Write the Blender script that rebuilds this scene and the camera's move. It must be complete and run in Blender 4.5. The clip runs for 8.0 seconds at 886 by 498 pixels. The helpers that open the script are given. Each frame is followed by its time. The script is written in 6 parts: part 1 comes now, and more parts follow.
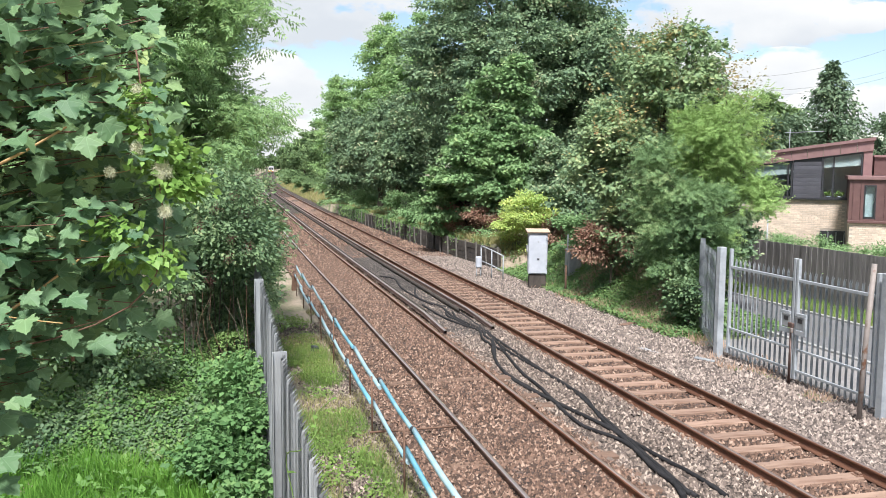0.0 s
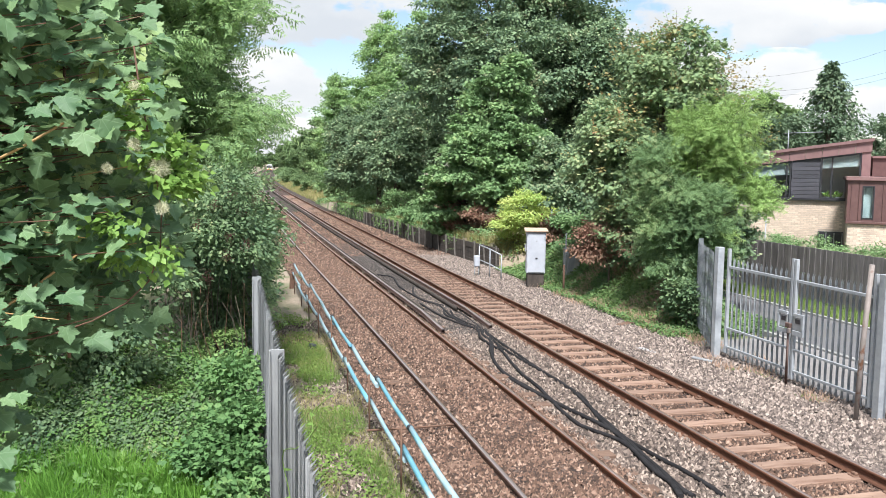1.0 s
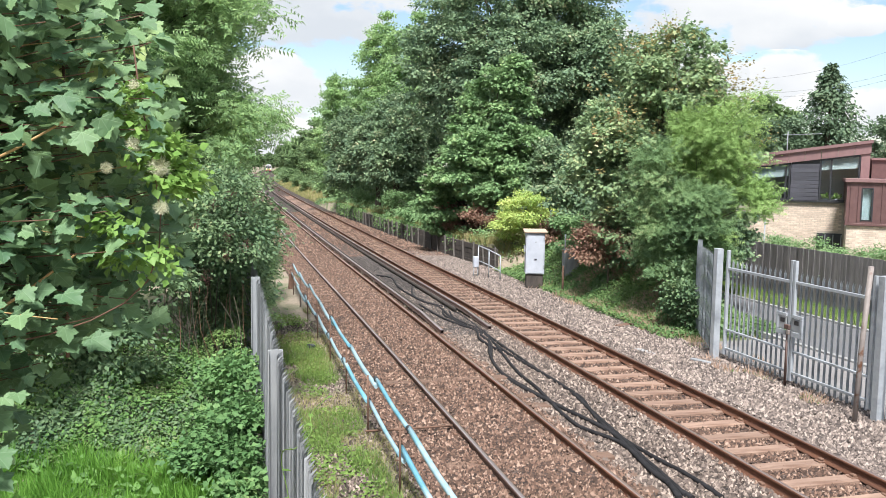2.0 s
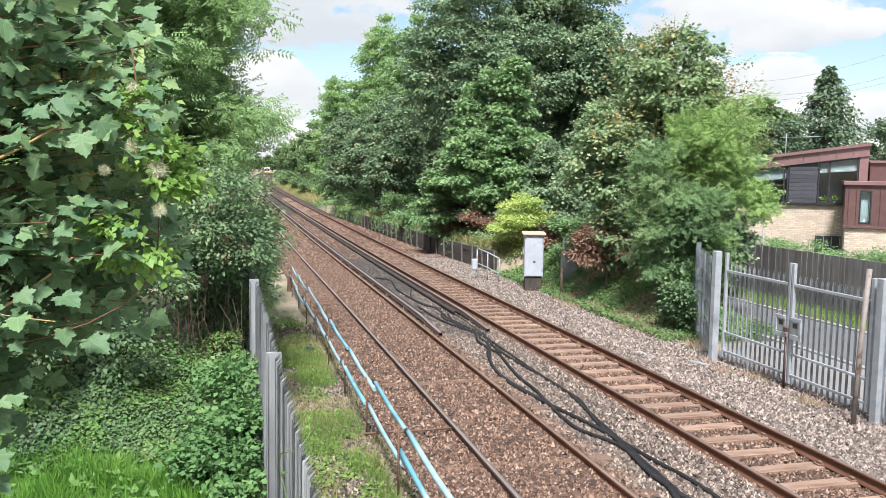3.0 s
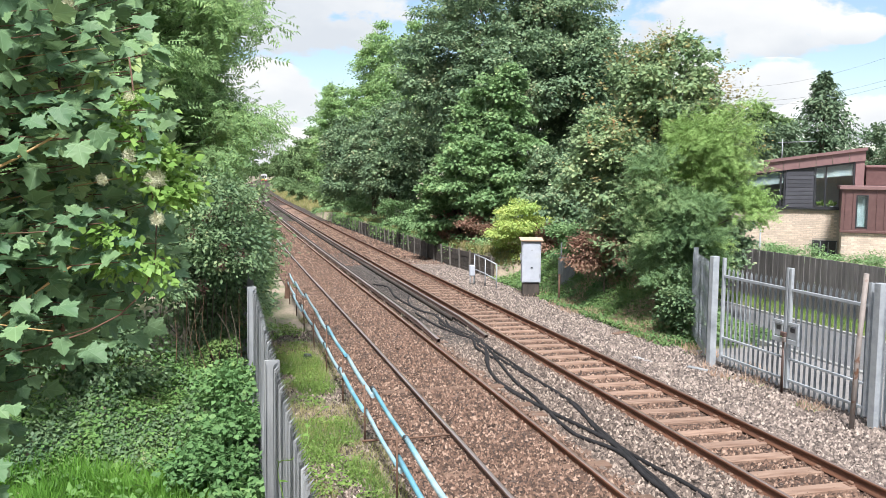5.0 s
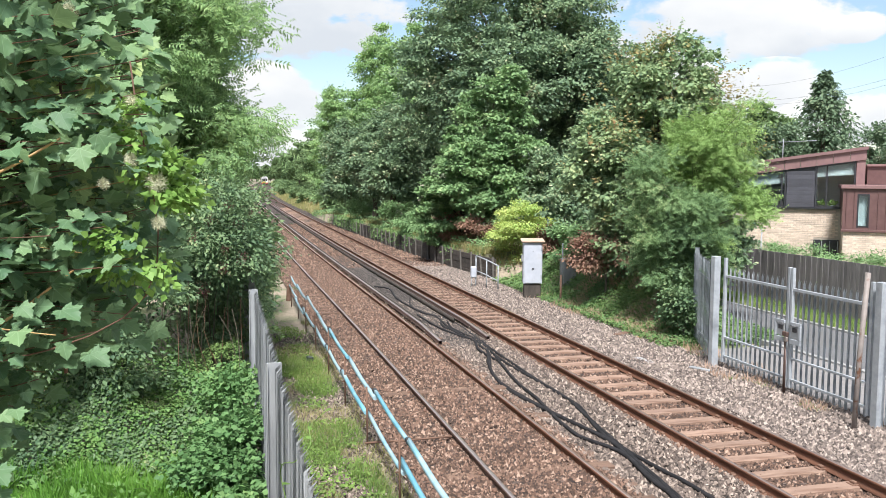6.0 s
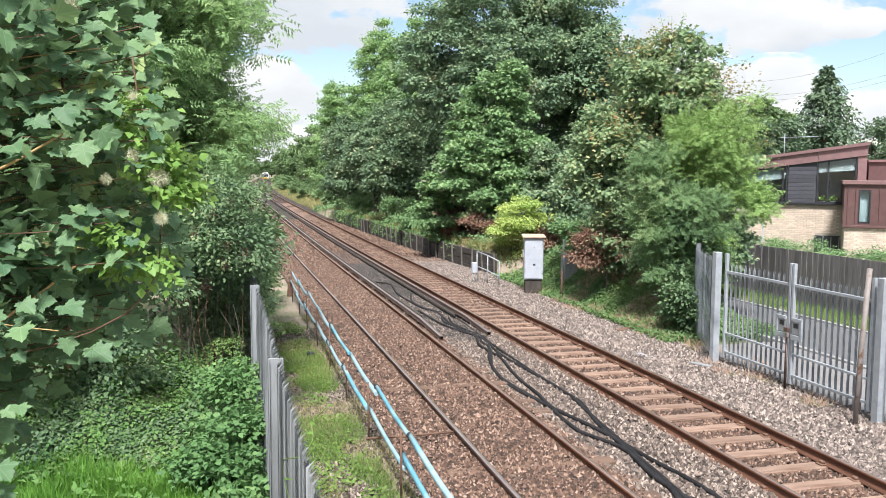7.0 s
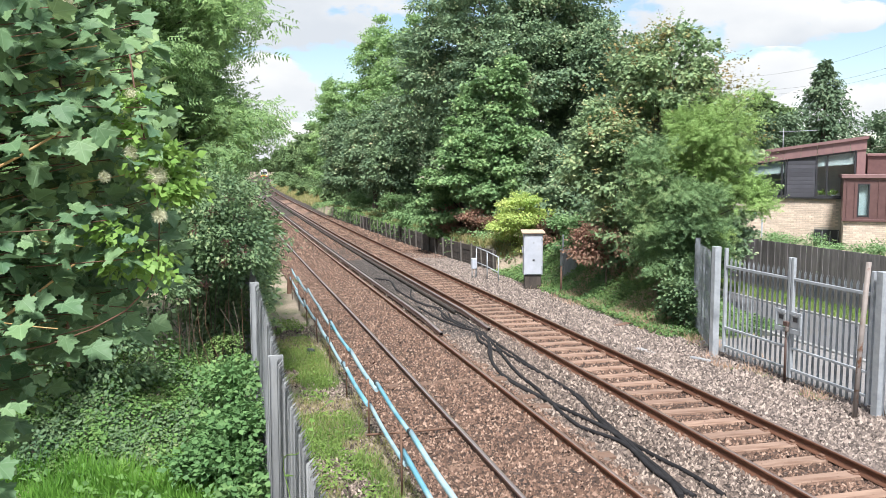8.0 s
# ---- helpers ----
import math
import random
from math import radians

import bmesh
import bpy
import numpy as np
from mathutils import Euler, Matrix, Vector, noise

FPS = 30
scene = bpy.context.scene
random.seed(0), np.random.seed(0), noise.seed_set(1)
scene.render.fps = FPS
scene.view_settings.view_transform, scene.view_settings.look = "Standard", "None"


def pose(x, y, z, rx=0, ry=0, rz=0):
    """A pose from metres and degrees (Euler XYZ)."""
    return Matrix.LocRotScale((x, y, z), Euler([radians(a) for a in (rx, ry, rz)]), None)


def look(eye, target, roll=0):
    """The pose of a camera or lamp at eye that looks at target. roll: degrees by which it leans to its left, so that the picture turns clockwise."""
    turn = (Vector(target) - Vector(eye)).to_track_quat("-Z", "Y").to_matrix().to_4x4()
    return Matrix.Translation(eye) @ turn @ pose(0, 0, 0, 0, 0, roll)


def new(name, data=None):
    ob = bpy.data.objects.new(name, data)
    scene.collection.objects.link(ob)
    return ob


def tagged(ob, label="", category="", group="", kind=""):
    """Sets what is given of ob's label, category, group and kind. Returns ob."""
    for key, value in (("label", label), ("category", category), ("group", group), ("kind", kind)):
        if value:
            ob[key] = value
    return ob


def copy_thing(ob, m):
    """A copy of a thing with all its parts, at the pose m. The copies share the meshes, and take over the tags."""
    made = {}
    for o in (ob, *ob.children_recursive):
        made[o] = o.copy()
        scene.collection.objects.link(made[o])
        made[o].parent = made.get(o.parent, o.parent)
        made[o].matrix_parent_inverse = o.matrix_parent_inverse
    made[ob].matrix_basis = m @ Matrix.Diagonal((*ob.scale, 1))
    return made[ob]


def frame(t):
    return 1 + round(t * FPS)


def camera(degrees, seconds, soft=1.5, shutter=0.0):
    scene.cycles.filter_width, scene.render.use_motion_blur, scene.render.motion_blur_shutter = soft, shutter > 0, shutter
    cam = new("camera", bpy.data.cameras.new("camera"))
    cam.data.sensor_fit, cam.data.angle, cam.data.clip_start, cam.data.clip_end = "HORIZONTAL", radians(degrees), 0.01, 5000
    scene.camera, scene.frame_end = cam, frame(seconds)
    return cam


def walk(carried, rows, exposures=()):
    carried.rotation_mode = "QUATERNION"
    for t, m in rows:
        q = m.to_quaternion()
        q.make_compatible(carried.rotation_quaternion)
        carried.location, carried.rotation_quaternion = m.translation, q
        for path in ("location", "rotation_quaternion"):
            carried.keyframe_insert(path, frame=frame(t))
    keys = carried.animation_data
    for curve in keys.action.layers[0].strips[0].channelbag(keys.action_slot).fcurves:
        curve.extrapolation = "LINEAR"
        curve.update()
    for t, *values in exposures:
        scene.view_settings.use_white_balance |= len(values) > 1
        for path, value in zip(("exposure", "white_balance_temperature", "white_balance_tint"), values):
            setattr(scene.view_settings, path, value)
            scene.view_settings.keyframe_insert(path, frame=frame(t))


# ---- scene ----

# ---------------- camera and its walk ----------------
def aim(t, x, y, z, yaw, pitch, roll):
    a, p = radians(yaw), radians(pitch)
    eye = Vector((x, y, z))
    way = Vector((math.sin(a) * math.cos(p), math.cos(a) * math.cos(p), -math.sin(p)))
    return t, look(eye, eye + way, -roll)


PATH = [
    (0.0, 0.000, 0.000, 4.225, 14.302, 5.563, -0.415),
    (0.5, 0.003, 0.010, 4.220, 14.370, 5.557, -0.587),
    (1.0, 0.006, 0.001, 4.220, 14.413, 5.636, -0.701),
    (1.5, 0.004, 0.009, 4.218, 14.423, 5.622, -0.809),
    (3.0, 0.007, 0.008, 4.217, 14.561, 5.412, -0.883),
    (3.5, 0.007, 0.008, 4.217, 14.599, 5.328, -0.807),
    (4.0, 0.007, 0.007, 4.218, 14.649, 5.216, -0.816),
    (4.5, 0.006, 0.007, 4.222, 14.714, 5.104, -0.793),
    (6.0, 0.003, -0.002, 4.228, 14.639, 4.892, -0.279),
    (6.5, 0.000, 0.000, 4.225, 14.619, 5.009, -0.298),
    (7.0, -0.006, 0.005, 4.229, 14.589, 5.192, -0.302),
    (7.5, -0.004, 0.005, 4.226, 14.588, 5.348, -0.082),
    (8.0, -0.003, 0.002, 4.227, 14.626, 5.448, 0.027),
]
cam = camera(55.19, 8.0, soft=0.75)
walk(cam, [aim(*r) for r in PATH], exposures=[(0.0, 0.77), (8.0, 0.77)])

# ---------------- world and sun ----------------
SUN_EL, SUN_AZ = 57.0, 198.0        # degrees; azimuth clockwise from +y


def make_world():
    w = bpy.data.worlds.new("sky")
    scene.world = w
    w.use_nodes = True
    nt = w.node_tree
    nt.nodes.clear()
    out = nt.nodes.new("ShaderNodeOutputWorld")
    bg = nt.nodes.new("ShaderNodeBackground")
    sky = nt.nodes.new("ShaderNodeTexSky")
    sky.sky_type = "NISHITA"
    sky.sun_disc = False
    sky.sun_elevation, sky.sun_rotation = radians(SUN_EL), radians(SUN_AZ)
    sky.air_density, sky.dust_density = 1.0, 0.7
    lk = nt.links.new

    def op(kind, p, q=None, r=None):
        n = nt.nodes.new("ShaderNodeMath")
        n.operation = kind
        for k, v in enumerate((p, q, r)):
            if v is None:
                continue
            if isinstance(v, (int, float)):
                n.inputs[k].default_value = v
            else:
                lk(v, n.inputs[k])
        return n.outputs[0]

    def grain(scale, detail, rough, warp=0.0):
        n = nt.nodes.new("ShaderNodeTexNoise")
        n.inputs["Scale"].default_value, n.inputs["Detail"].default_value = scale, detail
        n.inputs["Roughness"].default_value, n.inputs["Distortion"].default_value = rough, warp
        lk(mp.outputs[0], n.inputs["Vector"])
        return n.outputs["Fac"]
    co = nt.nodes.new("ShaderNodeTexCoord")
    mp = nt.nodes.new("ShaderNodeMapping")
    mp.inputs["Scale"].default_value = (1.0, 1.0, 1.8)
    mp.inputs["Location"].default_value = (0.37, 0.12, 0.05)
    lk(co.outputs["Generated"], mp.inputs["Vector"])
    sep = nt.nodes.new("ShaderNodeSeparateXYZ")
    lk(co.outputs["Generated"], sep.inputs[0])
    az = op("MULTIPLY", op("ARCTAN2", sep.outputs[0], sep.outputs[1]), 180 / math.pi)
    el = op("MULTIPLY", op("ARCSINE", sep.outputs[2]), 180 / math.pi)
    puff = grain(12.0, 9.0, 0.55, 0.1)
    # cumulus heaps: bearing, height, half width and half depth in degrees
    heaps = ((4.0, 11.2, 7.5, 3.0), (2.6, 4.6, 3.8, 2.6), (1.0, 1.6, 6.0, 1.6), (33.0, 9.6, 7.0, 2.7), (35.6, 5.3, 4.0, 2.0), (40.2, 8.9, 1.8, 0.9), (41.0, 3.6, 5.0, 1.6), (29.0, 6.0, 4.5, 2.2), (20.0, 4.0, 9.0, 4.0))
    body, base = None, None
    for a, e, w, h in heaps:
        dx, dy = op("MULTIPLY", op("SUBTRACT", az, a), 1 / w), op("MULTIPLY", op("SUBTRACT", el, e), 1 / h)
        f = op("SUBTRACT", 1.0, op("ADD", op("MULTIPLY", dx, dx), op("MULTIPLY", dy, dy)))
        g = op("ADD", op("MULTIPLY", dy, 0.5), 0.5)
        body = f if body is None else op("MAXIMUM", body, f)
        base = g if base is None else op("ADD", op("MULTIPLY", op("GREATER_THAN", f, -0.2), op("SUBTRACT", g, base)), base)
    # the rest of the sky carries broken cloud of the same kind, above and behind
    rest = op("MULTIPLY", op("SUBTRACT", grain(3.1, 6.0, 0.52, 0.25), 0.48), 12.0)
    far = nt.nodes.new("ShaderNodeMapRange")
    far.inputs["From Min"].default_value, far.inputs["From Max"].default_value = 14.0, 20.0
    lk(op("MAXIMUM", el, op("SUBTRACT", op("ABSOLUTE", op("SUBTRACT", az, 21.0)), 12.0)), far.inputs["Value"])
    low = op("MAXIMUM", body, -1.5)
    cover = op("ADD", low, op("MULTIPLY", far.outputs[0], op("SUBTRACT", op("MAXIMUM", rest, low), low)))
    cover = op("ADD", cover, op("MULTIPLY", op("SUBTRACT", puff, 0.5), 4.2))
    r1 = nt.nodes.new("ShaderNodeMapRange")
    r1.interpolation_type = "SMOOTHSTEP"
    r1.inputs["From Min"].default_value, r1.inputs["From Max"].default_value = -0.15, 0.32
    lk(cover, r1.inputs["Value"])
    r2 = nt.nodes.new("ShaderNodeValToRGB")
    r2.color_ramp.elements[0].position, r2.color_ramp.elements[1].position = 0.34, 0.66
    r2.color_ramp.elements[0].color = (4.2, 4.5, 4.9, 1)
    r2.color_ramp.elements[1].color = (5.9, 5.95, 6.0, 1)
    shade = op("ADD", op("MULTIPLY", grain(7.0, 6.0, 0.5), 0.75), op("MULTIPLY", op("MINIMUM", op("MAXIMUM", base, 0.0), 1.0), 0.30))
    lk(shade, r2.inputs[0])
    mix = nt.nodes.new("ShaderNodeMix")
    mix.data_type = "RGBA"
    lk(r1.outputs[0], mix.inputs["Factor"])
    lk(sky.outputs[0], mix.inputs["A"])
    lk(r2.outputs[0], mix.inputs["B"])
    lk(mix.outputs["Result"], bg.inputs["Color"])
    bg.inputs["Strength"].default_value = 0.105
    lk(bg.outputs[0], out.inputs[0])


make_world()
sun_data = bpy.data.lights.new("sun", "SUN")
sun_data.energy, sun_data.angle, sun_data.color = 5.0, radians(11), (1.0, 0.98, 0.97)
sun = new("sun", sun_data)
sun_way = Vector((math.sin(radians(SUN_AZ)) * math.cos(radians(SUN_EL)), math.cos(radians(SUN_AZ)) * math.cos(radians(SUN_EL)), math.sin(radians(SUN_EL))))
sun.matrix_world = look(sun_way * 60, (0, 0, 0))


# ---------------- materials ----------------
def mat(name, c1, c2, scale=6.0, rough=0.8, metal=0.0, bump=0.25, fine=60.0, spots=None, spot_scale=2.0, spot_at=(0.55, 0.7), vary=0.12, stretch=(1, 1, 1)):
    """Two-scale noise paint: c1 to c2 by a fine grain, spots laid over by a broad one, each object varied a little."""
    m = bpy.data.materials.new(name)
    m.use_nodes = True
    nt = m.node_tree
    b = nt.nodes["Principled BSDF"]
    lk = nt.links.new
    co = nt.nodes.new("ShaderNodeTexCoord")
    mp = nt.nodes.new("ShaderNodeMapping")
    mp.inputs["Scale"].default_value = stretch
    lk(co.outputs["Object"], mp.inputs["Vector"])
    info = nt.nodes.new("ShaderNodeObjectInfo")
    n1 = nt.nodes.new("ShaderNodeTexNoise")
    n1.noise_dimensions = "4D"
    n1.inputs["Scale"].default_value, n1.inputs["Detail"].default_value = scale, 6.0
    n1.inputs["Roughness"].default_value = 0.65
    mul = nt.nodes.new("ShaderNodeMath")
    mul.operation = "MULTIPLY"
    mul.inputs[1].default_value = 37.0
    lk(info.outputs["Random"], mul.inputs[0])
    lk(mul.outputs[0], n1.inputs["W"])
    lk(mp.outputs[0], n1.inputs["Vector"])
    ramp = nt.nodes.new("ShaderNodeValToRGB")
    ramp.color_ramp.elements[0].position, ramp.color_ramp.elements[1].position = 0.32, 0.68
    ramp.color_ramp.elements[0].color, ramp.color_ramp.elements[1].color = (*c1, 1), (*c2, 1)
    lk(n1.outputs["Fac"], ramp.inputs[0])
    col = ramp.outputs[0]
    if spots:
        n3 = nt.nodes.new("ShaderNodeTexNoise")
        n3.inputs["Scale"].default_value, n3.inputs["Detail"].default_value = spot_scale, 5.0
        lk(mp.outputs[0], n3.inputs["Vector"])
        r3 = nt.nodes.new("ShaderNodeValToRGB")
        r3.color_ramp.elements[0].position, r3.color_ramp.elements[1].position = spot_at
        lk(n3.outputs["Fac"], r3.inputs[0])
        mx = nt.nodes.new("ShaderNodeMix")
        mx.data_type = "RGBA"
        lk(r3.outputs[0], mx.inputs["Factor"])
        lk(col, mx.inputs["A"])
        mx.inputs["B"].default_value = (*spots, 1)
        col = mx.outputs["Result"]
    hsv = nt.nodes.new("ShaderNodeHueSaturation")
    mr = nt.nodes.new("ShaderNodeMapRange")
    mr.inputs["To Min"].default_value, mr.inputs["To Max"].default_value = 1 - vary, 1 + vary
    lk(info.outputs["Random"], mr.inputs["Value"])
    lk(mr.outputs[0], hsv.inputs["Value"])
    lk(col, hsv.inputs["Color"])
    lk(hsv.outputs[0], b.inputs["Base Color"])
    n2 = nt.nodes.new("ShaderNodeTexNoise")
    n2.inputs["Scale"].default_value, n2.inputs["Detail"].default_value = fine, 4.0
    lk(mp.outputs[0], n2.inputs["Vector"])
    bp = nt.nodes.new("ShaderNodeBump")
    bp.inputs["Strength"].default_value, bp.inputs["Distance"].default_value = bump, 0.02
    lk(n2.outputs["Fac"], bp.inputs["Height"])
    lk(bp.outputs[0], b.inputs["Normal"])
    b.inputs["Roughness"].default_value, b.inputs["Metallic"].default_value = rough, metal
    return m


def leaf_mat(name, c1, c2, c3=None, rough=0.62, trans=0.28, spec=0.13):
    """Leaves: a colour for each leaf between two or three greens, some light let through."""
    m = bpy.data.materials.new(name)
    m.use_nodes = True
    nt = m.node_tree
    lk = nt.links.new
    b = nt.nodes["Principled BSDF"]
    out = nt.nodes["Material Output"]
    g = nt.nodes.new("ShaderNodeNewGeometry")
    co = nt.nodes.new("ShaderNodeTexCoord")
    n = nt.nodes.new("ShaderNodeTexNoise")
    n.inputs["Scale"].default_value, n.inputs["Detail"].default_value = 0.55, 3.0
    lk(co.outputs["Object"], n.inputs["Vector"])
    info = nt.nodes.new("ShaderNodeObjectInfo")
    ad = nt.nodes.new("ShaderNodeMath")
    ad.operation = "ADD"
    lk(g.outputs["Random Per Island"], ad.inputs[0])
    lk(info.outputs["Random"], ad.inputs[1])
    fr = nt.nodes.new("ShaderNodeMath")
    fr.operation = "FRACT"
    lk(ad.outputs[0], fr.inputs[0])
    mx = nt.nodes.new("ShaderNodeMath")
    mx.operation = "MULTIPLY_ADD"
    lk(fr.outputs[0], mx.inputs[0])
    mx.inputs[1].default_value = 0.55
    sc = nt.nodes.new("ShaderNodeMapRange")
    sc.inputs["From Min"].default_value, sc.inputs["From Max"].default_value = 0.3, 0.7
    sc.inputs["To Min"].default_value, sc.inputs["To Max"].default_value = 0.0, 0.45
    lk(n.outputs["Fac"], sc.inputs["Value"])
    lk(sc.outputs[0], mx.inputs[2])
    ramp = nt.nodes.new("ShaderNodeValToRGB")
    ramp.color_ramp.elements[0].color = (*c1, 1)
    ramp.color_ramp.elements[1].color = (*c2, 1)
    ramp.color_ramp.elements[0].position = 0.1
    ramp.color_ramp.elements[1].position = 0.75
    if c3:
        e = ramp.color_ramp.elements.new(0.97)
        e.color = (*c3, 1)
    lk(mx.outputs[0], ramp.inputs[0])
    lk(ramp.outputs[0], b.inputs["Base Color"])
    b.inputs["Roughness"].default_value = rough
    b.inputs["Specular IOR Level"].default_value = spec
    tr = nt.nodes.new("ShaderNodeBsdfTranslucent")
    br = nt.nodes.new("ShaderNodeHueSaturation")
    br.inputs["Value"].default_value, br.inputs["Hue"].default_value = 1.25, 0.485
    lk(ramp.outputs[0], br.inputs["Color"])
    lk(br.outputs[0], tr.inputs["Color"])
    ms = nt.nodes.new("ShaderNodeMixShader")
    ms.inputs[0].default_value = trans
    lk(b.outputs[0], ms.inputs[1])
    lk(tr.outputs[0], ms.inputs[2])
    lk(ms.outputs[0], out.inputs["Surface"])
    return m


def ballast_mat(name, a, b2, c, d):
    """A bed of crushed stone: a colour for each stone, dark gaps between them."""
    m = bpy.data.materials.new(name)
    m.use_nodes = True
    nt = m.node_tree
    lk = nt.links.new
    b = nt.nodes["Principled BSDF"]
    co = nt.nodes.new("ShaderNodeTexCoord")
    vo = nt.nodes.new("ShaderNodeTexVoronoi")
    vo.inputs["Scale"].default_value = 15.0
    lk(co.outputs["Object"], vo.inputs["Vector"])
    sep = nt.nodes.new("ShaderNodeSeparateColor")
    lk(vo.outputs["Color"], sep.inputs[0])
    ramp = nt.nodes.new("ShaderNodeValToRGB")
    ramp.color_ramp.elements[0].color, ramp.color_ramp.elements[1].color = (*a, 1), (*d, 1)
    for p, k in ((0.4, b2), (0.8, c)):
        e = ramp.color_ramp.elements.new(p)
        e.color = (*k, 1)
    lk(sep.outputs[0], ramp.inputs[0])
    big = nt.nodes.new("ShaderNodeTexNoise")
    big.inputs["Scale"].default_value, big.inputs["Detail"].default_value = 0.8, 4.0
    lk(co.outputs["Object"], big.inputs["Vector"])
    mr = nt.nodes.new("ShaderNodeMapRange")
    mr.inputs["From Min"].default_value, mr.inputs["From Max"].default_value = 0.3, 0.7
    mr.inputs["To Min"].default_value, mr.inputs["To Max"].default_value = 0.72, 1.2
    lk(big.outputs["Fac"], mr.inputs["Value"])
    hsv = nt.nodes.new("ShaderNodeHueSaturation")
    lk(mr.outputs[0], hsv.inputs["Value"])
    lk(ramp.outputs[0], hsv.inputs["Color"])
    lk(hsv.outputs[0], b.inputs["Base Color"])
    bp = nt.nodes.new("ShaderNodeBump")
    bp.inputs["Strength"].default_value, bp.inputs["Distance"].default_value = 1.0, 0.05
    bp.invert = True
    lk(vo.outputs["Distance"], bp.inputs["Height"])
    lk(bp.outputs[0], b.inputs["Normal"])
    b.inputs["Roughness"].default_value = 0.95
    return m


def stone_mat(name, a, b2, c, d):
    """Loose stones: a colour for each stone."""
    m = bpy.data.materials.new(name)
    m.use_nodes = True
    nt = m.node_tree
    lk = nt.links.new
    b = nt.nodes["Principled BSDF"]
    g = nt.nodes.new("ShaderNodeNewGeometry")
    ramp = nt.nodes.new("ShaderNodeValToRGB")
    ramp.color_ramp.elements[0].color, ramp.color_ramp.elements[1].color = (*a, 1), (*d, 1)
    for p, k in ((0.4, b2), (0.8, c)):
        e = ramp.color_ramp.elements.new(p)
        e.color = (*k, 1)
    lk(g.outputs["Random Per Island"], ramp.inputs[0])
    lk(ramp.outputs[0], b.inputs["Base Color"])
    b.inputs["Roughness"].default_value = 0.9
    return m


M_SOIL = mat("soil", (0.19, 0.15, 0.11), (0.33, 0.275, 0.21), scale=14, bump=0.6, fine=30, spots=(0.10, 0.125, 0.05), spot_scale=0.5, spot_at=(0.45, 0.62))
# bed colours darkened well below the stones: painted shade for the gaps between them
M_BALLAST_BROWN_SHADED = ballast_mat("ballast_brown_shaded", (0.017, 0.010, 0.008), (0.047, 0.028, 0.020), (0.082, 0.050, 0.038), (0.149, 0.109, 0.089))
M_BALLAST_MID_SHADED = ballast_mat("ballast_grey_brown_shaded", (0.017, 0.014, 0.012), (0.046, 0.034, 0.028), (0.080, 0.062, 0.051), (0.131, 0.109, 0.091))
M_STONE_BROWN = stone_mat("stone_brown", (0.032, 0.019, 0.013), (0.095, 0.055, 0.038), (0.184, 0.111, 0.079), (0.347, 0.245, 0.186))
M_STONE_GREY = stone_mat("stone_grey", (0.046, 0.036, 0.032), (0.133, 0.106, 0.092), (0.255, 0.206, 0.177), (0.410, 0.345, 0.297))
M_STONE_MID = stone_mat("stone_grey_brown", (0.035, 0.026, 0.021), (0.108, 0.082, 0.069), (0.206, 0.162, 0.134), (0.391, 0.320, 0.267))
M_STONE_DARK = stone_mat("stone_oily", (0.022, 0.019, 0.018), (0.045, 0.038, 0.035), (0.075, 0.064, 0.058), (0.15, 0.13, 0.115))
M_RUST = mat("rail_rust", (0.105, 0.045, 0.026), (0.19, 0.085, 0.05), scale=9, bump=0.3, fine=80, rough=0.75, metal=0.15, stretch=(1, 0.15, 1))
M_RAILTOP = mat("rail_head_worn", (0.30, 0.205, 0.17), (0.46, 0.36, 0.32), scale=9, bump=0.05, rough=0.32, metal=0.7, stretch=(1, 0.1, 1))
M_DARKRAIL = mat("rail_dark", (0.095, 0.060, 0.052), (0.17, 0.11, 0.095), scale=9, bump=0.2, rough=0.6, metal=0.3, stretch=(1, 0.15, 1))
M_SHINE = mat("rail_head_polished", (0.33, 0.27, 0.26), (0.46, 0.40, 0.38), scale=5, bump=0.03, rough=0.28, metal=0.6, stretch=(1, 0.1, 1))
M_SLEEPER = mat("sleeper", (0.198, 0.125, 0.092), (0.315, 0.215, 0.160), scale=5, bump=0.35, fine=50, rough=0.85, spots=(0.144, 0.077, 0.050), spot_scale=3, stretch=(0.270, 1.720, 1.680))
M_SLEEPER_OLD = mat("sleeper_buried", (0.10, 0.06, 0.042), (0.19, 0.12, 0.085), scale=6, bump=0.5, rough=0.9, stretch=(0.3, 2, 2))
M_IRON = mat("chair_iron", (0.12, 0.065, 0.045), (0.22, 0.13, 0.09), scale=14, bump=0.4, rough=0.75, metal=0.2)
M_CABLE = mat("cable_rubber", (0.012, 0.012, 0.013), (0.030, 0.029, 0.031), scale=5, bump=0.15, rough=0.85)
M_CABLE.node_tree.nodes["Principled BSDF"].inputs["Specular IOR Level"].default_value = 0.15
M_GALV = mat("galvanised_steel", (0.28, 0.305, 0.33), (0.40, 0.425, 0.455), scale=7, bump=0.08, rough=0.5, metal=0.15, spots=(0.21, 0.23, 0.25), spot_scale=1.8, vary=0.08)
M_GALV_WORN = mat("galvanised_weathered", (0.24, 0.255, 0.27), (0.36, 0.375, 0.39), scale=5, bump=0.1, rough=0.5, metal=0.15, spots=(0.40, 0.41, 0.41), spot_scale=3, vary=0.1, stretch=(1, 1, 0.3))
M_RUSTPOLE = mat("rusty_pole", (0.20, 0.175, 0.16), (0.29, 0.25, 0.23), scale=7, bump=0.2, rough=0.7, metal=0.1, spots=(0.15, 0.07, 0.04), spot_scale=5, spot_at=(0.62, 0.68))
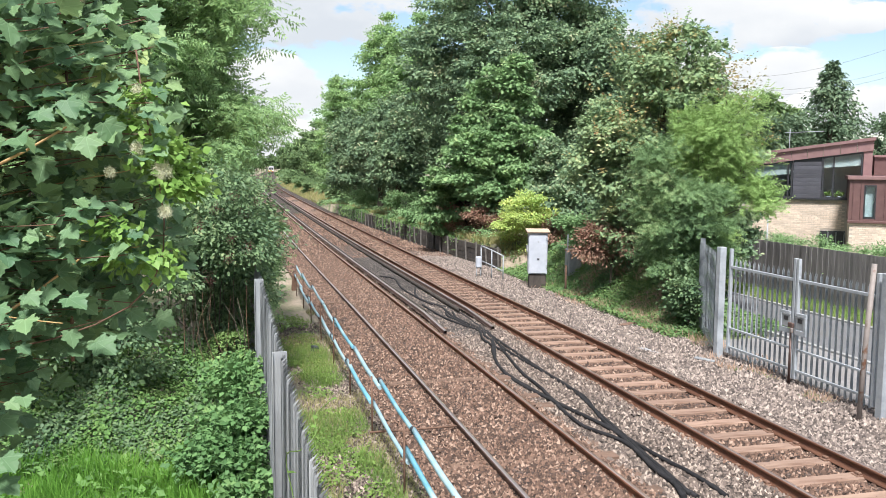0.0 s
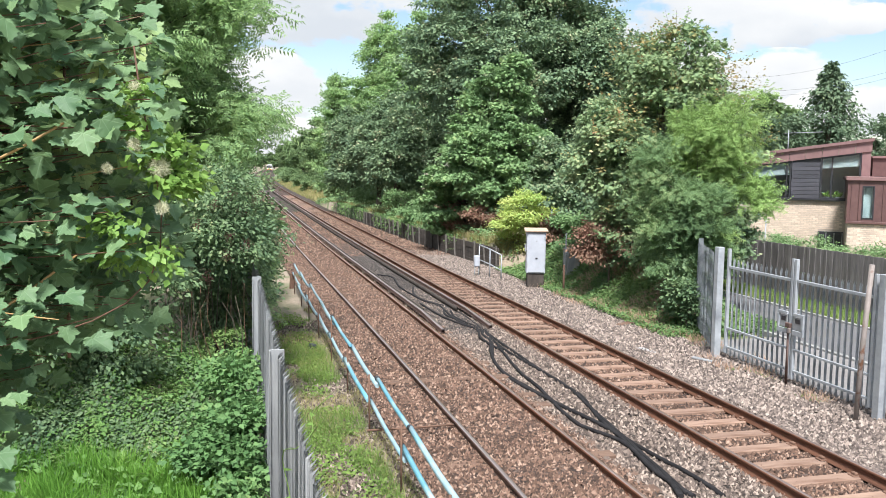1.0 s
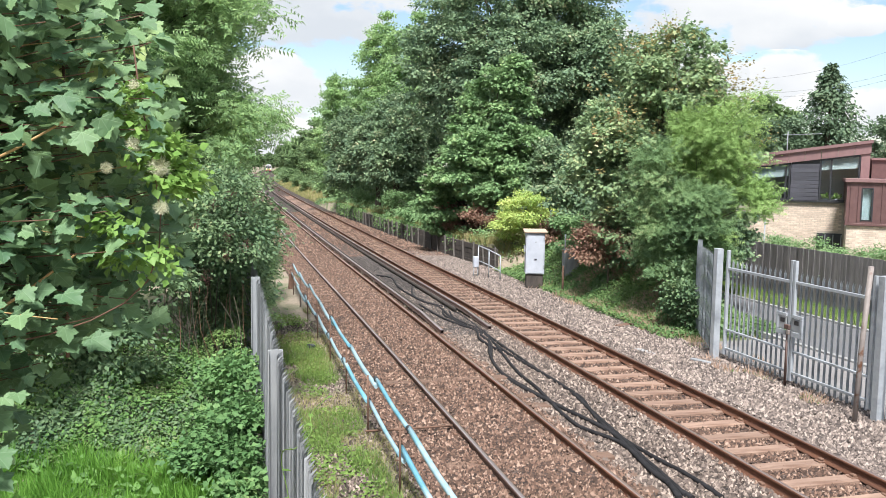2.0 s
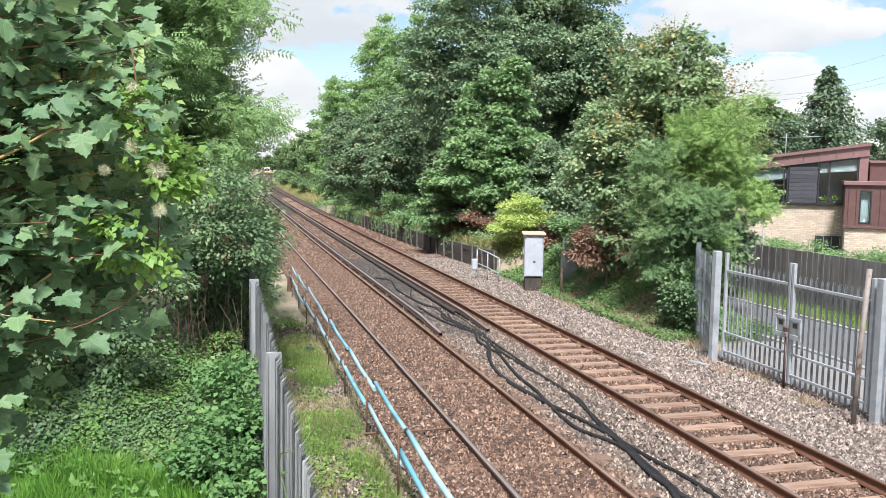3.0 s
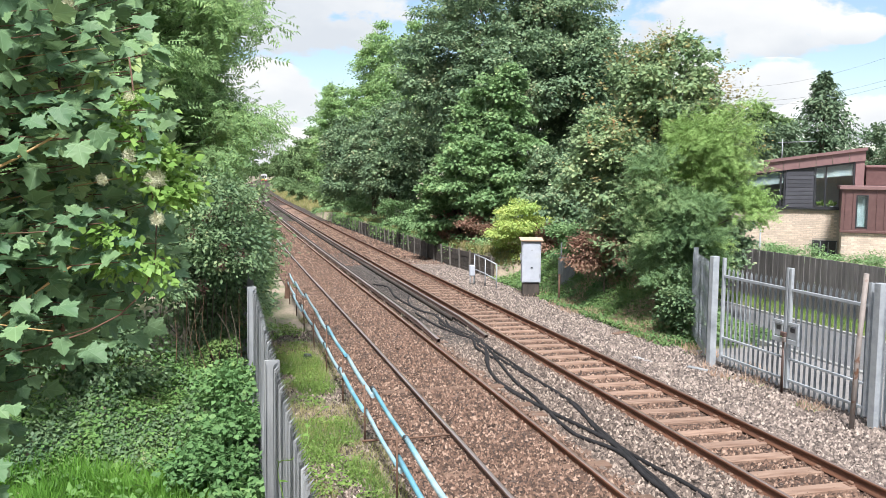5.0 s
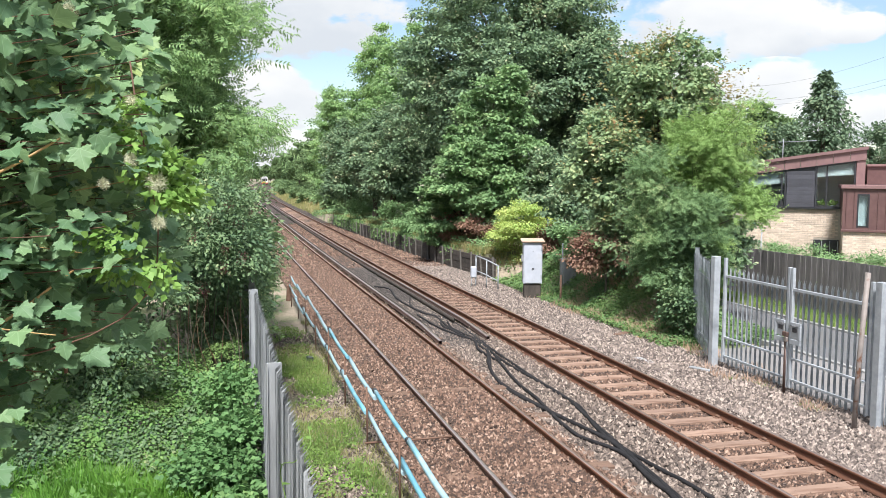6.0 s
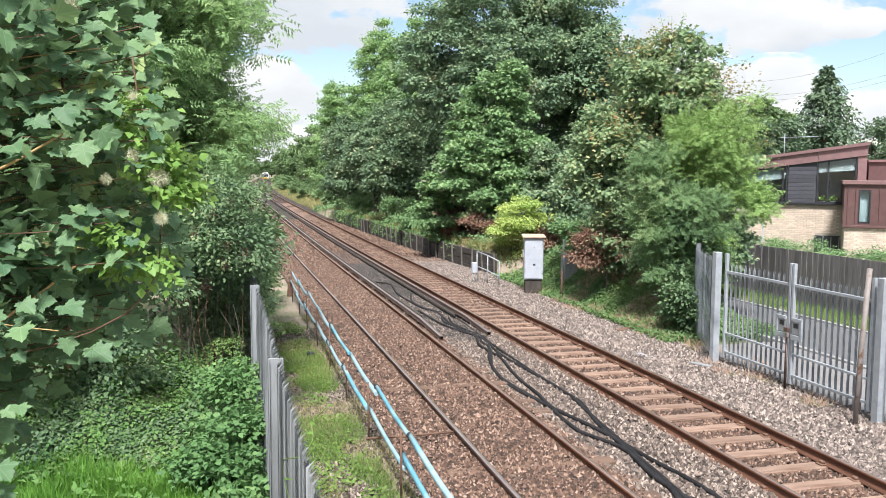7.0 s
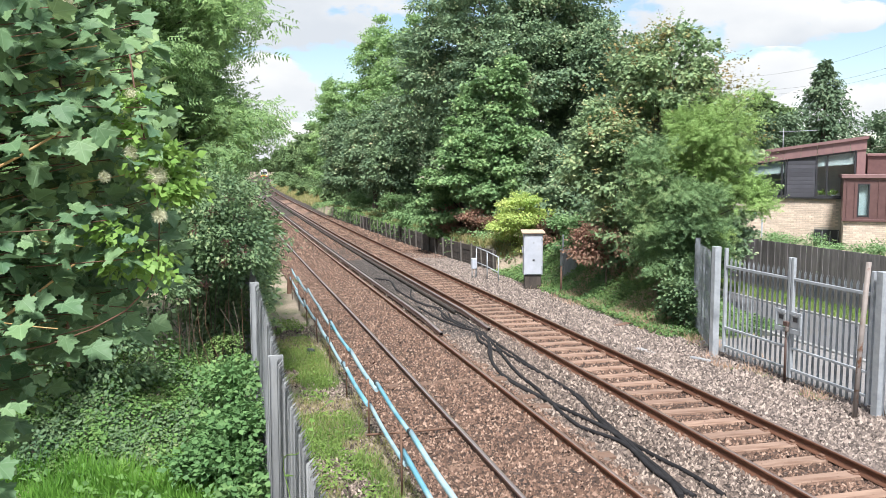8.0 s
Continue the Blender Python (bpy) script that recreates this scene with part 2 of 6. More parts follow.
M_BLUE = mat("blue_pipe", (0.10, 0.29, 0.39), (0.17, 0.38, 0.48), scale=4, bump=0.05, rough=0.4, spots=(0.42, 0.54, 0.58), spot_scale=1.2, spot_at=(0.5, 0.7))
M_BLUE_PALE = mat("blue_pipe_faded", (0.22, 0.35, 0.41), (0.32, 0.43, 0.47), scale=4, bump=0.05, rough=0.5, spots=(0.16, 0.34, 0.43), spot_scale=1.5)
M_BLACK = mat("black_rubber", (0.015, 0.02, 0.025), (0.04, 0.045, 0.05), rough=0.5)
M_WHITE = mat("white_paint", (0.40, 0.43, 0.49), (0.49, 0.52, 0.58), scale=3, bump=0.06, rough=0.45, spots=(0.40, 0.41, 0.42), spot_scale=2.2, spot_at=(0.55, 0.8), vary=0.03)
M_CONCRETE = mat("concrete", (0.36, 0.31, 0.26), (0.50, 0.45, 0.38), scale=8, bump=0.3, rough=0.9)
M_DARKWOOD = mat("tarred_timber", (0.035, 0.030, 0.026), (0.085, 0.07, 0.06), scale=6, bump=0.4, rough=0.9, stretch=(1, 1, 0.3))
M_WOODFENCE = mat("weathered_fence", (0.104, 0.098, 0.100), (0.200, 0.187, 0.187), scale=5, bump=0.35, rough=0.9, stretch=(1.600, 1.560, 0.195))
M_STAKE = mat("rusty_stake", (0.10, 0.055, 0.035), (0.17, 0.10, 0.07), scale=12, rough=0.85)
M_TARMAC = mat("tarmac", (0.11, 0.11, 0.115), (0.17, 0.17, 0.175), scale=12, bump=0.3, fine=120, rough=0.9, spots=(0.14, 0.135, 0.13), spot_scale=0.6)
M_PAVING = mat("pale_paving", (0.15, 0.143, 0.14), (0.21, 0.20, 0.195), scale=9, bump=0.2, rough=0.9, spots=(0.18, 0.165, 0.155), spot_scale=1.0)
M_LINE = mat("white_kerb", (0.24, 0.24, 0.235), (0.32, 0.32, 0.31), scale=5, rough=0.8)
M_BARK = mat("bark", (0.05, 0.04, 0.03), (0.12, 0.10, 0.075), scale=9, bump=0.8, fine=25, rough=0.95, stretch=(1, 1, 0.3))
M_TWIG = mat("red_brown_twig", (0.09, 0.045, 0.028), (0.17, 0.09, 0.055), scale=12, rough=0.7)
M_STEM = mat("pale_stem", (0.32, 0.20, 0.08), (0.45, 0.30, 0.13), scale=12, rough=0.6)
M_ZINC = mat("brown_cladding", (0.115, 0.06, 0.058), (0.155, 0.085, 0.08), scale=3, bump=0.04, rough=0.5, metal=0.2, vary=0.06)
M_ROOF = mat("roof_brown", (0.20, 0.115, 0.115), (0.26, 0.155, 0.15), scale=3, bump=0.04, rough=0.5, metal=0.2, vary=0.05)
M_SLATE = mat("dark_board", (0.045, 0.045, 0.055), (0.075, 0.075, 0.09), scale=4, bump=0.1, rough=0.6, stretch=(0.3, 1, 1))
M_FRAME = mat("window_frame_dark", (0.02, 0.021, 0.025), (0.035, 0.035, 0.04), rough=0.4)
M_BRICK = mat("buff_brick", (0.52, 0.42, 0.335), (0.66, 0.55, 0.455), scale=9, bump=0.25, rough=0.9, vary=0.14)
M_MORTAR = mat("mortar", (0.40, 0.35, 0.29), (0.50, 0.44, 0.37), scale=9, bump=0.2, rough=0.95)
M_ROOM = mat("room_wall", (0.30, 0.32, 0.33), (0.42, 0.44, 0.45), scale=1.2, rough=0.9)
M_BLIND = mat("blind", (0.26, 0.33, 0.34), (0.34, 0.40, 0.41), scale=2, rough=0.8)
M_CREAM = mat("cream_flower", (0.50, 0.50, 0.34), (0.66, 0.65, 0.48), scale=9, rough=0.9)
M_TRAIN_YELLOW = mat("train_yellow", (0.52, 0.33, 0.06), (0.60, 0.39, 0.08), scale=1, rough=0.4, bump=0.0)
M_TRAIN_RED = mat("train_red", (0.35, 0.05, 0.05), (0.42, 0.07, 0.06), scale=1, rough=0.4, bump=0.0)
M_TRAIN_WHITE = mat("train_white", (0.62, 0.62, 0.64), (0.70, 0.70, 0.72), scale=1, rough=0.4, bump=0.0)
M_TRAIN_GREY = mat("train_grey", (0.20, 0.21, 0.24), (0.28, 0.29, 0.32), scale=1, rough=0.5, bump=0.0)


def glass(name, tint=(0.75, 0.85, 0.86)):
    m = bpy.data.materials.new(name)
    m.use_nodes = True
    b = m.node_tree.nodes["Principled BSDF"]
    b.inputs["Base Color"].default_value = (*tint, 1)
    b.inputs["Transmission Weight"].default_value = 1.0
    b.inputs["Roughness"].default_value = 0.02
    b.inputs["IOR"].default_value = 1.45
    return m


M_GLASS = glass("window_glass")
M_LAMP = bpy.data.materials.new("headlight_glow")
M_LAMP.use_nodes = True
M_LAMP.node_tree.nodes["Principled BSDF"].inputs["Emission Color"].default_value = (1, 0.95, 0.85, 1)
M_LAMP.node_tree.nodes["Principled BSDF"].inputs["Emission Strength"].default_value = 3.0

L_SYC = leaf_mat("leaf_sycamore", (0.097, 0.164, 0.107), (0.244, 0.346, 0.193), (0.534, 0.491, 0.326))
L_ELDER = leaf_mat("leaf_elder", (0.090, 0.165, 0.086), (0.227, 0.349, 0.152), (0.497, 0.495, 0.258))
L_SYC_LIGHT = leaf_mat("leaf_sycamore_light", (0.122, 0.224, 0.100), (0.253, 0.390, 0.179), (0.446, 0.519, 0.239))
L_ASH = leaf_mat("leaf_ash", (0.172, 0.291, 0.138), (0.310, 0.459, 0.201), (0.437, 0.560, 0.253), trans=0.40, spec=0.12)
L_MIX = leaf_mat("leaf_mixed", (0.130, 0.225, 0.126), (0.300, 0.393, 0.200), (0.620, 0.511, 0.312))
L_TURNED = leaf_mat("leaf_turning", (0.200, 0.230, 0.090), (0.330, 0.260, 0.120), (0.420, 0.230, 0.130), rough=0.6)
L_LIME = leaf_mat("leaf_lime", (0.170, 0.285, 0.095), (0.310, 0.450, 0.160), (0.470, 0.520, 0.210))
L_YELLOW = leaf_mat("leaf_yellow", (0.306, 0.454, 0.147), (0.554, 0.620, 0.211), (0.620, 0.620, 0.299))
L_RED = leaf_mat("leaf_russet", (0.209, 0.155, 0.105), (0.382, 0.223, 0.167), (0.620, 0.412, 0.335))
L_BRAMBLE = leaf_mat("leaf_bramble", (0.067, 0.127, 0.071), (0.186, 0.278, 0.135), (0.442, 0.404, 0.209), rough=0.5, spec=0.2)
L_IVY = leaf_mat("leaf_ivy", (0.069, 0.145, 0.057), (0.177, 0.279, 0.101), (0.302, 0.380, 0.147), rough=0.5, spec=0.2)
L_MAPLE = leaf_mat("leaf_maple", (0.070, 0.146, 0.080), (0.177, 0.284, 0.130), (0.395, 0.481, 0.167), rough=0.52, trans=0.24, spec=0.25)
L_CLIMBER = leaf_mat("leaf_climber", (0.114, 0.229, 0.050), (0.213, 0.349, 0.091), (0.293, 0.410, 0.141), rough=0.45)
L_CONIFER = leaf_mat("leaf_conifer", (0.079, 0.132, 0.083), (0.150, 0.217, 0.129), (0.229, 0.274, 0.157), rough=0.8, trans=0.15, spec=0.15)
L_FAR = leaf_mat("leaf_far", (0.112, 0.183, 0.088), (0.197, 0.292, 0.131), (0.282, 0.366, 0.173), rough=0.75, trans=0.3, spec=0.15)
L_GRASS = leaf_mat("grass_blade", (0.079, 0.203, 0.034), (0.159, 0.331, 0.060), (0.293, 0.433, 0.120), rough=0.5, trans=0.35)
L_GRASS_DRY = leaf_mat("grass_dry", (0.216, 0.247, 0.084), (0.379, 0.345, 0.169), (0.568, 0.444, 0.304), rough=0.6, trans=0.3)
L_STRAW = leaf_mat("grass_straw", (0.352, 0.247, 0.169), (0.541, 0.381, 0.288), (0.600, 0.468, 0.406), rough=0.7, trans=0.25)
L_NETTLE = leaf_mat("leaf_nettle", (0.077, 0.163, 0.056), (0.175, 0.315, 0.097), (0.284, 0.420, 0.166), rough=0.5)

L_CLIMBER_PALE = leaf_mat("leaf_goosegrass", (0.115, 0.204, 0.066), (0.207, 0.312, 0.108), (0.322, 0.384, 0.168))
L_VERGE = leaf_mat("grass_verge", (0.120, 0.212, 0.059), (0.226, 0.336, 0.092), (0.386, 0.422, 0.158), trans=0.35)
L_NETTLE_DARK = leaf_mat("leaf_raspberry", (0.070, 0.156, 0.060), (0.149, 0.274, 0.105), (0.235, 0.360, 0.135), rough=0.5)


# ---------------- helpers of this scene ----------------
def part(name, bm, material, parent=None, label=""):
    me = bpy.data.meshes.new(name)
    bm.normal_update()
    bm.to_mesh(me)
    bm.free()
    me.materials.append(material)
    ob = new(name, me)
    if parent is not None:
        ob.parent = parent
    if label:
        tagged(ob, label)
    return ob


def mesh_np(name, verts, faces, material):
    """A mesh from arrays; faces all of one length."""
    verts, faces = np.asarray(verts, np.float32), np.asarray(faces, np.int32)
    me = bpy.data.meshes.new(name)
    k = faces.shape[1]
    me.vertices.add(len(verts))
    me.vertices.foreach_set("co", verts.ravel())
    me.loops.add(faces.size)
    me.loops.foreach_set("vertex_index", faces.ravel())
    me.polygons.add(len(faces))
    me.polygons.foreach_set("loop_start", np.arange(0, faces.size, k, dtype=np.int32))
    me.update(calc_edges=True)
    me.validate()
    me.materials.append(material)
    return me


def part_np(name, verts, faces, material, parent=None, label=""):
    ob = new(name, mesh_np(name, verts, faces, material))
    if parent is not None:
        ob.parent = parent
    if label:
        tagged(ob, label)
    return ob


def share(name, me, m, parent=None):
    ob = new(name, me)
    ob.matrix_world = m
    if parent is not None:
        ob.parent = parent
    return ob


def thing(name, at, label, category, group="", kind=""):
    ob = new(name)
    ob.location = at
    ob.empty_display_size = 0.1
    return tagged(ob, label, category, group, kind)


def box(bm, x0, y0, z0, x1, y1, z1, bevel=0.0):
    r = bmesh.ops.create_cube(bm, size=1.0, matrix=Matrix.Translation(((x0 + x1) / 2, (y0 + y1) / 2, (z0 + z1) / 2)) @ Matrix.Diagonal((x1 - x0, y1 - y0, z1 - z0, 1)))
    if bevel:
        edges = list({e for v in r["verts"] for e in v.link_edges})
        bmesh.ops.bevel(bm, geom=edges, offset=bevel, segments=1, affect="EDGES")
    return bm


def boxed(*a, bevel=0.0):
    return box(bmesh.new(), *a, bevel=bevel)


def tube(points, radii, sides=8, bm=None):
    """A tapered tube along points."""
    bm = bm or bmesh.new()
    pts = [Vector(p) for p in points]
    rings = []
    n = len(pts)
    for i, p in enumerate(pts):
        d = (pts[min(i + 1, n - 1)] - pts[max(i - 1, 0)]).normalized()
        q = d.to_track_quat("Z", "Y")
        r = radii[i] if isinstance(radii, (list, tuple)) else radii
        rings.append([bm.verts.new(p + q @ Vector((r * math.cos(a), r * math.sin(a), 0))) for a in [2 * math.pi * k / sides for k in range(sides)]])
    for a, b in zip(rings, rings[1:]):
        for k in range(sides):
            bm.faces.new((a[k], a[(k + 1) % sides], b[(k + 1) % sides], b[k])).smooth = True
    bm.faces.new(rings[0][::-1])
    bm.faces.new(rings[-1])
    return bm


def smooth_line(ctrl, step):
    """A Catmull-Rom line through control points, a point every step or so."""
    c = [Vector(p) for p in ctrl]
    c = [c[0] * 2 - c[1]] + c + [c[-1] * 2 - c[-2]]
    out = []
    for i in range(1, len(c) - 2):
        n = max(2, int((c[i + 1] - c[i]).length / step))
        for k in range(n):
            t = k / n
            a, b, d, e = c[i - 1], c[i], c[i + 1], c[i + 2]
            out.append(0.5 * ((2 * b) + (d - a) * t + (2 * a - 5 * b + 4 * d - e) * t * t + (3 * b - a - 3 * d + e) * t * t * t))
    out.append(c[-2])
    return out


# leaf shapes: x across, y along the midrib, z up
LEAF = (np.array([(0, 0, 0), (-0.30, 0.45, 0.07), (0, 1, -0.05), (0.30, 0.45, 0.07)]), np.array([(0, 2, 1), (0, 3, 2)]))
BROAD = (np.array([(0, 0, 0), (-0.42, 0.38, 0.09), (0, 1, -0.10), (0.42, 0.38, 0.09)]), np.array([(0, 2, 1), (0, 3, 2)]))
BLADE = (np.array([(-0.02, 0, 0), (0.02, 0, 0), (0.016, 0.55, 0.05), (-0.016, 0.55, 0.05), (0.0, 1, 0.22)]), np.array([(0, 1, 2), (0, 2, 3), (3, 2, 4)]))


def maple_shape():
    half = [(0.0, 0.02), (0.14, -0.07), (0.33, -0.07), (0.52, 0.02), (0.42, 0.20), (0.54, 0.28), (0.68, 0.50), (0.53, 0.58), (0.34, 0.61), (0.34, 0.75), (0.17, 0.90), (0.0, 1.06)]
    ring = half + [(-x, y) for x, y in half[-2:0:-1]]
    n = len(ring)
    toothed = []
    for i in range(n):
        (ax, ay), (bx, by) = ring[i], ring[(i + 1) % n]
        toothed.append((ax, ay))
        mx, my = ax * 0.55 + bx * 0.45, ay * 0.55 + by * 0.45
        toothed.append((mx * 0.93, 0.35 + (my - 0.35) * 0.93))
    v = [(0, 0.33, -0.03)] + [(x, y, 0.20 * abs(x) - 0.16 * y * y + 0.03 * math.sin(9 * x + 7 * y)) for x, y in toothed]
    n = len(toothed)
    return np.array(v), np.array([(0, 1 + i, 1 + (i + 1) % n) for i in range(n)])


def leaf_uv(me, shape):
    """Gives each leaf of a mesh its own leaf coordinates."""
    uv = me.uv_layers.new(name="leaf")
    idx = np.zeros(len(me.loops), np.int32)
    me.loops.foreach_get("vertex_index", idx)
    co = shape[0][idx % len(shape[0])][:, :2]
    uv.data.foreach_set("uv", co.astype(np.float32).ravel())


def add_veins(m):
    """Paler veins that fan out from the leaf's base, and a grain between them."""
    nt = m.node_tree
    lk = nt.links.new
    b = nt.nodes["Principled BSDF"]
    uv = nt.nodes.new("ShaderNodeUVMap")
    uv.uv_map = "leaf"
    sep = nt.nodes.new("ShaderNodeSeparateXYZ")
    lk(uv.outputs[0], sep.inputs[0])

    def op(kind, p, q=None):
        n = nt.nodes.new("ShaderNodeMath")
        n.operation = kind
        for k, s in enumerate((p, q)):
            if s is None:
                continue
            if isinstance(s, (int, float)):
                n.inputs[k].default_value = s
            else:
                lk(s, n.inputs[k])
        return n.outputs[0]
    ax = op("ABSOLUTE", sep.outputs[0])
    near = None
    for deg in (0, 47, 84):
        a = radians(deg)
        dist = op("ABSOLUTE", op("SUBTRACT", op("MULTIPLY", ax, math.cos(a)), op("MULTIPLY", sep.outputs[1], math.sin(a))))
        near = dist if near is None else op("MINIMUM", near, dist)
    mr = nt.nodes.new("ShaderNodeMapRange")
    mr.inputs["From Min"].default_value, mr.inputs["From Max"].default_value = 0.006, 0.028
    mr.inputs["To Min"].default_value, mr.inputs["To Max"].default_value = 1.0, 0.0
    lk(near, mr.inputs["Value"])
    old = b.inputs["Base Color"].links[0].from_socket
    hs = nt.nodes.new("ShaderNodeHueSaturation")
    hs.inputs["Value"].default_value, hs.inputs["Saturation"].default_value = 1.5, 0.85
    lk(old, hs.inputs["Color"])
    mx = nt.nodes.new("ShaderNodeMix")
    mx.data_type = "RGBA"
    lk(op("MULTIPLY", mr.outputs[0], 0.55), mx.inputs["Factor"])
    lk(old, mx.inputs["A"])
    lk(hs.outputs[0], mx.inputs["B"])
    lk(mx.outputs["Result"], b.inputs["Base Color"])
    ns = nt.nodes.new("ShaderNodeTexNoise")
    ns.inputs["Scale"].default_value, ns.inputs["Detail"].default_value = 9.0, 3.0
    lk(uv.outputs[0], ns.inputs["Vector"])
    bp = nt.nodes.new("ShaderNodeBump")
    bp.inputs["Strength"].default_value, bp.inputs["Distance"].default_value = 0.3, 0.006
    lk(op("SUBTRACT", ns.outputs["Fac"], op("MULTIPLY", mr.outputs[0], 0.6)), bp.inputs["Height"])
    lk(bp.outputs[0], b.inputs["Normal"])


add_veins(L_MAPLE)
MAPLE = maple_shape()


def star_shape():
    """A simpler lobed leaf for trees farther off."""
    half = [(0.0, 0.0), (0.42, 0.05), (0.30, 0.30), (0.58, 0.55), (0.22, 0.60), (0.0, 1.0)]
    ring = half + [(-x, y) for x, y in half[-2:0:-1]]
    v = [(0, 0.35, -0.04)] + [(x, y, 0.15 * abs(x) - 0.1 * y * y) for x, y in ring]
    n = len(ring)
    return np.array(v), np.array([(0, 1 + i, 1 + (i + 1) % n) for i in range(n)])


STAR = star_shape()


def pinnate_shape(pairs=3, w=0.12, long=0.30):
    v, f = [], []
    spots = [(0.22 + 0.62 * i / (pairs - 1), s) for i in range(pairs) for s in (-1, 1)] + [(0.80, 0)]
    for y, s in spots:
        k = len(v)
        a = 1.05 * s
        dx, dy = math.sin(a), math.cos(a)
        droop = -0.10 * abs(s)
        v += [(0.0, y, 0), (dx * long * 0.45 - dy * w * 0.5, y + dy * long * 0.45 + dx * w * 0.5, 0.03 + droop * 0.4), (dx * long, y + dy * long, droop), (dx * long * 0.45 + dy * w * 0.5, y + dy * long * 0.45 - dx * w * 0.5, 0.03 + droop * 0.4)]
        f += [(k, k + 2, k + 1), (k, k + 3, k + 2)]
    return np.array(v), np.array(f)


ASH = pinnate_shape(4, 0.10, 0.28)


def spread_leaves(pos, axis, normal, size, shape):
    """Vertices and triangles of one leaf shape laid at many places."""
    pos, axis, normal, size = (np.asarray(a, float) for a in (pos, axis, normal, size))
    axis = axis / (np.linalg.norm(axis, axis=1, keepdims=True) + 1e-9)
    side = np.cross(axis, normal)
    side /= np.linalg.norm(side, axis=1, keepdims=True) + 1e-9
    up = np.cross(side, axis)
    v, f = shape
    V = pos[:, None, :] + size[:, None, None] * (v[None, :, 0:1] * side[:, None, :] + v[None, :, 1:2] * axis[:, None, :] + v[None, :, 2:3] * up[:, None, :])
    F = f[None] + (np.arange(len(pos)) * len(v))[:, None, None]
    return V.reshape(-1, 3), F.reshape(-1, 3)


def clumps(rng, lobes, n, per, spread, leaf, shell=(0.62, 1.02), flat=0.5, droop=0.4, up=0.45, bough=0.0, pad=0.55):
    """Leaf places over ellipsoid lobes (x, y, z, rx, ry, rz): boughs like small domes, each set with clumps of leaves."""
    lobes = np.array(lobes, float)
    area = (lobes[:, 3] * lobes[:, 4] + lobes[:, 4] * lobes[:, 5] + lobes[:, 3] * lobes[:, 5])
    if not bough:
        bough = 0.30 * float(np.median(lobes[:, 3:]))
    nb = max(6, n // 18)
    pick = rng.choice(len(lobes), nb, p=area / area.sum())
    d = rng.normal(size=(nb, 3))
    d[:, 2] += 0.15
    d /= np.linalg.norm(d, axis=1, keepdims=True)
    rad = rng.uniform(shell[0], shell[1], nb) ** 0.6
    c = lobes[pick, :3] + d * lobes[pick, 3:] * rad[:, None]
    which = rng.integers(0, nb, n)
    e = rng.normal(size=(n, 3)) * (1, 1, 0.6) + d[which] * 0.6 + (0, 0, 0.75)
    e /= np.linalg.norm(e, axis=1, keepdims=True)
    size_b = bough * rng.uniform(0.5, 1.5, nb)
    cc = c[which] + e * (size_b[which] * rng.uniform(0.75, 1.08, n))[:, None] * (1, 1, pad)
    rep = np.repeat(np.arange(n), per)
    off = rng.normal(size=(len(rep), 3)) * spread
    off[:, 2] *= flat
    pos = cc[rep] + off
    out = d[which][rep] * 0.5 + e[rep] * (0.8, 0.8, 0.3) + 0.3 * off / spread
    normal = e[rep] * 0.8 + np.array([0, 0, up]) + rng.normal(size=pos.shape) * 0.32
    axis = out * 0.7 + rng.normal(size=pos.shape) * 0.45 + np.array([0, 0, -droop])
    size = leaf * rng.uniform(0.6, 1.3, len(pos))
    return pos, axis, normal, size


def trunk_bm(rng, height, r, lobes, lean=(0, 0), sides=8):
    """A tapered trunk with limbs that reach into the lobes."""
    top = Vector((lean[0], lean[1], height))
    line = [Vector((0, 0, -0.3)), Vector((lean[0] * 0.2 + rng.normal() * 0.06, lean[1] * 0.2, height * 0.33)), Vector((lean[0] * 0.6, lean[1] * 0.6 + rng.normal() * 0.08, height * 0.68)), top]
    bm = tube(smooth_line(line, height / 7), [r * (1.25 - 0.95 * i / 9) for i in range(12)], sides)
    for l in lobes:
        end = Vector(l[:3])
        z = min(height * 0.95, max(height * 0.25, end.z - 0.6 * math.hypot(end.x, end.y) - 0.3))
        start = Vector((lean[0] * z / height, lean[1] * z / height, z))
        mid = (start + end) / 2 + Vector((rng.normal() * 0.1, rng.normal() * 0.1, 0.25))
        pts = smooth_line([start, mid, end], max(0.3, (end - start).length / 4))
        rr = min(r * 0.45, 0.05 * l[3])
        tube(pts, [rr * (1 - 0.85 * i / len(pts)) for i in range(len(pts))], 6, bm)
    return bm


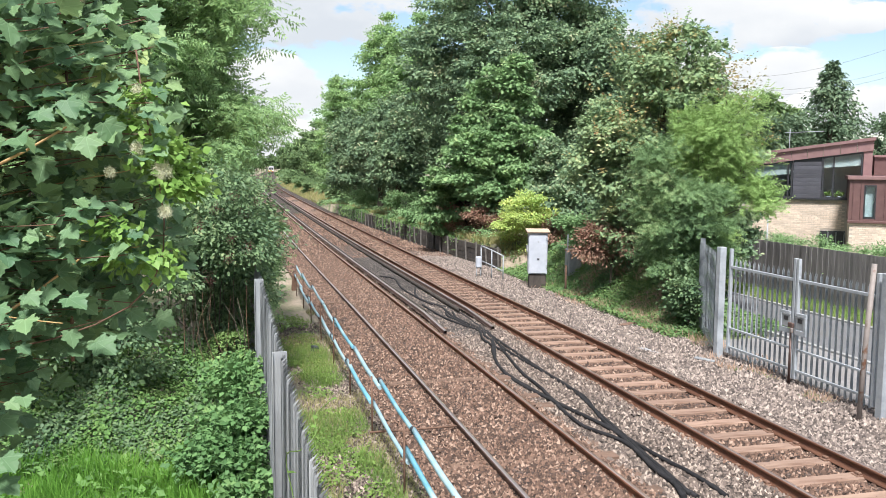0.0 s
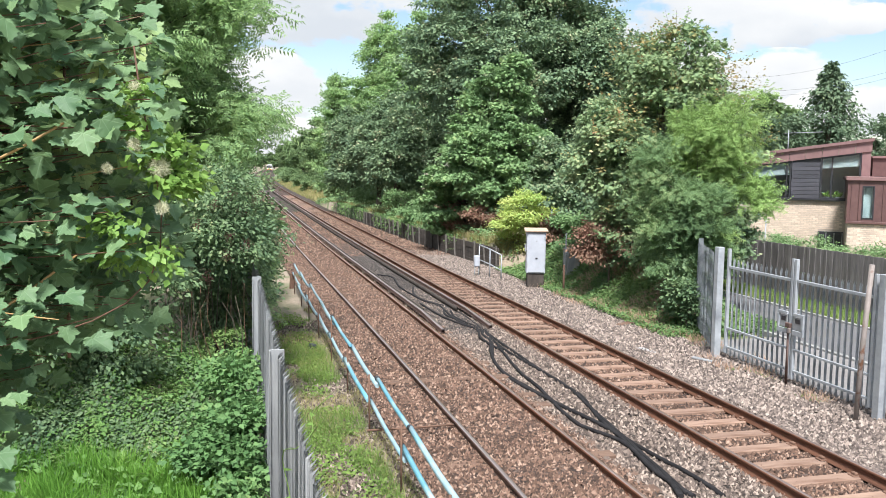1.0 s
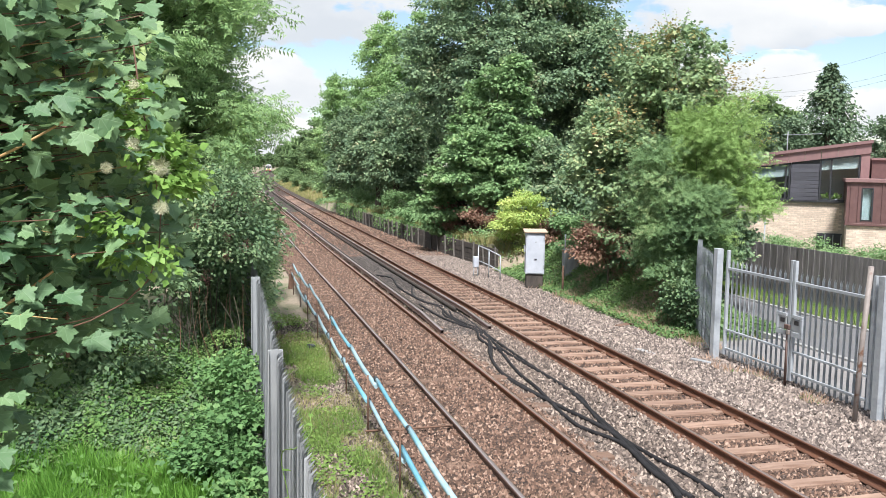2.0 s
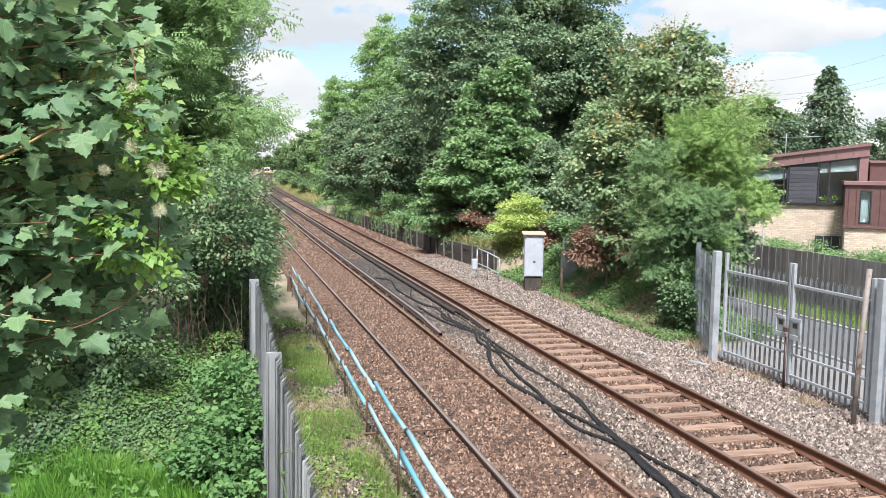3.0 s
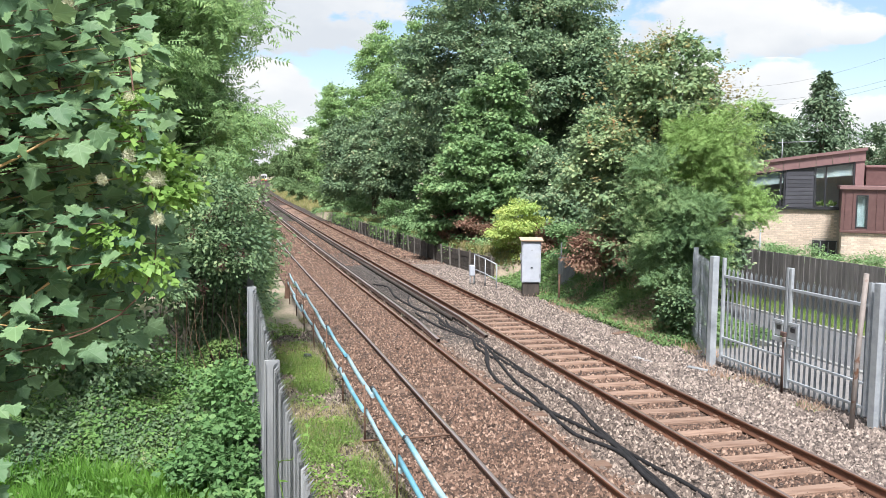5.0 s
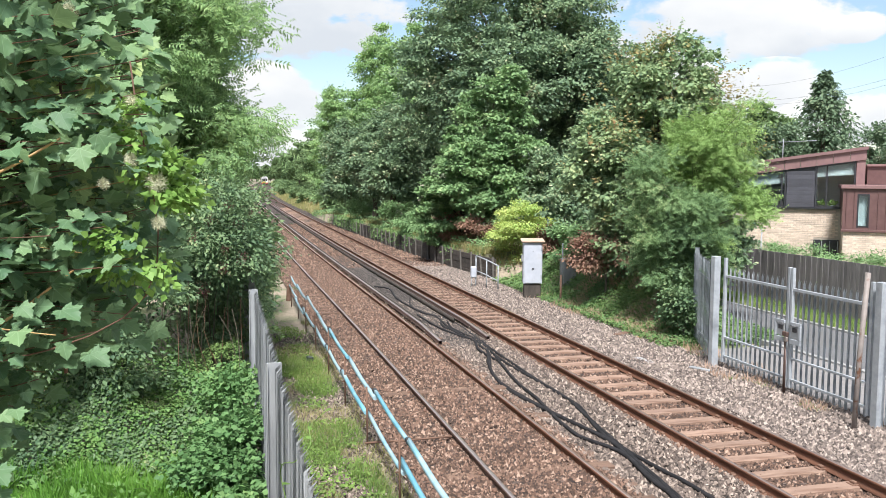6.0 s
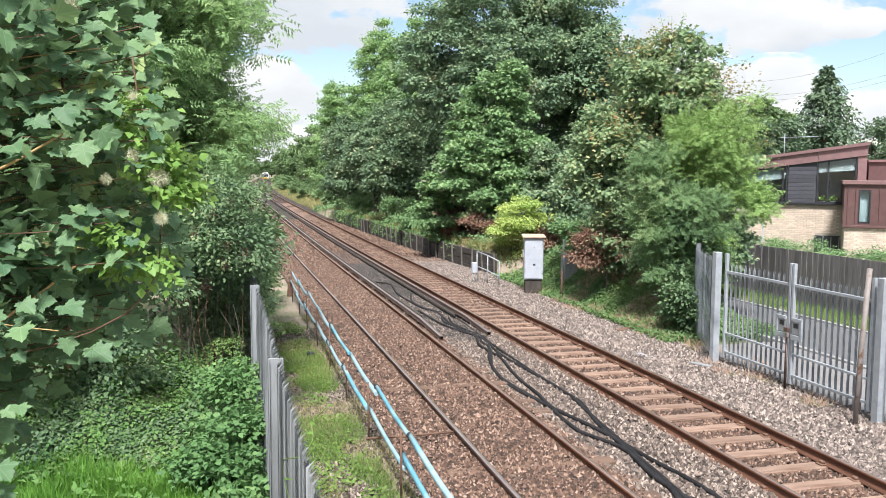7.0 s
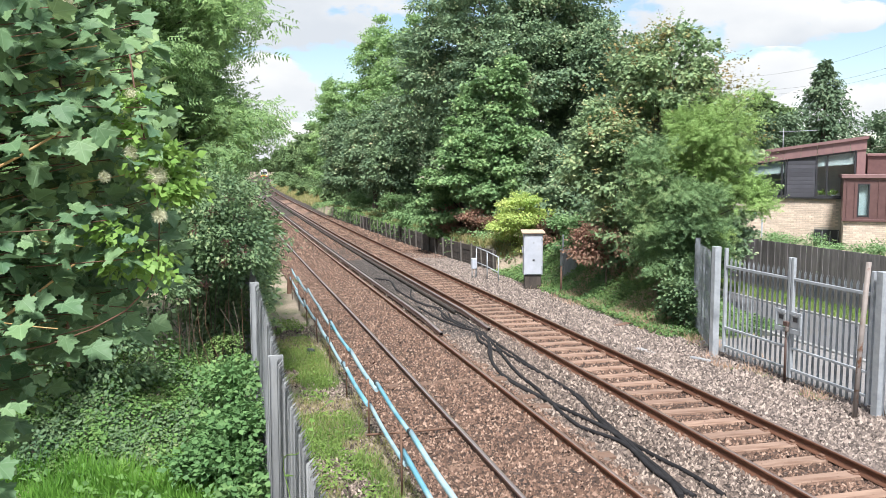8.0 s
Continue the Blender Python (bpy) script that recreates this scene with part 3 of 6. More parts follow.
def shoots(rng, lobes, n, long, leaf, per=16):
    """Leafy leading shoots that stand out of a crown: leaf places and thin twigs."""
    lobes = np.array(lobes, float)
    area = lobes[:, 3] * lobes[:, 5]
    pick = rng.choice(len(lobes), n, p=area / area.sum())
    d = rng.normal(size=(n, 3)) + (0, 0, 0.9)
    d /= np.linalg.norm(d, axis=1, keepdims=True)
    start = lobes[pick, :3] + d * lobes[pick, 3:] * 0.85
    way = d * 0.8 + rng.normal(size=(n, 3)) * 0.25 + (0, 0, 0.45)
    way /= np.linalg.norm(way, axis=1, keepdims=True)
    span = long * rng.uniform(0.5, 1.3, n)
    rep = np.repeat(np.arange(n), per)
    t = rng.uniform(0.15, 1.05, len(rep))
    pos = start[rep] + way[rep] * (span[rep] * t)[:, None] + rng.normal(size=(len(rep), 3)) * leaf * 0.5
    axis = rng.normal(size=pos.shape) * (1, 1, 0.4) + way[rep] * 0.5 + (0, 0, -0.2)
    normal = rng.normal(size=pos.shape) * 0.4 + (0, -0.3, 1)
    size = leaf * rng.uniform(0.6, 1.2, len(rep)) * (1.15 - 0.45 * t)
    ring = np.array([(0.010, 0, 0), (-0.006, 0.009, 0), (-0.006, -0.009, 0)])
    V = np.concatenate([(start - way * 0.5)[:, None] + ring, (start + way * span[:, None])[:, None] + ring * 0.3], 1).reshape(-1, 3)
    F = np.array([(0, 1, 4, 3), (1, 2, 5, 4), (2, 0, 3, 5)])[None] + (np.arange(n) * 6)[:, None, None]
    return (pos, axis, normal, size), (V, F.reshape(-1, 4))


def tree(at, label, lobes, material, seed, n, per, spread, leaf, shape=LEAF, trunk=(4.0, 0.16), category="tree", name="tree", inner=0.35, group="", lean=(0, 0), leaders=0, leader=0.8, turned=None, **kw):
    """A tree: trunk with limbs, a crown of leaf clumps, thinner inside, leading shoots, and boughs whose leaves have turned."""
    rng = np.random.default_rng(seed)
    t = thing(name, at, label, category, group)
    part("trunk", trunk_bm(rng, trunk[0], trunk[1], lobes, lean), M_BARK, t)
    a = clumps(rng, lobes, n, per, spread, leaf, **kw)
    b = clumps(rng, lobes, int(n * inner), per, spread * 1.3, leaf * 1.2, shell=(0.1, 0.6))
    sets = [a, b]
    if leaders:
        c, twig = shoots(rng, lobes, leaders, leader, leaf)
        sets.append(c)
        tagged(part_np("twigs", *twig, M_BARK, t), kind="stuff")
    V, F = spread_leaves(*(np.concatenate(p) for p in zip(*sets)), shape)
    part_np("crown", V, F, material, t)
    if turned:
        where, m, k, lb = turned
        V, F = spread_leaves(*shoots(rng, where, k, leader, leaf, 14)[0], shape)
        part_np("turned_leaves", V, F, m, t, lb)
    return t


def random_lobes(rng, w, h, n, base=0.0):
    """Lobes for a crown of width w and height h that starts at base."""
    out = [(0, 0, base + h * 0.5, w * 0.34, w * 0.34, h * 0.42)]
    for i in range(n):
        a = 2 * math.pi * i / n + rng.uniform(-0.4, 0.4)
        z = base + h * rng.uniform(0.22, 0.80)
        k = 0.30 * w * (1.1 - 0.55 * (z - base) / h)
        out.append((k * math.cos(a), k * math.sin(a), z, w * rng.uniform(0.16, 0.24), w * rng.uniform(0.16, 0.24), h * rng.uniform(0.14, 0.22)))
    out.append((rng.normal() * w * 0.06, rng.normal() * w * 0.06, base + h * 0.86, w * 0.17, w * 0.17, h * 0.14))
    return out


# ---------------- the line of the railway ----------------
_Y = np.arange(-30.0, 700.0, 1.0)
_D = np.interp(_Y, [-30, 10, 20, 30, 45, 65, 90, 110, 137, 174, 215, 292, 337, 376, 470, 600, 700], [0, 0, 0, -0.1, -0.2, -0.2, -0.1, 0, 0.25, 0.9, 2.1, 5.6, 8.0, 10.0, 15.2, 23.0, 29.0])
_D = np.convolve(np.pad(_D, 12, mode="edge"), np.ones(25) / 25, mode="valid")


def bend(y):
    """How far the line has swung to the right at y."""
    return float(np.interp(y, _Y, _D))


def bend_left(y):
    """The other track, which parts from it far off."""
    return bend(y) - max(0.0, y - 300) ** 1.5 * 0.0028


def ground_z(x, y):
    """Height of the ground: flat by the railway, a bank behind the timber wall and the cabinet."""
    x, y = np.asarray(x, float), np.asarray(y, float)
    b = np.interp(y, _Y, _D)
    s = lambda a, lo, hi: np.clip((a - lo) / (hi - lo), 0, 1) ** 2 * (3 - 2 * np.clip((a - lo) / (hi - lo), 0, 1))
    edge = np.interp(y, [18, 22, 34, 36, 45, 75, 120], [11.6, 11.2, 11.6, 11.3, 10.7, 9.7, 10.0]) + b * (y > 80)
    rise = 1.0 * s(x - edge, -0.02, 0.16) * s(y, 34.5, 35.5) * (1 - s(y, 74, 100)) + 1.5 * s(x - edge, 0.0, 2.6) * s(y, 19.5, 24.0) * (1 - s(y, 33.5, 35.0)) + 0.7 * s(x - edge, 0.2, 5) * s(y, 33, 36) + 0.8 * s(x - edge, 0, 6) * s(y, 75, 100)
    yard = s(x, 13.5, 15.0) * (1 - s(y, 30.0, 32.0))
    z = -0.24 + rise * (1 - yard) + yard * 0.0
    z = z + 0.8 * s(-x + b, 2.0, 9.0) * s(y, 14, 26)
    return z


def make_ground():
    xs = np.concatenate([np.arange(-2500, -40, 120.0), np.arange(-40, -6, 2.0), np.arange(-6, 8.5, 0.5), np.arange(8.5, 15, 0.16), np.arange(15, 60, 1.5), np.arange(60, 2600, 120.0)])
    ys = np.concatenate([np.arange(-400, -10, 30.0), np.arange(-10, 10, 1.0), np.arange(10, 50, 0.4), np.arange(50, 120, 1.0), np.arange(120, 500, 10.0), np.arange(500, 4200, 150.0)])
    X, Y = np.meshgrid(xs, ys)
    Z = ground_z(X, Y) + 0.03 * np.sin(X * 1.7 + Y * 0.9) * np.cos(Y * 1.3) * (np.abs(X) < 60)
    n, m = len(xs), len(ys)
    i, j = np.meshgrid(np.arange(n - 1), np.arange(m - 1))
    k = (j * n + i).ravel()
    F = np.stack([k, k + 1, k + n + 1, k + n], 1)
    g = part_np("ground", np.stack([X.ravel(), Y.ravel(), Z.ravel()], 1), F, M_SOIL)
    tagged(g, "uneven earth ground with weeds beside the railway", "ground", kind="structure")
    for p in g.data.polygons:
        p.use_smooth = True


make_ground()


def strip(name, material, x0s, label, ys, category="ballast", curve=bend):
    """A long sheet along the line: (x, z) profile points carried along y."""
    V, F = [], []
    k = len(x0s)
    for y in ys:
        for x, z in x0s:
            V.append((x + curve(y), y, z + 0.012 * math.sin(7 * x + 3 * y)))
    for j in range(len(ys) - 1):
        for i in range(k - 1):
            a = j * k + i
            F.append((a, a + 1, a + k + 1, a + k))
    ob = part_np(name, V, F, material)
    return tagged(ob, label, category, kind="structure")


YS = list(np.arange(3, 60, 1.0)) + list(np.arange(60, 200, 5.0)) + list(np.arange(200, 640, 15.0))
LX, RX, HALF = 4.43, 8.05, 0.7525
# bed sheets under the loose stones, gap shade painted into their colour
strip("ballast_bed", M_BALLAST_BROWN_SHADED, [(2.55, -0.22), (2.9, -0.15), (3.4, -0.125), (4.4, -0.12), (5.3, -0.13), (5.6, -0.17)], "brown rust-stained stone ballast under the railway track", YS)
strip("ballast_six_foot", M_BALLAST_MID_SHADED, [(5.6, -0.17), (6.1, -0.18), (6.6, -0.15), (6.9, -0.135)], "grey-brown stone ballast between two railway tracks", YS)
strip("ballast_bed_second", M_BALLAST_BROWN_SHADED, [(6.9, -0.135), (7.15, -0.14), (7.36, -0.20), (8.72, -0.20), (8.92, -0.14), (9.2, -0.13)], "brown stone ballast round the sleepers", YS)
strip("ballast_shoulder", M_BALLAST_MID_SHADED, [(9.2, -0.13), (9.6, -0.13), (10.2, -0.17), (10.9, -0.17), (11.5, -0.17)], "loose grey stone ballast shoulder beside the railway", YS)


# ---------------- rails and sleepers ----------------
def rail(parent, x, ys, curve, material, top, name="rail", z=0.0, label=""):
    """A steel rail of I section along the line, with a worn head of another look."""
    prof = [(-0.07, -0.16), (-0.07, -0.145), (-0.02, -0.125), (-0.01, -0.05), (-0.035, -0.04), (-0.035, -0.006), (-0.028, 0.0), (0.028, 0.0), (0.035, -0.006), (0.035, -0.04), (0.01, -0.05), (0.02, -0.125), (0.07, -0.145), (0.07, -0.16)]
    V, F = [], []
    k = len(prof)
    for y in ys:
        for px, pz in prof:
            V.append((x + curve(y) + px, y, z + pz))
    for j in range(len(ys) - 1):
        for i in range(k - 1):
            a = j * k + i
            F.append((a, a + k, a + k + 1, a + 1))
    ob = part_np(name, V, F, material, parent, label)
    ob.data.materials.append(top)
    idx = np.zeros(len(F), np.int32)
    idx.reshape(-1, k - 1)[:, 6] = 1
    ob.data.polygons.foreach_set("material_index", idx)
    return ob


RY = list(np.arange(4, 60, 2.0)) + list(np.arange(60, 200, 4.0)) + list(np.arange(200, 640, 8.0))
track_l = thing("railway_track", (0, 0, 0), "railway track with rusty rails and sleepers buried in ballast", "railway track", "railway tracks")
rail(track_l, LX - HALF, RY, bend_left, M_DARKRAIL, M_SHINE)
rail(track_l, LX + HALF, RY, bend_left, M_RUST, M_RAILTOP)
track_r = thing("railway_track", (0, 0, 0), "railway track with rusty rails on exposed reddish sleepers", "railway track", "railway tracks")
rail(track_r, RX - HALF, RY, bend, M_RUST, M_RAILTOP)
rail(track_r, RX + HALF, RY, bend, M_RUST, M_RAILTOP)


def sleeper_mesh(name, material, w=0.25):
    bm = boxed(-1.3, -w / 2, -0.14, 1.3, w / 2, 0, bevel=0.012)
    me = bpy.data.meshes.new(name)
    bm.to_mesh(me)
    bm.free()
    me.materials.append(material)
    return me


def chair_mesh():
    bm = bmesh.new()
    box(bm, -0.15, -0.07, 0.0, 0.15, 0.07, 0.018, bevel=0.006)
    box(bm, -0.11, -0.045, 0.018, -0.05, 0.045, 0.055, bevel=0.01)
    box(bm, 0.05, -0.045, 0.018, 0.11, 0.045, 0.055, bevel=0.01)
    me = bpy.data.meshes.new("rail_chair")
    bm.to_mesh(me)
    bm.free()
    me.materials.append(M_IRON)
    return me


def lay_sleepers():
    rng = random.Random(5)
    s_new, s_old, ch = sleeper_mesh("sleeper", M_SLEEPER), sleeper_mesh("sleeper", M_SLEEPER_OLD), chair_mesh()
    y = 7.9
    i = 0
    while y < 120:
        turn = rng.uniform(-0.6, 0.6)
        s = share("sleeper", s_new, pose(RX + bend(y) + rng.uniform(-0.03, 0.03), y, -0.150 - 0.040 * min(1.0, max(0.0, (y - 20) / 12)) + rng.uniform(-0.008, 0.006), 0, rng.uniform(-0.3, 0.3), turn), track_r)
        if y < 45:
            for sx in (-HALF, HALF):
                share("rail_chair", ch, pose(RX + bend(y) + sx, y, -0.152, 0, 0, turn), track_r)
        yl = y + 0.2
        sink = rng.uniform(-0.005, 0.03) if rng.random() < 0.45 else 0.05
        share("sleeper", s_old, pose(LX + bend(yl) + rng.uniform(-0.05, 0.05), yl, -0.105 - sink, 0, 0, rng.uniform(-1.2, 1.2)), track_l)
        if y < 30:
            share("rail_chair", ch, pose(LX + bend(yl) - HALF, yl, -0.14, 0, 0, 0), track_l)
        y += 0.69
        i += 1


lay_sleepers()


def conductor(x, ys, curve, label):
    """A raised live rail on insulator pots."""
    t = thing("conductor_rail", (0, 0, 0), label, "conductor rail", "conductor rails")
    prof = [(-0.055, -0.10), (-0.055, -0.085), (-0.03, -0.07), (-0.04, -0.05), (-0.04, 0.0), (0.04, 0.0), (0.04, -0.05), (0.03, -0.07), (0.055, -0.085), (0.055, -0.10)]
    V, F, k = [], [], len(prof)
    for y in ys:
        dip = -0.09 * max(0.0, 1 - (y - ys[0]) / 2.4)
        for px, pz in prof:
            V.append((x + curve(y) + px, y, 0.075 + pz + dip))
    for j in range(len(ys) - 1):
        for i in range(k):
            a, b = j * k + i, j * k + (i + 1) % k
            F.append((a, a + k, b + k, b))
    b = part_np("rail", V, F, M_DARKRAIL, t)
    b.data.materials.append(M_SHINE)
    idx = np.zeros(len(F), np.int32)
    idx.reshape(-1, k)[:, 4] = 1
    b.data.polygons.foreach_set("material_index", idx)
    pot = bpy.data.meshes.new("insulator")
    bm = tube([(0, 0, -0.16), (0, 0, -0.10), (0, 0, -0.06), (0, 0, 0.0)], [0.09, 0.075, 0.05, 0.06], 8)
    bm.to_mesh(pot)
    bm.free()
    pot.materials.append(M_CONCRETE)
    y = ys[0] + 1.6
    while y < 60:
        share("insulator", pot, pose(x + curve(y), y, -0.03), t)
        y += 2.76
    return t


CY = lambda a: list(np.arange(a, a + 3, 0.3)) + list(np.arange(a + 3, 60, 2.0)) + list(np.arange(60, 300, 5.0))
conductor(5.47, CY(21.0), bend_left, "dark steel conductor rail with a ramped end beside the track")
conductor(6.86, CY(21.3), bend, "dark steel conductor rail with a ramped end between the tracks")
# timber guard boards beside the live rails
for gx, g0 in ((5.66, 24.0), (6.68, 24.0)):
    gb = thing("guard_board", (0, 0, 0), "dark timber guard board alongside the conductor rail", "guard board", "guard boards")
    V, F = [], []
    gy = list(np.arange(g0, 60, 2.0)) + list(np.arange(60, 200, 5.0))
    for y in gy:
        for px, pz in ((-0.016, -0.10), (-0.016, 0.05), (0.016, 0.05), (0.016, -0.10)):
            V.append((gx + bend(y) + px, y, pz - 0.02))
    for j in range(len(gy) - 1):
        for i in range(4):
            a, b = j * 4 + i, j * 4 + (i + 1) % 4
            F.append((a, a + 4, b + 4, b))
    part_np("board", V, F, M_DARKWOOD, gb)


# ---------------- cables between the tracks ----------------
def cable(ctrl, r, label):
    pts = smooth_line([(x, y, z) for x, y, z in ctrl], 0.25)
    rng = random.Random(int(ctrl[0][1] * 100))
    pts = [p + Vector((rng.uniform(-0.008, 0.008), 0, rng.uniform(-0.004, 0.004))) for p in pts]
    ob = part("cable", tube(pts, r, 8), M_CABLE)
    return tagged(ob, label, "cable", "traction cables")


CB = "thick black rubber power cable lying loose on the ballast"
cable([(5.73, 33.01, -0.13), (6.23, 32.09, -0.13), (6.01, 29.54, -0.13), (6.08, 27.31, -0.13), (6.18, 26.11, -0.13), (6.40, 25.26, -0.13), (6.29, 23.05, -0.13), (6.41, 21.74, -0.13), (6.57, 21.05, -0.13), (6.57, 20.41, -0.13), (6.54, 18.93, -0.13), (6.51, 16.16, -0.13), (6.54, 14.71, -0.13), (6.24, 13.16, -0.13), (6.18, 12.10, -0.13), (6.06, 10.77, -0.13), (5.96, 9.84, -0.13)], 0.034, CB)
cable([(6.88, 30.15, -0.13), (6.45, 29.24, -0.13), (6.12, 27.51, -0.13), (6.24, 26.10, -0.13), (6.62, 24.94, -0.13), (6.69, 23.28, -0.13), (6.59, 21.44, -0.13), (6.42, 20.76, -0.13), (6.34, 19.68, -0.13), (5.84, 18.01, -0.13), (5.64, 16.44, -0.13), (5.78, 14.95, -0.13), (5.97, 13.82, -0.13), (6.17, 12.62, -0.13), (6.06, 11.53, -0.13), (5.93, 10.12, -0.13), (5.85, 9.78, -0.13)], 0.034, CB)
cable([(5.92, 25.78, -0.13), (6.01, 23.71, -0.13), (6.21, 22.33, -0.13), (6.45, 21.33, -0.13), (6.24, 20.36, -0.13), (6.25, 19.22, -0.13), (6.34, 18.78, -0.13), (6.40, 19.38, -0.13), (6.05, 17.01, -0.13), (5.96, 15.41, -0.13), (5.81, 14.01, -0.13), (5.78, 12.95, -0.13), (6.02, 12.32, -0.13), (6.09, 11.75, -0.13), (5.94, 10.69, -0.13), (6.01, 9.74, -0.13)], 0.034, CB)
cable([(6.37, 24.64, -0.13), (6.19, 23.52, -0.13), (6.39, 22.59, -0.13), (6.56, 21.71, -0.13), (6.48, 21.42, -0.13), (6.51, 20.42, -0.13), (5.95, 18.50, -0.13), (5.67, 16.86, -0.13), (5.78, 15.22, -0.13), (5.93, 14.07, -0.13), (6.17, 12.82, -0.13), (6.22, 11.84, -0.13), (6.30, 11.19, -0.13), (6.40, 10.39, -0.13), (6.40, 9.66, -0.13)], 0.034, CB)
cable([(6.51, 24.28, -0.13), (6.37, 23.34, -0.13), (6.48, 22.14, -0.13), (6.63, 21.24, -0.13), (6.59, 20.90, -0.13), (6.40, 19.09, -0.13), (6.49, 16.82, -0.13), (6.53, 15.17, -0.13), (6.36, 13.74, -0.13), (6.25, 12.60, -0.13), (6.12, 11.57, -0.13), (6.03, 10.57, -0.13), (5.82, 9.79, -0.13)], 0.034, CB)

# flat offcuts on the ballast
for x, y, w, d, a, m, lb in ((9.73, 18.1, 0.20, 0.62, 12, M_GALV_WORN, "grey metal plate lying on the ballast"), (10.95, 21.5, 0.18, 0.8, -70, M_STAKE, "rotten brown board lying on the ballast"), (11.2, 20.95, 0.12, 0.45, -60, M_STEM, "yellowish wooden offcut lying on the ballast"), (10.55, 17.0, 0.14, 0.5, 30, M_GALV_WORN, "grey slab offcut lying beside the gate")):
    o = part("offcut", boxed(-w / 2, -d / 2, 0, w / 2, d / 2, 0.035, bevel=0.006), m)
    o.matrix_world = pose(x, y, -0.15, 2, 3, a)
    tagged(o, lb, "debris")


# ---------------- blue pipes on stakes ----------------
def pipe_run():
    rng = random.Random(3)
    run = thing("pipe_run", (2.28, 8, -0.2), "two faded blue plastic pipes carried on rusty stakes", "pipe")
    inv = Matrix.Translation((-2.28, -8, 0.2))
    for row, (zz, off) in enumerate(((0.72, 0.04), (0.30, 0.0))):
        y = 4.9 + row * 0.45
        i = 0
        while y < 29:
            long = 2.75
            zt = zz + 0.05 * math.sin(y * 0.9 + row)
            x = 2.28 + off + 0.03 * math.sin(y * 0.7 + row) + 0.01 * (y - 14) * (-0.2)
            pts = [(x, y, zt), (x + 0.01, y + long / 2, zt - 0.03), (x + 0.015, y + long + 0.25, zt + 0.03)]
            b = tube(smooth_line(pts, 0.5), 0.037 if i % 2 else 0.032, 10)
            b.transform(inv)
            p = part("pipe", b, (M_BLUE, M_BLUE_PALE)[(i + row) % 2] if y < 17 else M_BLUE_PALE, run, "faded blue plastic pipe length")
            c = tube([(x + 0.012, y + long + 0.17, zt + 0.02), (x + 0.013, y + long + 0.262, zt + 0.028)], 0.042, 10)
            c.transform(inv)
            part("coupling", c, M_BLACK, p, "black pipe coupling ring")
            y += long
            i += 1
    for k in range(9):
        y = 8.3 + k * 2.62
        b = tube([(2.27, y, -0.35), (2.26 + rng.uniform(-0.02, 0.02), y, 0.78)], 0.016, 6)
        b.transform(inv)
        part("stake", b, M_STAKE, run, "thin rusty metal stake")
        for zz in (0.25, 0.67):
            b = tube([(2.20, y, zz), (2.36, y, zz)], 0.01, 6)
            b.transform(inv)
            part("hook", b, M_STAKE, run)


pipe_run()
rod = part("tie_rod", tube([(2.15, 13.1, -0.02), (2.9, 13.15, -0.04), (3.62, 13.2, -0.05)], 0.018, 6), M_STAKE)
tagged(rod, "thin rusty rod reaching from the pipes to the rail", "rod")


# ---------------- palisade fences and gate ----------------
def pale_mesh(name, height, w=0.07, mat_=None, depth=0.014, splay=0.15, cut=0.11):
    """A corrugated steel pale whose top is cut into three points."""
    prof = [(-w * 0.5, 0.0), (-w * 0.40, depth * 0.8), (-w * 0.25, depth), (-w * 0.10, depth * 0.55), (0.0, depth * 0.4), (w * 0.10, depth * 0.55), (w * 0.25, depth), (w * 0.40, depth * 0.8), (w * 0.5, 0.0)]
    zs = [0.0, height - cut - 0.09, height - cut]
    V, F, k = [], [], len(prof)
    for z in zs:
        for x, y in prof:
            V.append((x, y, z))
    for j in range(2):
        for i in range(k - 1):
            a = j * k + i
            F.append((a, a + 1, a + k + 1, a + k))
    b = 2 * k
    t0 = len(V)
    V += [(-w * 0.40, depth + 0.05 * splay, height - 0.03), (0.0, depth * 0.5 + 0.02 * splay, height), (w * 0.40, depth + 0.05 * splay, height - 0.03)]
    T = [(b + i, b + i + 1, t0 + n) for n, r in enumerate(((0, 1, 2), (3, 4), (5, 6, 7))) for i in r]
    bm = bmesh.new()
    vs = [bm.verts.new(v) for v in V]
    for f in F + T:
        bm.faces.new([vs[i] for i in f])
    bmesh.ops.solidify(bm, geom=bm.faces[:], thickness=0.004)
    me = bpy.data.meshes.new(name)
    bm.normal_update()
    bm.to_mesh(me)
    bm.free()
    me.materials.append(mat_ or M_GALV)
    return me


def i_post(bm, x, y, z0, z1, w=0.10, d=0.12):
    """A rolled steel post: two flanges and a web."""
    box(bm, x - w / 2, y - d / 2, z0, x + w / 2, y - d / 2 + 0.012, z1, bevel=0.002)
    box(bm, x - w / 2, y + d / 2 - 0.012, z0, x + w / 2, y + d / 2, z1, bevel=0.002)
    box(bm, x - 0.005, y - d / 2 + 0.012, z0, x + 0.005, y + d / 2 - 0.012, z1 - 0.002)
    return bm


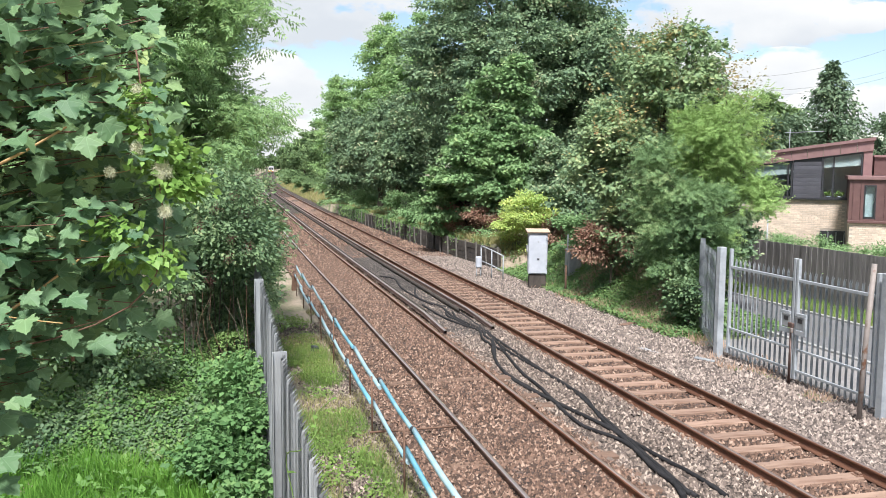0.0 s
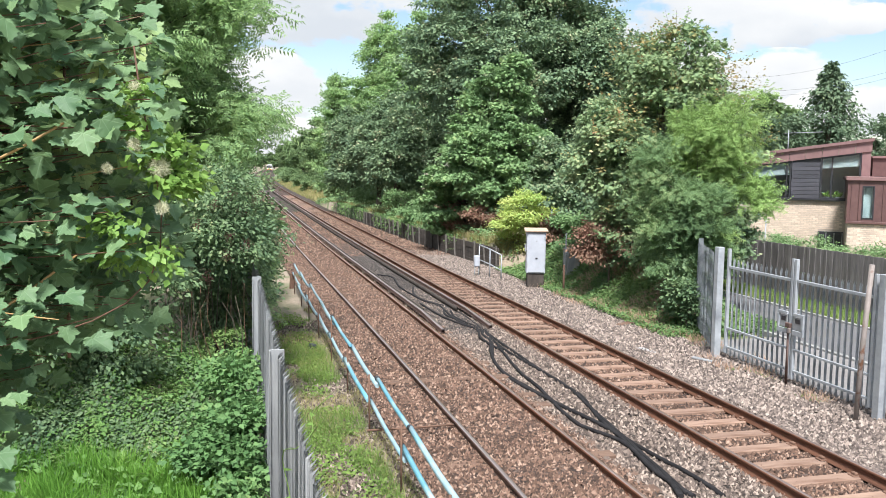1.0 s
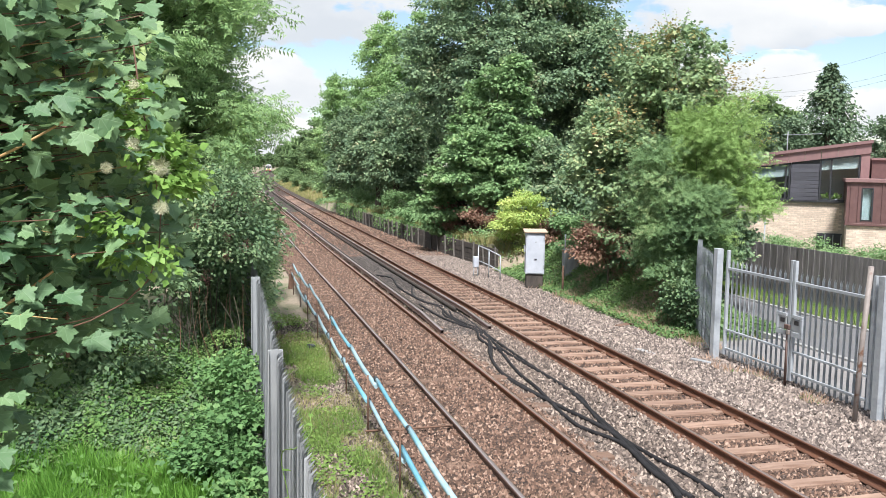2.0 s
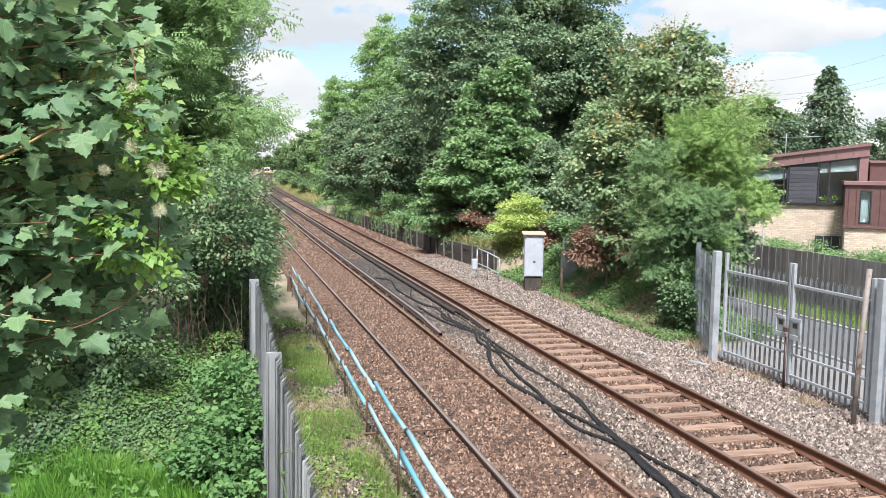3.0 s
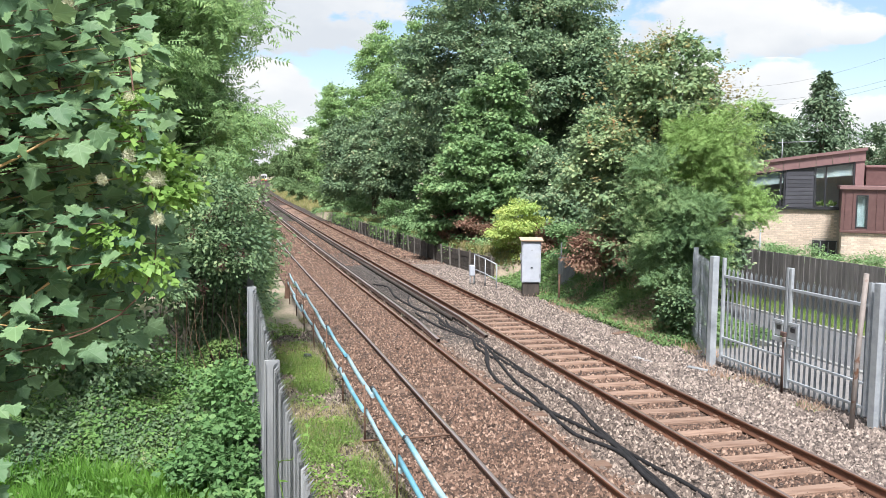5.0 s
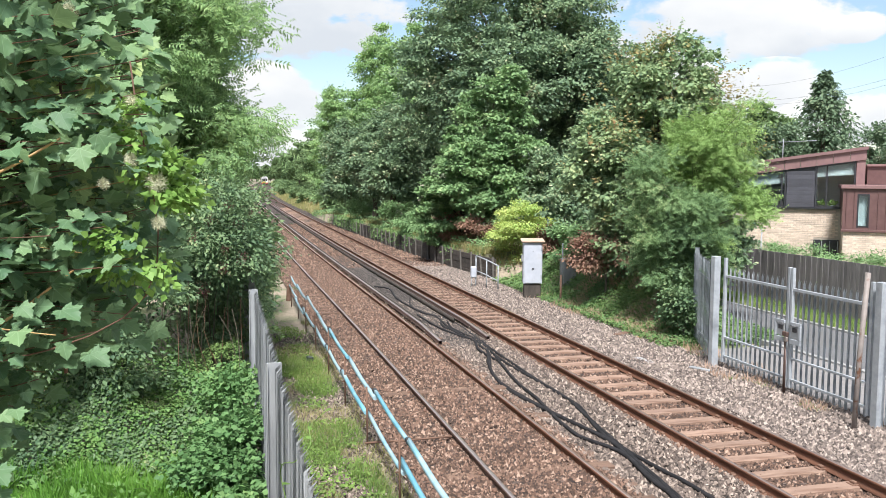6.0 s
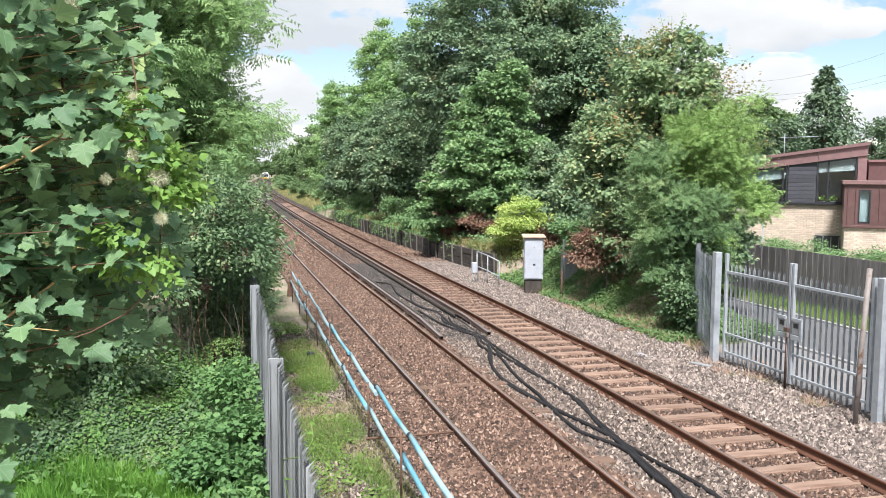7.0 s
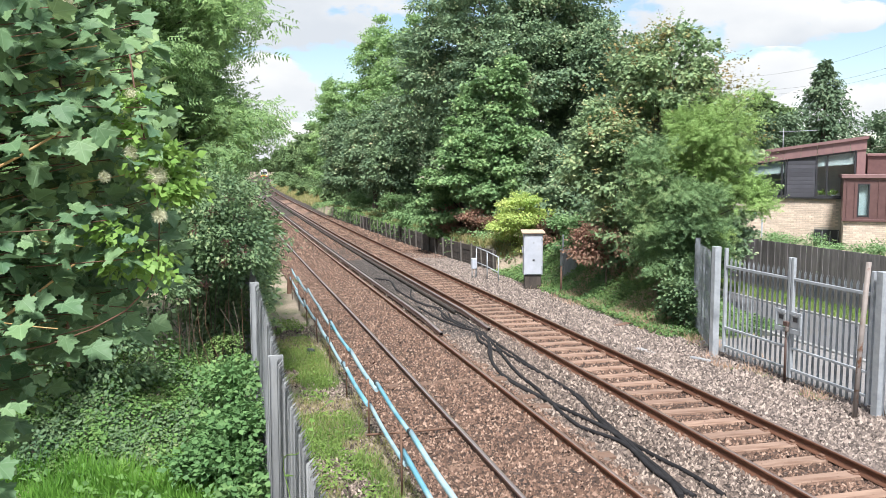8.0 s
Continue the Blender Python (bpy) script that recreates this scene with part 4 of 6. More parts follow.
def left_fence():
    f = thing("palisade_fence", (0.5, 10, -0.2), "weathered galvanised steel palisade fence with pointed pales", "fence")
    me = pale_mesh("pale", 2.38, w=0.085, mat_=M_GALV_WORN, depth=0.024, splay=0.7, cut=0.08)
    for y in (2.9, 8.66, 14.40, 17.7):
        bm = bmesh.new()
        box(bm, 0.415, y - 0.006, -0.5, 0.565, y + 0.006, 2.33, bevel=0.002)
        box(bm, 0.415, y - 0.05, -0.5, 0.425, y - 0.006, 2.33)
        box(bm, 0.555, y - 0.05, -0.5, 0.565, y - 0.006, 2.33)
        bm.transform(Matrix.Translation((-0.5, -10, 0.2)))
        part("post", bm, M_GALV_WORN, f)
    for y0, y1 in ((2.9, 8.6), (8.7, 14.35), (14.45, 17.65)):
        for z in (0.30, 1.85):
            bm = bmesh.new()
            box(bm, 0.508, y0, z, 0.514, y1, z + 0.05)
            box(bm, 0.514, y0, z, 0.555, y1, z + 0.006)
            bm.transform(Matrix.Translation((-0.5, -10, 0.2)))
            part("rail", bm, M_GALV_WORN, f)
    y = 4.4
    rng = random.Random(8)
    while y < 17.65:
        o = new("pale", me)
        o.parent = f
        o.matrix_basis = pose(0.0, y - 10, 0.17 + rng.uniform(-0.004, 0.004), 0, rng.uniform(-0.2, 0.2), -90 + rng.uniform(-2, 2))
        y += 0.155


left_fence()


def palisade_run(p0, p1, n, name, label, parent=None, z0=-0.12, rails=(0.30, 1.85), with_posts=(True, True)):
    """A straight run of palisade between two ground points."""
    a, b = Vector((*p0, z0)), Vector((*p1, z0))
    long = (b - a).length
    ang = math.degrees(math.atan2(b.y - a.y, b.x - a.x))
    f = thing(name, a, label, "fence")
    f.matrix_world = pose(a.x, a.y, a.z, 0, 0, ang)
    me = pale_mesh("pale", 2.36, splay=0.15)
    for i in range(n):
        o = new("pale", me)
        o.parent = f
        o.matrix_basis = pose((i + 0.5) * long / n, 0.012, 0.05, 0, 0, 180)
    for z in rails:
        bm = bmesh.new()
        box(bm, 0.06, -0.02, z, long - 0.06, -0.014, z + 0.05)
        box(bm, 0.06, -0.055, z, long - 0.06, -0.02, z + 0.006)
        part("rail", bm, M_GALV, f)
    for k, x in zip(with_posts, (0.0, long)):
        if k:
            part("post", i_post(bmesh.new(), x, -0.07, -0.3, 2.45), M_GALV, f)
    return f


def gate_leaf(y_hinge, y_meet, x, label, flip):
    """One leaf of the double gate: hollow-section frame, rails and pales."""
    lo, hi = min(y_hinge, y_meet), max(y_hinge, y_meet)
    g = thing("palisade_gate", (x, y_hinge, -0.1), label, "gate", "double gate leaves")
    inv = Matrix.Translation((-x, -y_hinge, 0.1))

    def put(name, bm, m=M_GALV, lb=""):
        bm.transform(inv)
        return part(name, bm, m, g, lb)
    put("hinge_stile", boxed(x - 0.035, y_hinge - 0.035, -0.02, x + 0.035, y_hinge + 0.035, 2.40, bevel=0.006))
    put("meeting_stile", boxed(x - 0.035, y_meet - 0.035, -0.05, x + 0.035, y_meet + 0.035, 2.42, bevel=0.006))
    for z, h in ((1.95, 0.06), (0.54, 0.045), (0.10, 0.05)):
        put("rail", boxed(x - 0.025, lo + 0.035, z, x + 0.025, hi - 0.035, z + h, bevel=0.005))
    me = pale_mesh("pale", 2.30, splay=0.15)
    n = 13
    for i in range(n):
        y = lo + (hi - lo) * (i + 0.75) / (n + 0.5)
        o = new("pale", me)
        o.parent = g
        o.matrix_basis = pose(0.045, y - y_hinge, 0.02, 0, 0, -90)
    s = 1 if flip else -1
    bm = bmesh.new()
    y0, y1 = sorted((y_meet + s * 0.036, y_meet + s * 0.36))
    ya, yb = (y1 - 0.06, y1) if s > 0 else (y0, y0 + 0.06)
    box(bm, x - 0.075, y0, 1.27, x - 0.035, y1, 1.33, bevel=0.004)
    box(bm, x - 0.075, y0, 0.88, x - 0.035, y1, 0.98, bevel=0.004)
    box(bm, x - 0.077, ya, 0.985, x - 0.036, yb, 1.265, bevel=0.004)
    put("lock_guard", bm, M_GALV, "grey steel lock guard frame")
    put("lock_case", boxed(x - 0.055, y0 + 0.01, 1.00, x - 0.036, y1 - 0.065 if s > 0 else y1 - 0.01, 1.25, bevel=0.004), M_GALV_WORN, "grey lock case inside the guard")
    put("lock_slot", boxed(x - 0.06, y_meet + s * 0.17 - 0.07, 1.13, x - 0.0555, y_meet + s * 0.17 + 0.07, 1.22), M_FRAME, "dark slot in the lock case")
    return g


GX = 11.18
gate_leaf(17.08, 14.80, GX, "grey galvanised palisade gate leaf, closed, with lock guard", True)
gate_leaf(12.52, 14.70, GX, "grey galvanised palisade gate leaf, closed, with drop bolt", False)
for px, py in ((11.06, 17.30), (11.18, 12.30)):
    gp = part("gate_post", boxed(px - 0.08, py - 0.08, -0.4, px + 0.08, py + 0.08, 2.42, bevel=0.008), M_GALV)
    tagged(gp, "square galvanised steel gate post", "post", "gate posts")
db = thing("drop_bolt", (11.10, 14.78, -0.15), "rusty drop bolt and chain holding the closed gates", "bolt")
for nm, b in (("rod", tube([(0, 0, 0.0), (0.01, 0.01, 1.20)], 0.018, 6)), ("rod", tube([(0, -0.05, 0.0), (0, -0.02, 0.9)], 0.013, 6)), ("handle", boxed(-0.03, -0.08, 1.16, 0.03, 0.07, 1.26, bevel=0.01)), ("padlock", boxed(-0.05, -0.10, 1.06, 0.0, -0.03, 1.16, bevel=0.01))):
    part(nm, b, M_DARKRAIL if nm != "padlock" else M_RUSTPOLE, db)
pole = part("leaning_pole", tube([(10.72, 12.32, -0.4), (10.76, 12.30, 1.1), (10.84, 12.28, 2.60)], 0.045, 12), M_RUSTPOLE)
tagged(pole, "leaning rust-spotted grey pole standing in the ballast", "pole")
palisade_run((11.12, 17.42), (12.5, 20.6), 20, "palisade_fence", "grey galvanised palisade fence running back from the gate", with_posts=(False, True))
palisade_run((11.18, 5.5), (11.18, 12.15), 40, "palisade_fence", "grey galvanised palisade fence beside the gate", with_posts=(True, False))


# ---------------- yard behind the gate ----------------
def flat(name, x0, y0, x1, y1, z, m, label, category="paving"):
    xs, ys = np.linspace(x0, x1, 8), np.linspace(y0, y1, 16)
    X, Y = np.meshgrid(xs, ys)
    i, j = np.meshgrid(np.arange(7), np.arange(15))
    k = (j * 8 + i).ravel()
    o = part_np(name, np.stack([X.ravel(), Y.ravel(), np.full(X.size, z)], 1), np.stack([k, k + 1, k + 9, k + 8], 1), m)
    return tagged(o, label, category, kind="structure")


flat("pavement", 11.48, 2, 14.0, 19.0, -0.15, M_PAVING, "pale worn concrete apron behind the gate")
flat("road", 14.0, 2, 17.0, 29.5, -0.12, M_TARMAC, "grey tarmac yard road", "road")
for i in range(30):
    for x in (14.02, 17.05):
        k = part("kerb", boxed(x - 0.06, 2 + i * 0.915 + 0.008, -0.3, x + 0.06, 2 + (i + 1) * 0.915 - 0.008, -0.06 if x > 15 else -0.095, bevel=0.012), M_LINE)
        tagged(k, "whitish concrete kerb stone at the road edge", "kerb", kind="structure")


def board_fence():
    f = thing("board_fence", (19.25, 24, -0.2), "weathered dark vertical-board timber fence", "fence")
    rng = random.Random(4)
    me = []
    for v in range(4):
        b = boxed(-0.012, -0.066, 0, 0.012, 0.066, 1.80 + rng.uniform(-0.02, 0.02), bevel=0.003)
        m = bpy.data.meshes.new("board")
        b.to_mesh(m)
        b.free()
        m.materials.append(M_WOODFENCE)
        me.append(m)
    y = 13.0
    while y < 34:
        o = new("board", rng.choice(me))
        o.parent = f
        o.matrix_basis = pose(rng.uniform(-0.01, 0.01), y - 24, 0, 0, rng.uniform(-0.5, 0.5), rng.uniform(-2, 2))
        y += 0.14
    for z in (0.35, 1.45):
        part("rail", boxed(0.015, -11, z, 0.06, 10, z + 0.09), M_WOODFENCE, f)
    for y in np.arange(-10.5, 10.5, 2.4):
        part("post", boxed(0.06, y - 0.05, -0.3, 0.16, y + 0.05, 1.46, bevel=0.005), M_WOODFENCE, f)


board_fence()


# ---------------- timber retaining wall ----------------
def wall_edge(y):
    return float(np.interp(y, [34.3, 36.4, 40.1, 44, 52, 61.5, 74], [11.28, 11.05, 10.72, 10.48, 10.24, 9.95, 9.45]))


def timber_wall():
    w = thing("retaining_wall", (11, 36, -0.3), "low dark timber retaining wall with pale upright posts", "retaining wall")
    rng = random.Random(11)
    y = 34.3
    k = 0
    pm = bpy.data.meshes.new("upright")
    b = boxed(-0.035, -0.04, 0, 0.035, 0.04, 1.06, bevel=0.006)
    b.to_mesh(pm)
    b.free()
    pm.materials.append(M_CONCRETE_OLD)
    while y < 73:
        y2 = y + 1.25
        x1, x2 = wall_edge(y), wall_edge(y2)
        ang = math.degrees(math.atan2(-(x2 - x1), y2 - y))
        for r in range(4):
            b = boxed(-0.04, 0.02, r * 0.245, 0.04, math.hypot(x2 - x1, y2 - y) - 0.02, r * 0.245 + 0.235, bevel=0.008)
            b.transform(Matrix.Translation((-11, -36, 0.3)) @ pose(x1 + rng.uniform(-0.012, 0.012), y, -0.25, 0, 0, ang))
            part("plank", b, M_DARKWOOD, w)
        o = new("upright", pm)
        o.parent = w
        o.matrix_basis = pose(x1 - 0.09 - 11, y - 36, 0.05, 0, rng.uniform(-5, 1), rng.uniform(-4, 4))
        y = y2


M_CONCRETE_OLD = mat("old_post", (0.09, 0.082, 0.075), (0.17, 0.155, 0.14), scale=8, bump=0.3, rough=0.9)
timber_wall()


# ---------------- trackside cabinet and small fixtures ----------------
def cabinet():
    c = thing("trackside_cabinet", (10.95, 29.0, -0.2), "white painted trackside equipment cabinet on a dark plinth", "cabinet")
    c.rotation_euler = (0, 0, radians(-16))
    body = part("body", boxed(-0.34, -0.32, 0.56, 0.34, 0.32, 2.08, bevel=0.015), M_WHITE, c)
    part("plinth", boxed(-0.30, -0.28, -0.2, 0.30, 0.28, 0.56, bevel=0.02), M_DARKWOOD, c, "dark stained plinth")
    roof = bmesh.new()
    box(roof, -0.42, -0.42, 2.10, 0.42, 0.42, 2.15, bevel=0.01)
    box(roof, -0.38, -0.38, 2.08, 0.38, 0.38, 2.10)
    roof.transform(Matrix.Translation((0, 0, 2.1)) @ Matrix.Rotation(radians(3), 4, "X") @ Matrix.Translation((0, 0, -2.1)))
    part("roof", roof, M_ROOFCAP, c, "pale brown overhanging cabinet roof")
    d = part("door", boxed(-0.30, -0.345, 0.60, 0.30, -0.322, 2.02, bevel=0.006), M_WHITE, c)
    part("handle", boxed(-0.03, -0.37, 1.10, 0.05, -0.347, 1.14, bevel=0.004), M_FRAME, d, "black door handle")
    part("label_plate", boxed(-0.02, -0.352, 1.72, 0.03, -0.347, 1.76), M_GALV, d)
    for z in (0.8, 1.8):
        part("hinge", boxed(0.28, -0.355, z, 0.33, -0.346, z + 0.1, bevel=0.003), M_GALV, d)
    part("side_bracket", boxed(-0.40, -0.1, 1.35, -0.342, 0.05, 1.6, bevel=0.01), M_GALV_WORN, c)
    return c


M_ROOFCAP = mat("cabinet_roof", (0.36, 0.26, 0.19), (0.50, 0.38, 0.29), scale=6, bump=0.2, rough=0.85)
cabinet()


def trackside_box():
    b = thing("trackside_box", (9.68, 32.2, -0.2), "small white trackside terminal box on two legs", "equipment box")
    part("case", boxed(-0.11, -0.09, 0.42, 0.11, 0.09, 0.86, bevel=0.03), M_WHITE, b)
    for x in (-0.08, 0.08):
        part("leg", tube([(x, 0, -0.05), (x, 0, 0.43)], 0.02, 6), M_GALV_WORN, b)
    part("foot_slab", boxed(-0.3, -0.2, -0.02, 0.3, 0.2, 0.05, bevel=0.01), M_CONCRETE, b)


def handrail():
    h = thing("handrail", (10.0, 32, -0.2), "short grey tubular steel handrail", "handrail")
    p = [(-0.10, 0.6), (0.10, -0.2), (0.36, -0.85)]
    tops = [1.25, 1.15, 0.98]
    for (x, y), z in zip(p, tops):
        part("post", tube([(x, y, -0.1), (x, y, z)], 0.024, 8), M_GALV, h)
    part("top_rail", tube([(x, y, z) for (x, y), z in zip(p, tops)], 0.026, 8), M_GALV, h)
    part("mid_rail", tube([(x, y, z - 0.6) for (x, y), z in zip(p, tops)], 0.024, 8), M_GALV, h)


trackside_box()
handrail()
GB = thing("grey_cabinet", (12.45, 29.2, float(ground_z(12.45, 29.2)) - 0.04), "grey steel cabinet half hidden by shrubs", "cabinet")
part("body", boxed(-0.26, -0.2, 0, 0.26, 0.2, 1.0, bevel=0.02), M_GALV_WORN, GB)
part("door", boxed(-0.23, -0.216, 0.08, 0.23, -0.202, 0.94, bevel=0.006), M_GALV_WORN, GB)
for nm, x, y, z0, h, r, m, lb in (("post", 11.5, 27.6, -0.2, 1.0, 0.04, M_STAKE, "thin brown post beside the cabinet"), ("post", 12.1, 28.9, 0.1, 1.7, 0.028, M_GALV, "pale slender post beside the cabinet"), ("signal_pole", 13.6, 34.2, 0.7, 1.7, 0.03, M_GALV_WORN, "slender grey pole among shrubs")):
    o = part(nm, tube([(x, y, z0 - 0.2), (x, y, z0 + h)], r, 8), m)
    tagged(o, lb, "post")
lp = part("marker_post", tube([(19.95, 28.2, -0.3), (19.95, 28.2, 2.4)], 0.03, 8), M_GALV_WORN)
tagged(lp, "grey metal post behind shrubs at the yard", "post")


# ---------------- modern house ----------------
def house():
    h = thing("house", (0, 0, 0), "modern house, buff brick below brown metal cladding", "house")
    h.matrix_world = pose(38 * math.sin(radians(38)), 38 * math.cos(radians(38)), 0, 0, 0, -38)
    # local: x along the front, y away from the railway, z up
    zs, zr0, k = 2.98, 4.82, 0.138

    def roof_z(x):
        return zr0 + k * (x + 2.2)
    wall = bmesh.new()
    box(wall, -6.5, 0.06, -0.4, 2.0, 6.0, zs)
    part("brick_wall", wall, M_MORTAR, h, "buff brick lower wall")
    up = bmesh.new()
    # frame of the upper storey round the glazing
    x0, x1 = -6.5, 2.3

    def quad_prism(xa, xb, za0, zb0, za1, zb1, ya, yb):
        vs = [up.verts.new(v) for v in ((xa, ya, za0), (xb, ya, zb0), (xb, ya, zb1), (xa, ya, za1), (xa, yb, za0), (xb, yb, zb0), (xb, yb, zb1), (xa, yb, za1))]
        for f in ((0, 1, 2, 3), (5, 4, 7, 6), (4, 0, 3, 7), (1, 5, 6, 2), (3, 2, 6, 7), (4, 5, 1, 0)):
            up.faces.new([vs[i] for i in f])
    quad_prism(1.68, 2.0, zs + 0.05, zs + 0.05, roof_z(1.68) - 0.1, roof_z(2.0) - 0.1, 0, 6)
    part("corner_cladding", up, M_ROOF, h, "brown metal corner cladding")
    up = bmesh.new()
    quad_prism(-6.5, -3.0, zs + 0.05, zs + 0.05, roof_z(-6.5) - 0.45, roof_z(-3.0) - 0.45, 0, 0.3)
    part("side_cladding", up, M_SLATE, h)
    # fascia panels
    xs = [-6.5 + 0.61 * i for i in range(15)]
    for a, b in zip(xs, xs[1:]):
        up = bmesh.new()
        a2, b2 = a + 0.008, min(b, 2.03) - 0.008
        quad_prism(a2, b2, roof_z(a2) - 0.42, roof_z(b2) - 0.42, roof_z(a2) - 0.02, roof_z(b2) - 0.02, -0.06, 0.0)
        part("fascia_panel", up, M_ROOF, h)
    up = bmesh.new()
    quad_prism(-6.6, 2.08, roof_z(-6.6) - 0.02, roof_z(2.08) - 0.02, roof_z(-6.6) + 0.10, roof_z(2.08) + 0.10, -0.16, 6.2)
    part("roof", up, M_ROOF, h)
    up = bmesh.new()
    quad_prism(-6.5, 2.0, zs - 0.0, zs - 0.0, zs + 0.05, zs + 0.05, -0.08, 0.2)
    part("sill_band", up, M_FRAME, h)
    # dark boards between windows
    for i in range(11):
        z = zs + 0.06 + i * 0.165
        if z + 0.15 < roof_z(-0.9) - 0.42:
            part("weatherboard", boxed(-0.90, -0.005 - 0.006 * (i % 2), z, 0.17, 0.05, z + 0.157, bevel=0.006), M_SLATE, h)
    up = bmesh.new()
    quad_prism(-0.90, 0.17, zs + 0.05, zs + 0.05, roof_z(-0.9) - 0.42, roof_z(0.17) - 0.42, 0.052, 0.25)
    part("board_backing", up, M_FRAME, h)
    # windows: frame bars, panes, blinds
    for wi, (a, b, bars) in enumerate(((-2.9, -0.92, (-1.12,)), (0.19, 1.66, (0.58,)))):
        zt = lambda x: roof_z(x) - 0.42

        def bar(xa, xb, z0a, z0b, z1a, z1b):
            f = bmesh.new()
            vs = [f.verts.new(v) for v in ((xa, 0.0, z0a), (xb, 0.0, z0b), (xb, 0.0, z1b), (xa, 0.0, z1a), (xa, 0.08, z0a), (xb, 0.08, z0b), (xb, 0.08, z1b), (xa, 0.08, z1a))]
            for q in ((0, 1, 2, 3), (5, 4, 7, 6), (4, 0, 3, 7), (1, 5, 6, 2), (3, 2, 6, 7), (4, 5, 1, 0)):
                f.faces.new([vs[i] for i in q])
            return f
        w = part("window", bar(a, b, zs + 0.05, zs + 0.05, zs + 0.11, zs + 0.11), M_FRAME, h, "dark-framed window with a half-lowered blind")
        for x in (a, b - 0.06, *bars):
            part("frame_bar", bar(x, x + 0.06, zs + 0.11, zs + 0.11, zt(x) - 0.07, zt(x + 0.06) - 0.07), M_FRAME, w)
        part("frame_head", bar(a, b, zt(a) - 0.07, zt(b) - 0.07, zt(a), zt(b)), M_FRAME, w)
        g = bmesh.new()
        vs = [g.verts.new(v) for v in ((a, 0.045, zs + 0.06), (b, 0.045, zs + 0.06), (b, 0.045, zt(b) - 0.02), (a, 0.045, zt(a) - 0.02))]
        g.faces.new(vs)
        p = part("pane", g, M_GLASS, w)
        p.visible_shadow = False
        bl = bmesh.new()
        vs = [bl.verts.new(v) for v in ((a + 0.06, 0.16, zt(a) - 0.45), (b - 0.06, 0.16, zt(b) - 0.55), (b - 0.06, 0.16, zt(b)), (a + 0.06, 0.16, zt(a)), (a + 0.06, 0.18, zt(a) - 0.45), (b - 0.06, 0.18, zt(b) - 0.55), (b - 0.06, 0.18, zt(b)), (a + 0.06, 0.18, zt(a)))]
        for q in ((0, 1, 2, 3), (5, 4, 7, 6), (4, 0, 3, 7), (1, 5, 6, 2), (3, 2, 6, 7), (4, 5, 1, 0)):
            bl.faces.new([vs[i] for i in q])
        part("blind", bl, M_BLIND, w, "pale grey-green roller blind")
    rm = bmesh.new()
    box(rm, -6.4, 2.2, zs, 1.66, 2.3, 4.7)
    box(rm, -6.4, 0.3, zs - 0.03, 1.66, 2.2, zs + 0.02)
    part("room_wall", rm, M_ROOM, h, "grey interior wall")
    # side block, nearer, with standing seams
    bx0, by0 = 1.16, -2.2
    part("annex_brick", boxed(bx0 + 0.05, by0 + 0.06, -0.4, 8.0, 4.0, 2.28), M_MORTAR, h, "buff brick annex wall")
    part("annex_cladding", boxed(bx0, by0, 2.28, 1.68, 3.9, 3.92), M_ZINC, h, "brown standing-seam metal cladding")
    part("annex_cladding", boxed(2.06, by0, 2.28, 8.0, 3.9, 3.92), M_ZINC, h, "brown standing-seam metal cladding")
    part("annex_cladding", boxed(1.68, by0, 3.62, 2.06, 3.9, 3.92), M_ZINC, h, "brown standing-seam metal cladding")
    part("annex_cladding", boxed(1.68, by0, 2.28, 2.06, 3.9, 2.38), M_ZINC, h, "brown standing-seam metal cladding")
    for i in range(22):
        x = bx0 + 0.12 + i * 0.27
        if not 1.62 < x < 2.10:
            part("seam", boxed(x, by0 - 0.03, 2.30, x + 0.018, by0, 3.84, bevel=0.003), M_ZINC, h)
    part("annex_coping", boxed(bx0 - 0.08, by0 - 0.10, 3.84, 8.1, 4.0, 3.98, bevel=0.01), M_ROOF, h, "brown metal coping")
    part("rear_block", boxed(2.14, 1.2, 3.99, 7.0, 3.8, 4.72), M_ZINC, h, "brown metal-clad rear roof block")
    part("rear_coping", boxed(2.10, 1.1, 4.72, 7.1, 3.9, 4.82, bevel=0.01), M_ROOF, h)
    part("annex_flashing", boxed(bx0 - 0.03, by0 - 0.05, 2.20, 8.05, by0 + 0.1, 2.29, bevel=0.006), M_ZINC, h)
    w = part("window", boxed(1.68, by0 - 0.01, 2.38, 2.06, by0 + 0.06, 2.43), M_FRAME, h, "narrow dark-framed window")
    part("frame_bar", boxed(1.66, by0 - 0.01, 2.36, 1.71, by0 + 0.06, 3.64), M_FRAME, w)
    part("frame_bar", boxed(2.03, by0 - 0.01, 2.36, 2.08, by0 + 0.06, 3.64), M_FRAME, w)
    part("frame_head", boxed(1.71, by0 - 0.01, 3.59, 2.03, by0 + 0.06, 3.64), M_FRAME, w)
    p = part("pane", boxed(1.71, by0 + 0.02, 2.43, 2.03, by0 + 0.03, 3.59), M_GLASS, w)
    p.visible_shadow = False
    part("blind", boxed(1.71, by0 + 0.2, 2.43, 2.03, by0 + 0.22, 3.59), M_BLIND, w)
    # lower window
    w = part("window", boxed(0.20, -0.02, 1.05, 1.15, 0.08, 1.72, bevel=0.01), M_FRAME, h, "dark lower window")
    for x in (0.5, 0.8, 1.1):
        part("bar", boxed(x, -0.035, 1.08, x + 0.03, -0.02, 1.67), M_GALV_WORN, w)
    # aerial on the roof
    a = part("aerial_mast", tube([(-1.2, 3.5, 4.6), (-1.2, 3.5, 6.0)], 0.02, 6), M_GALV, h)
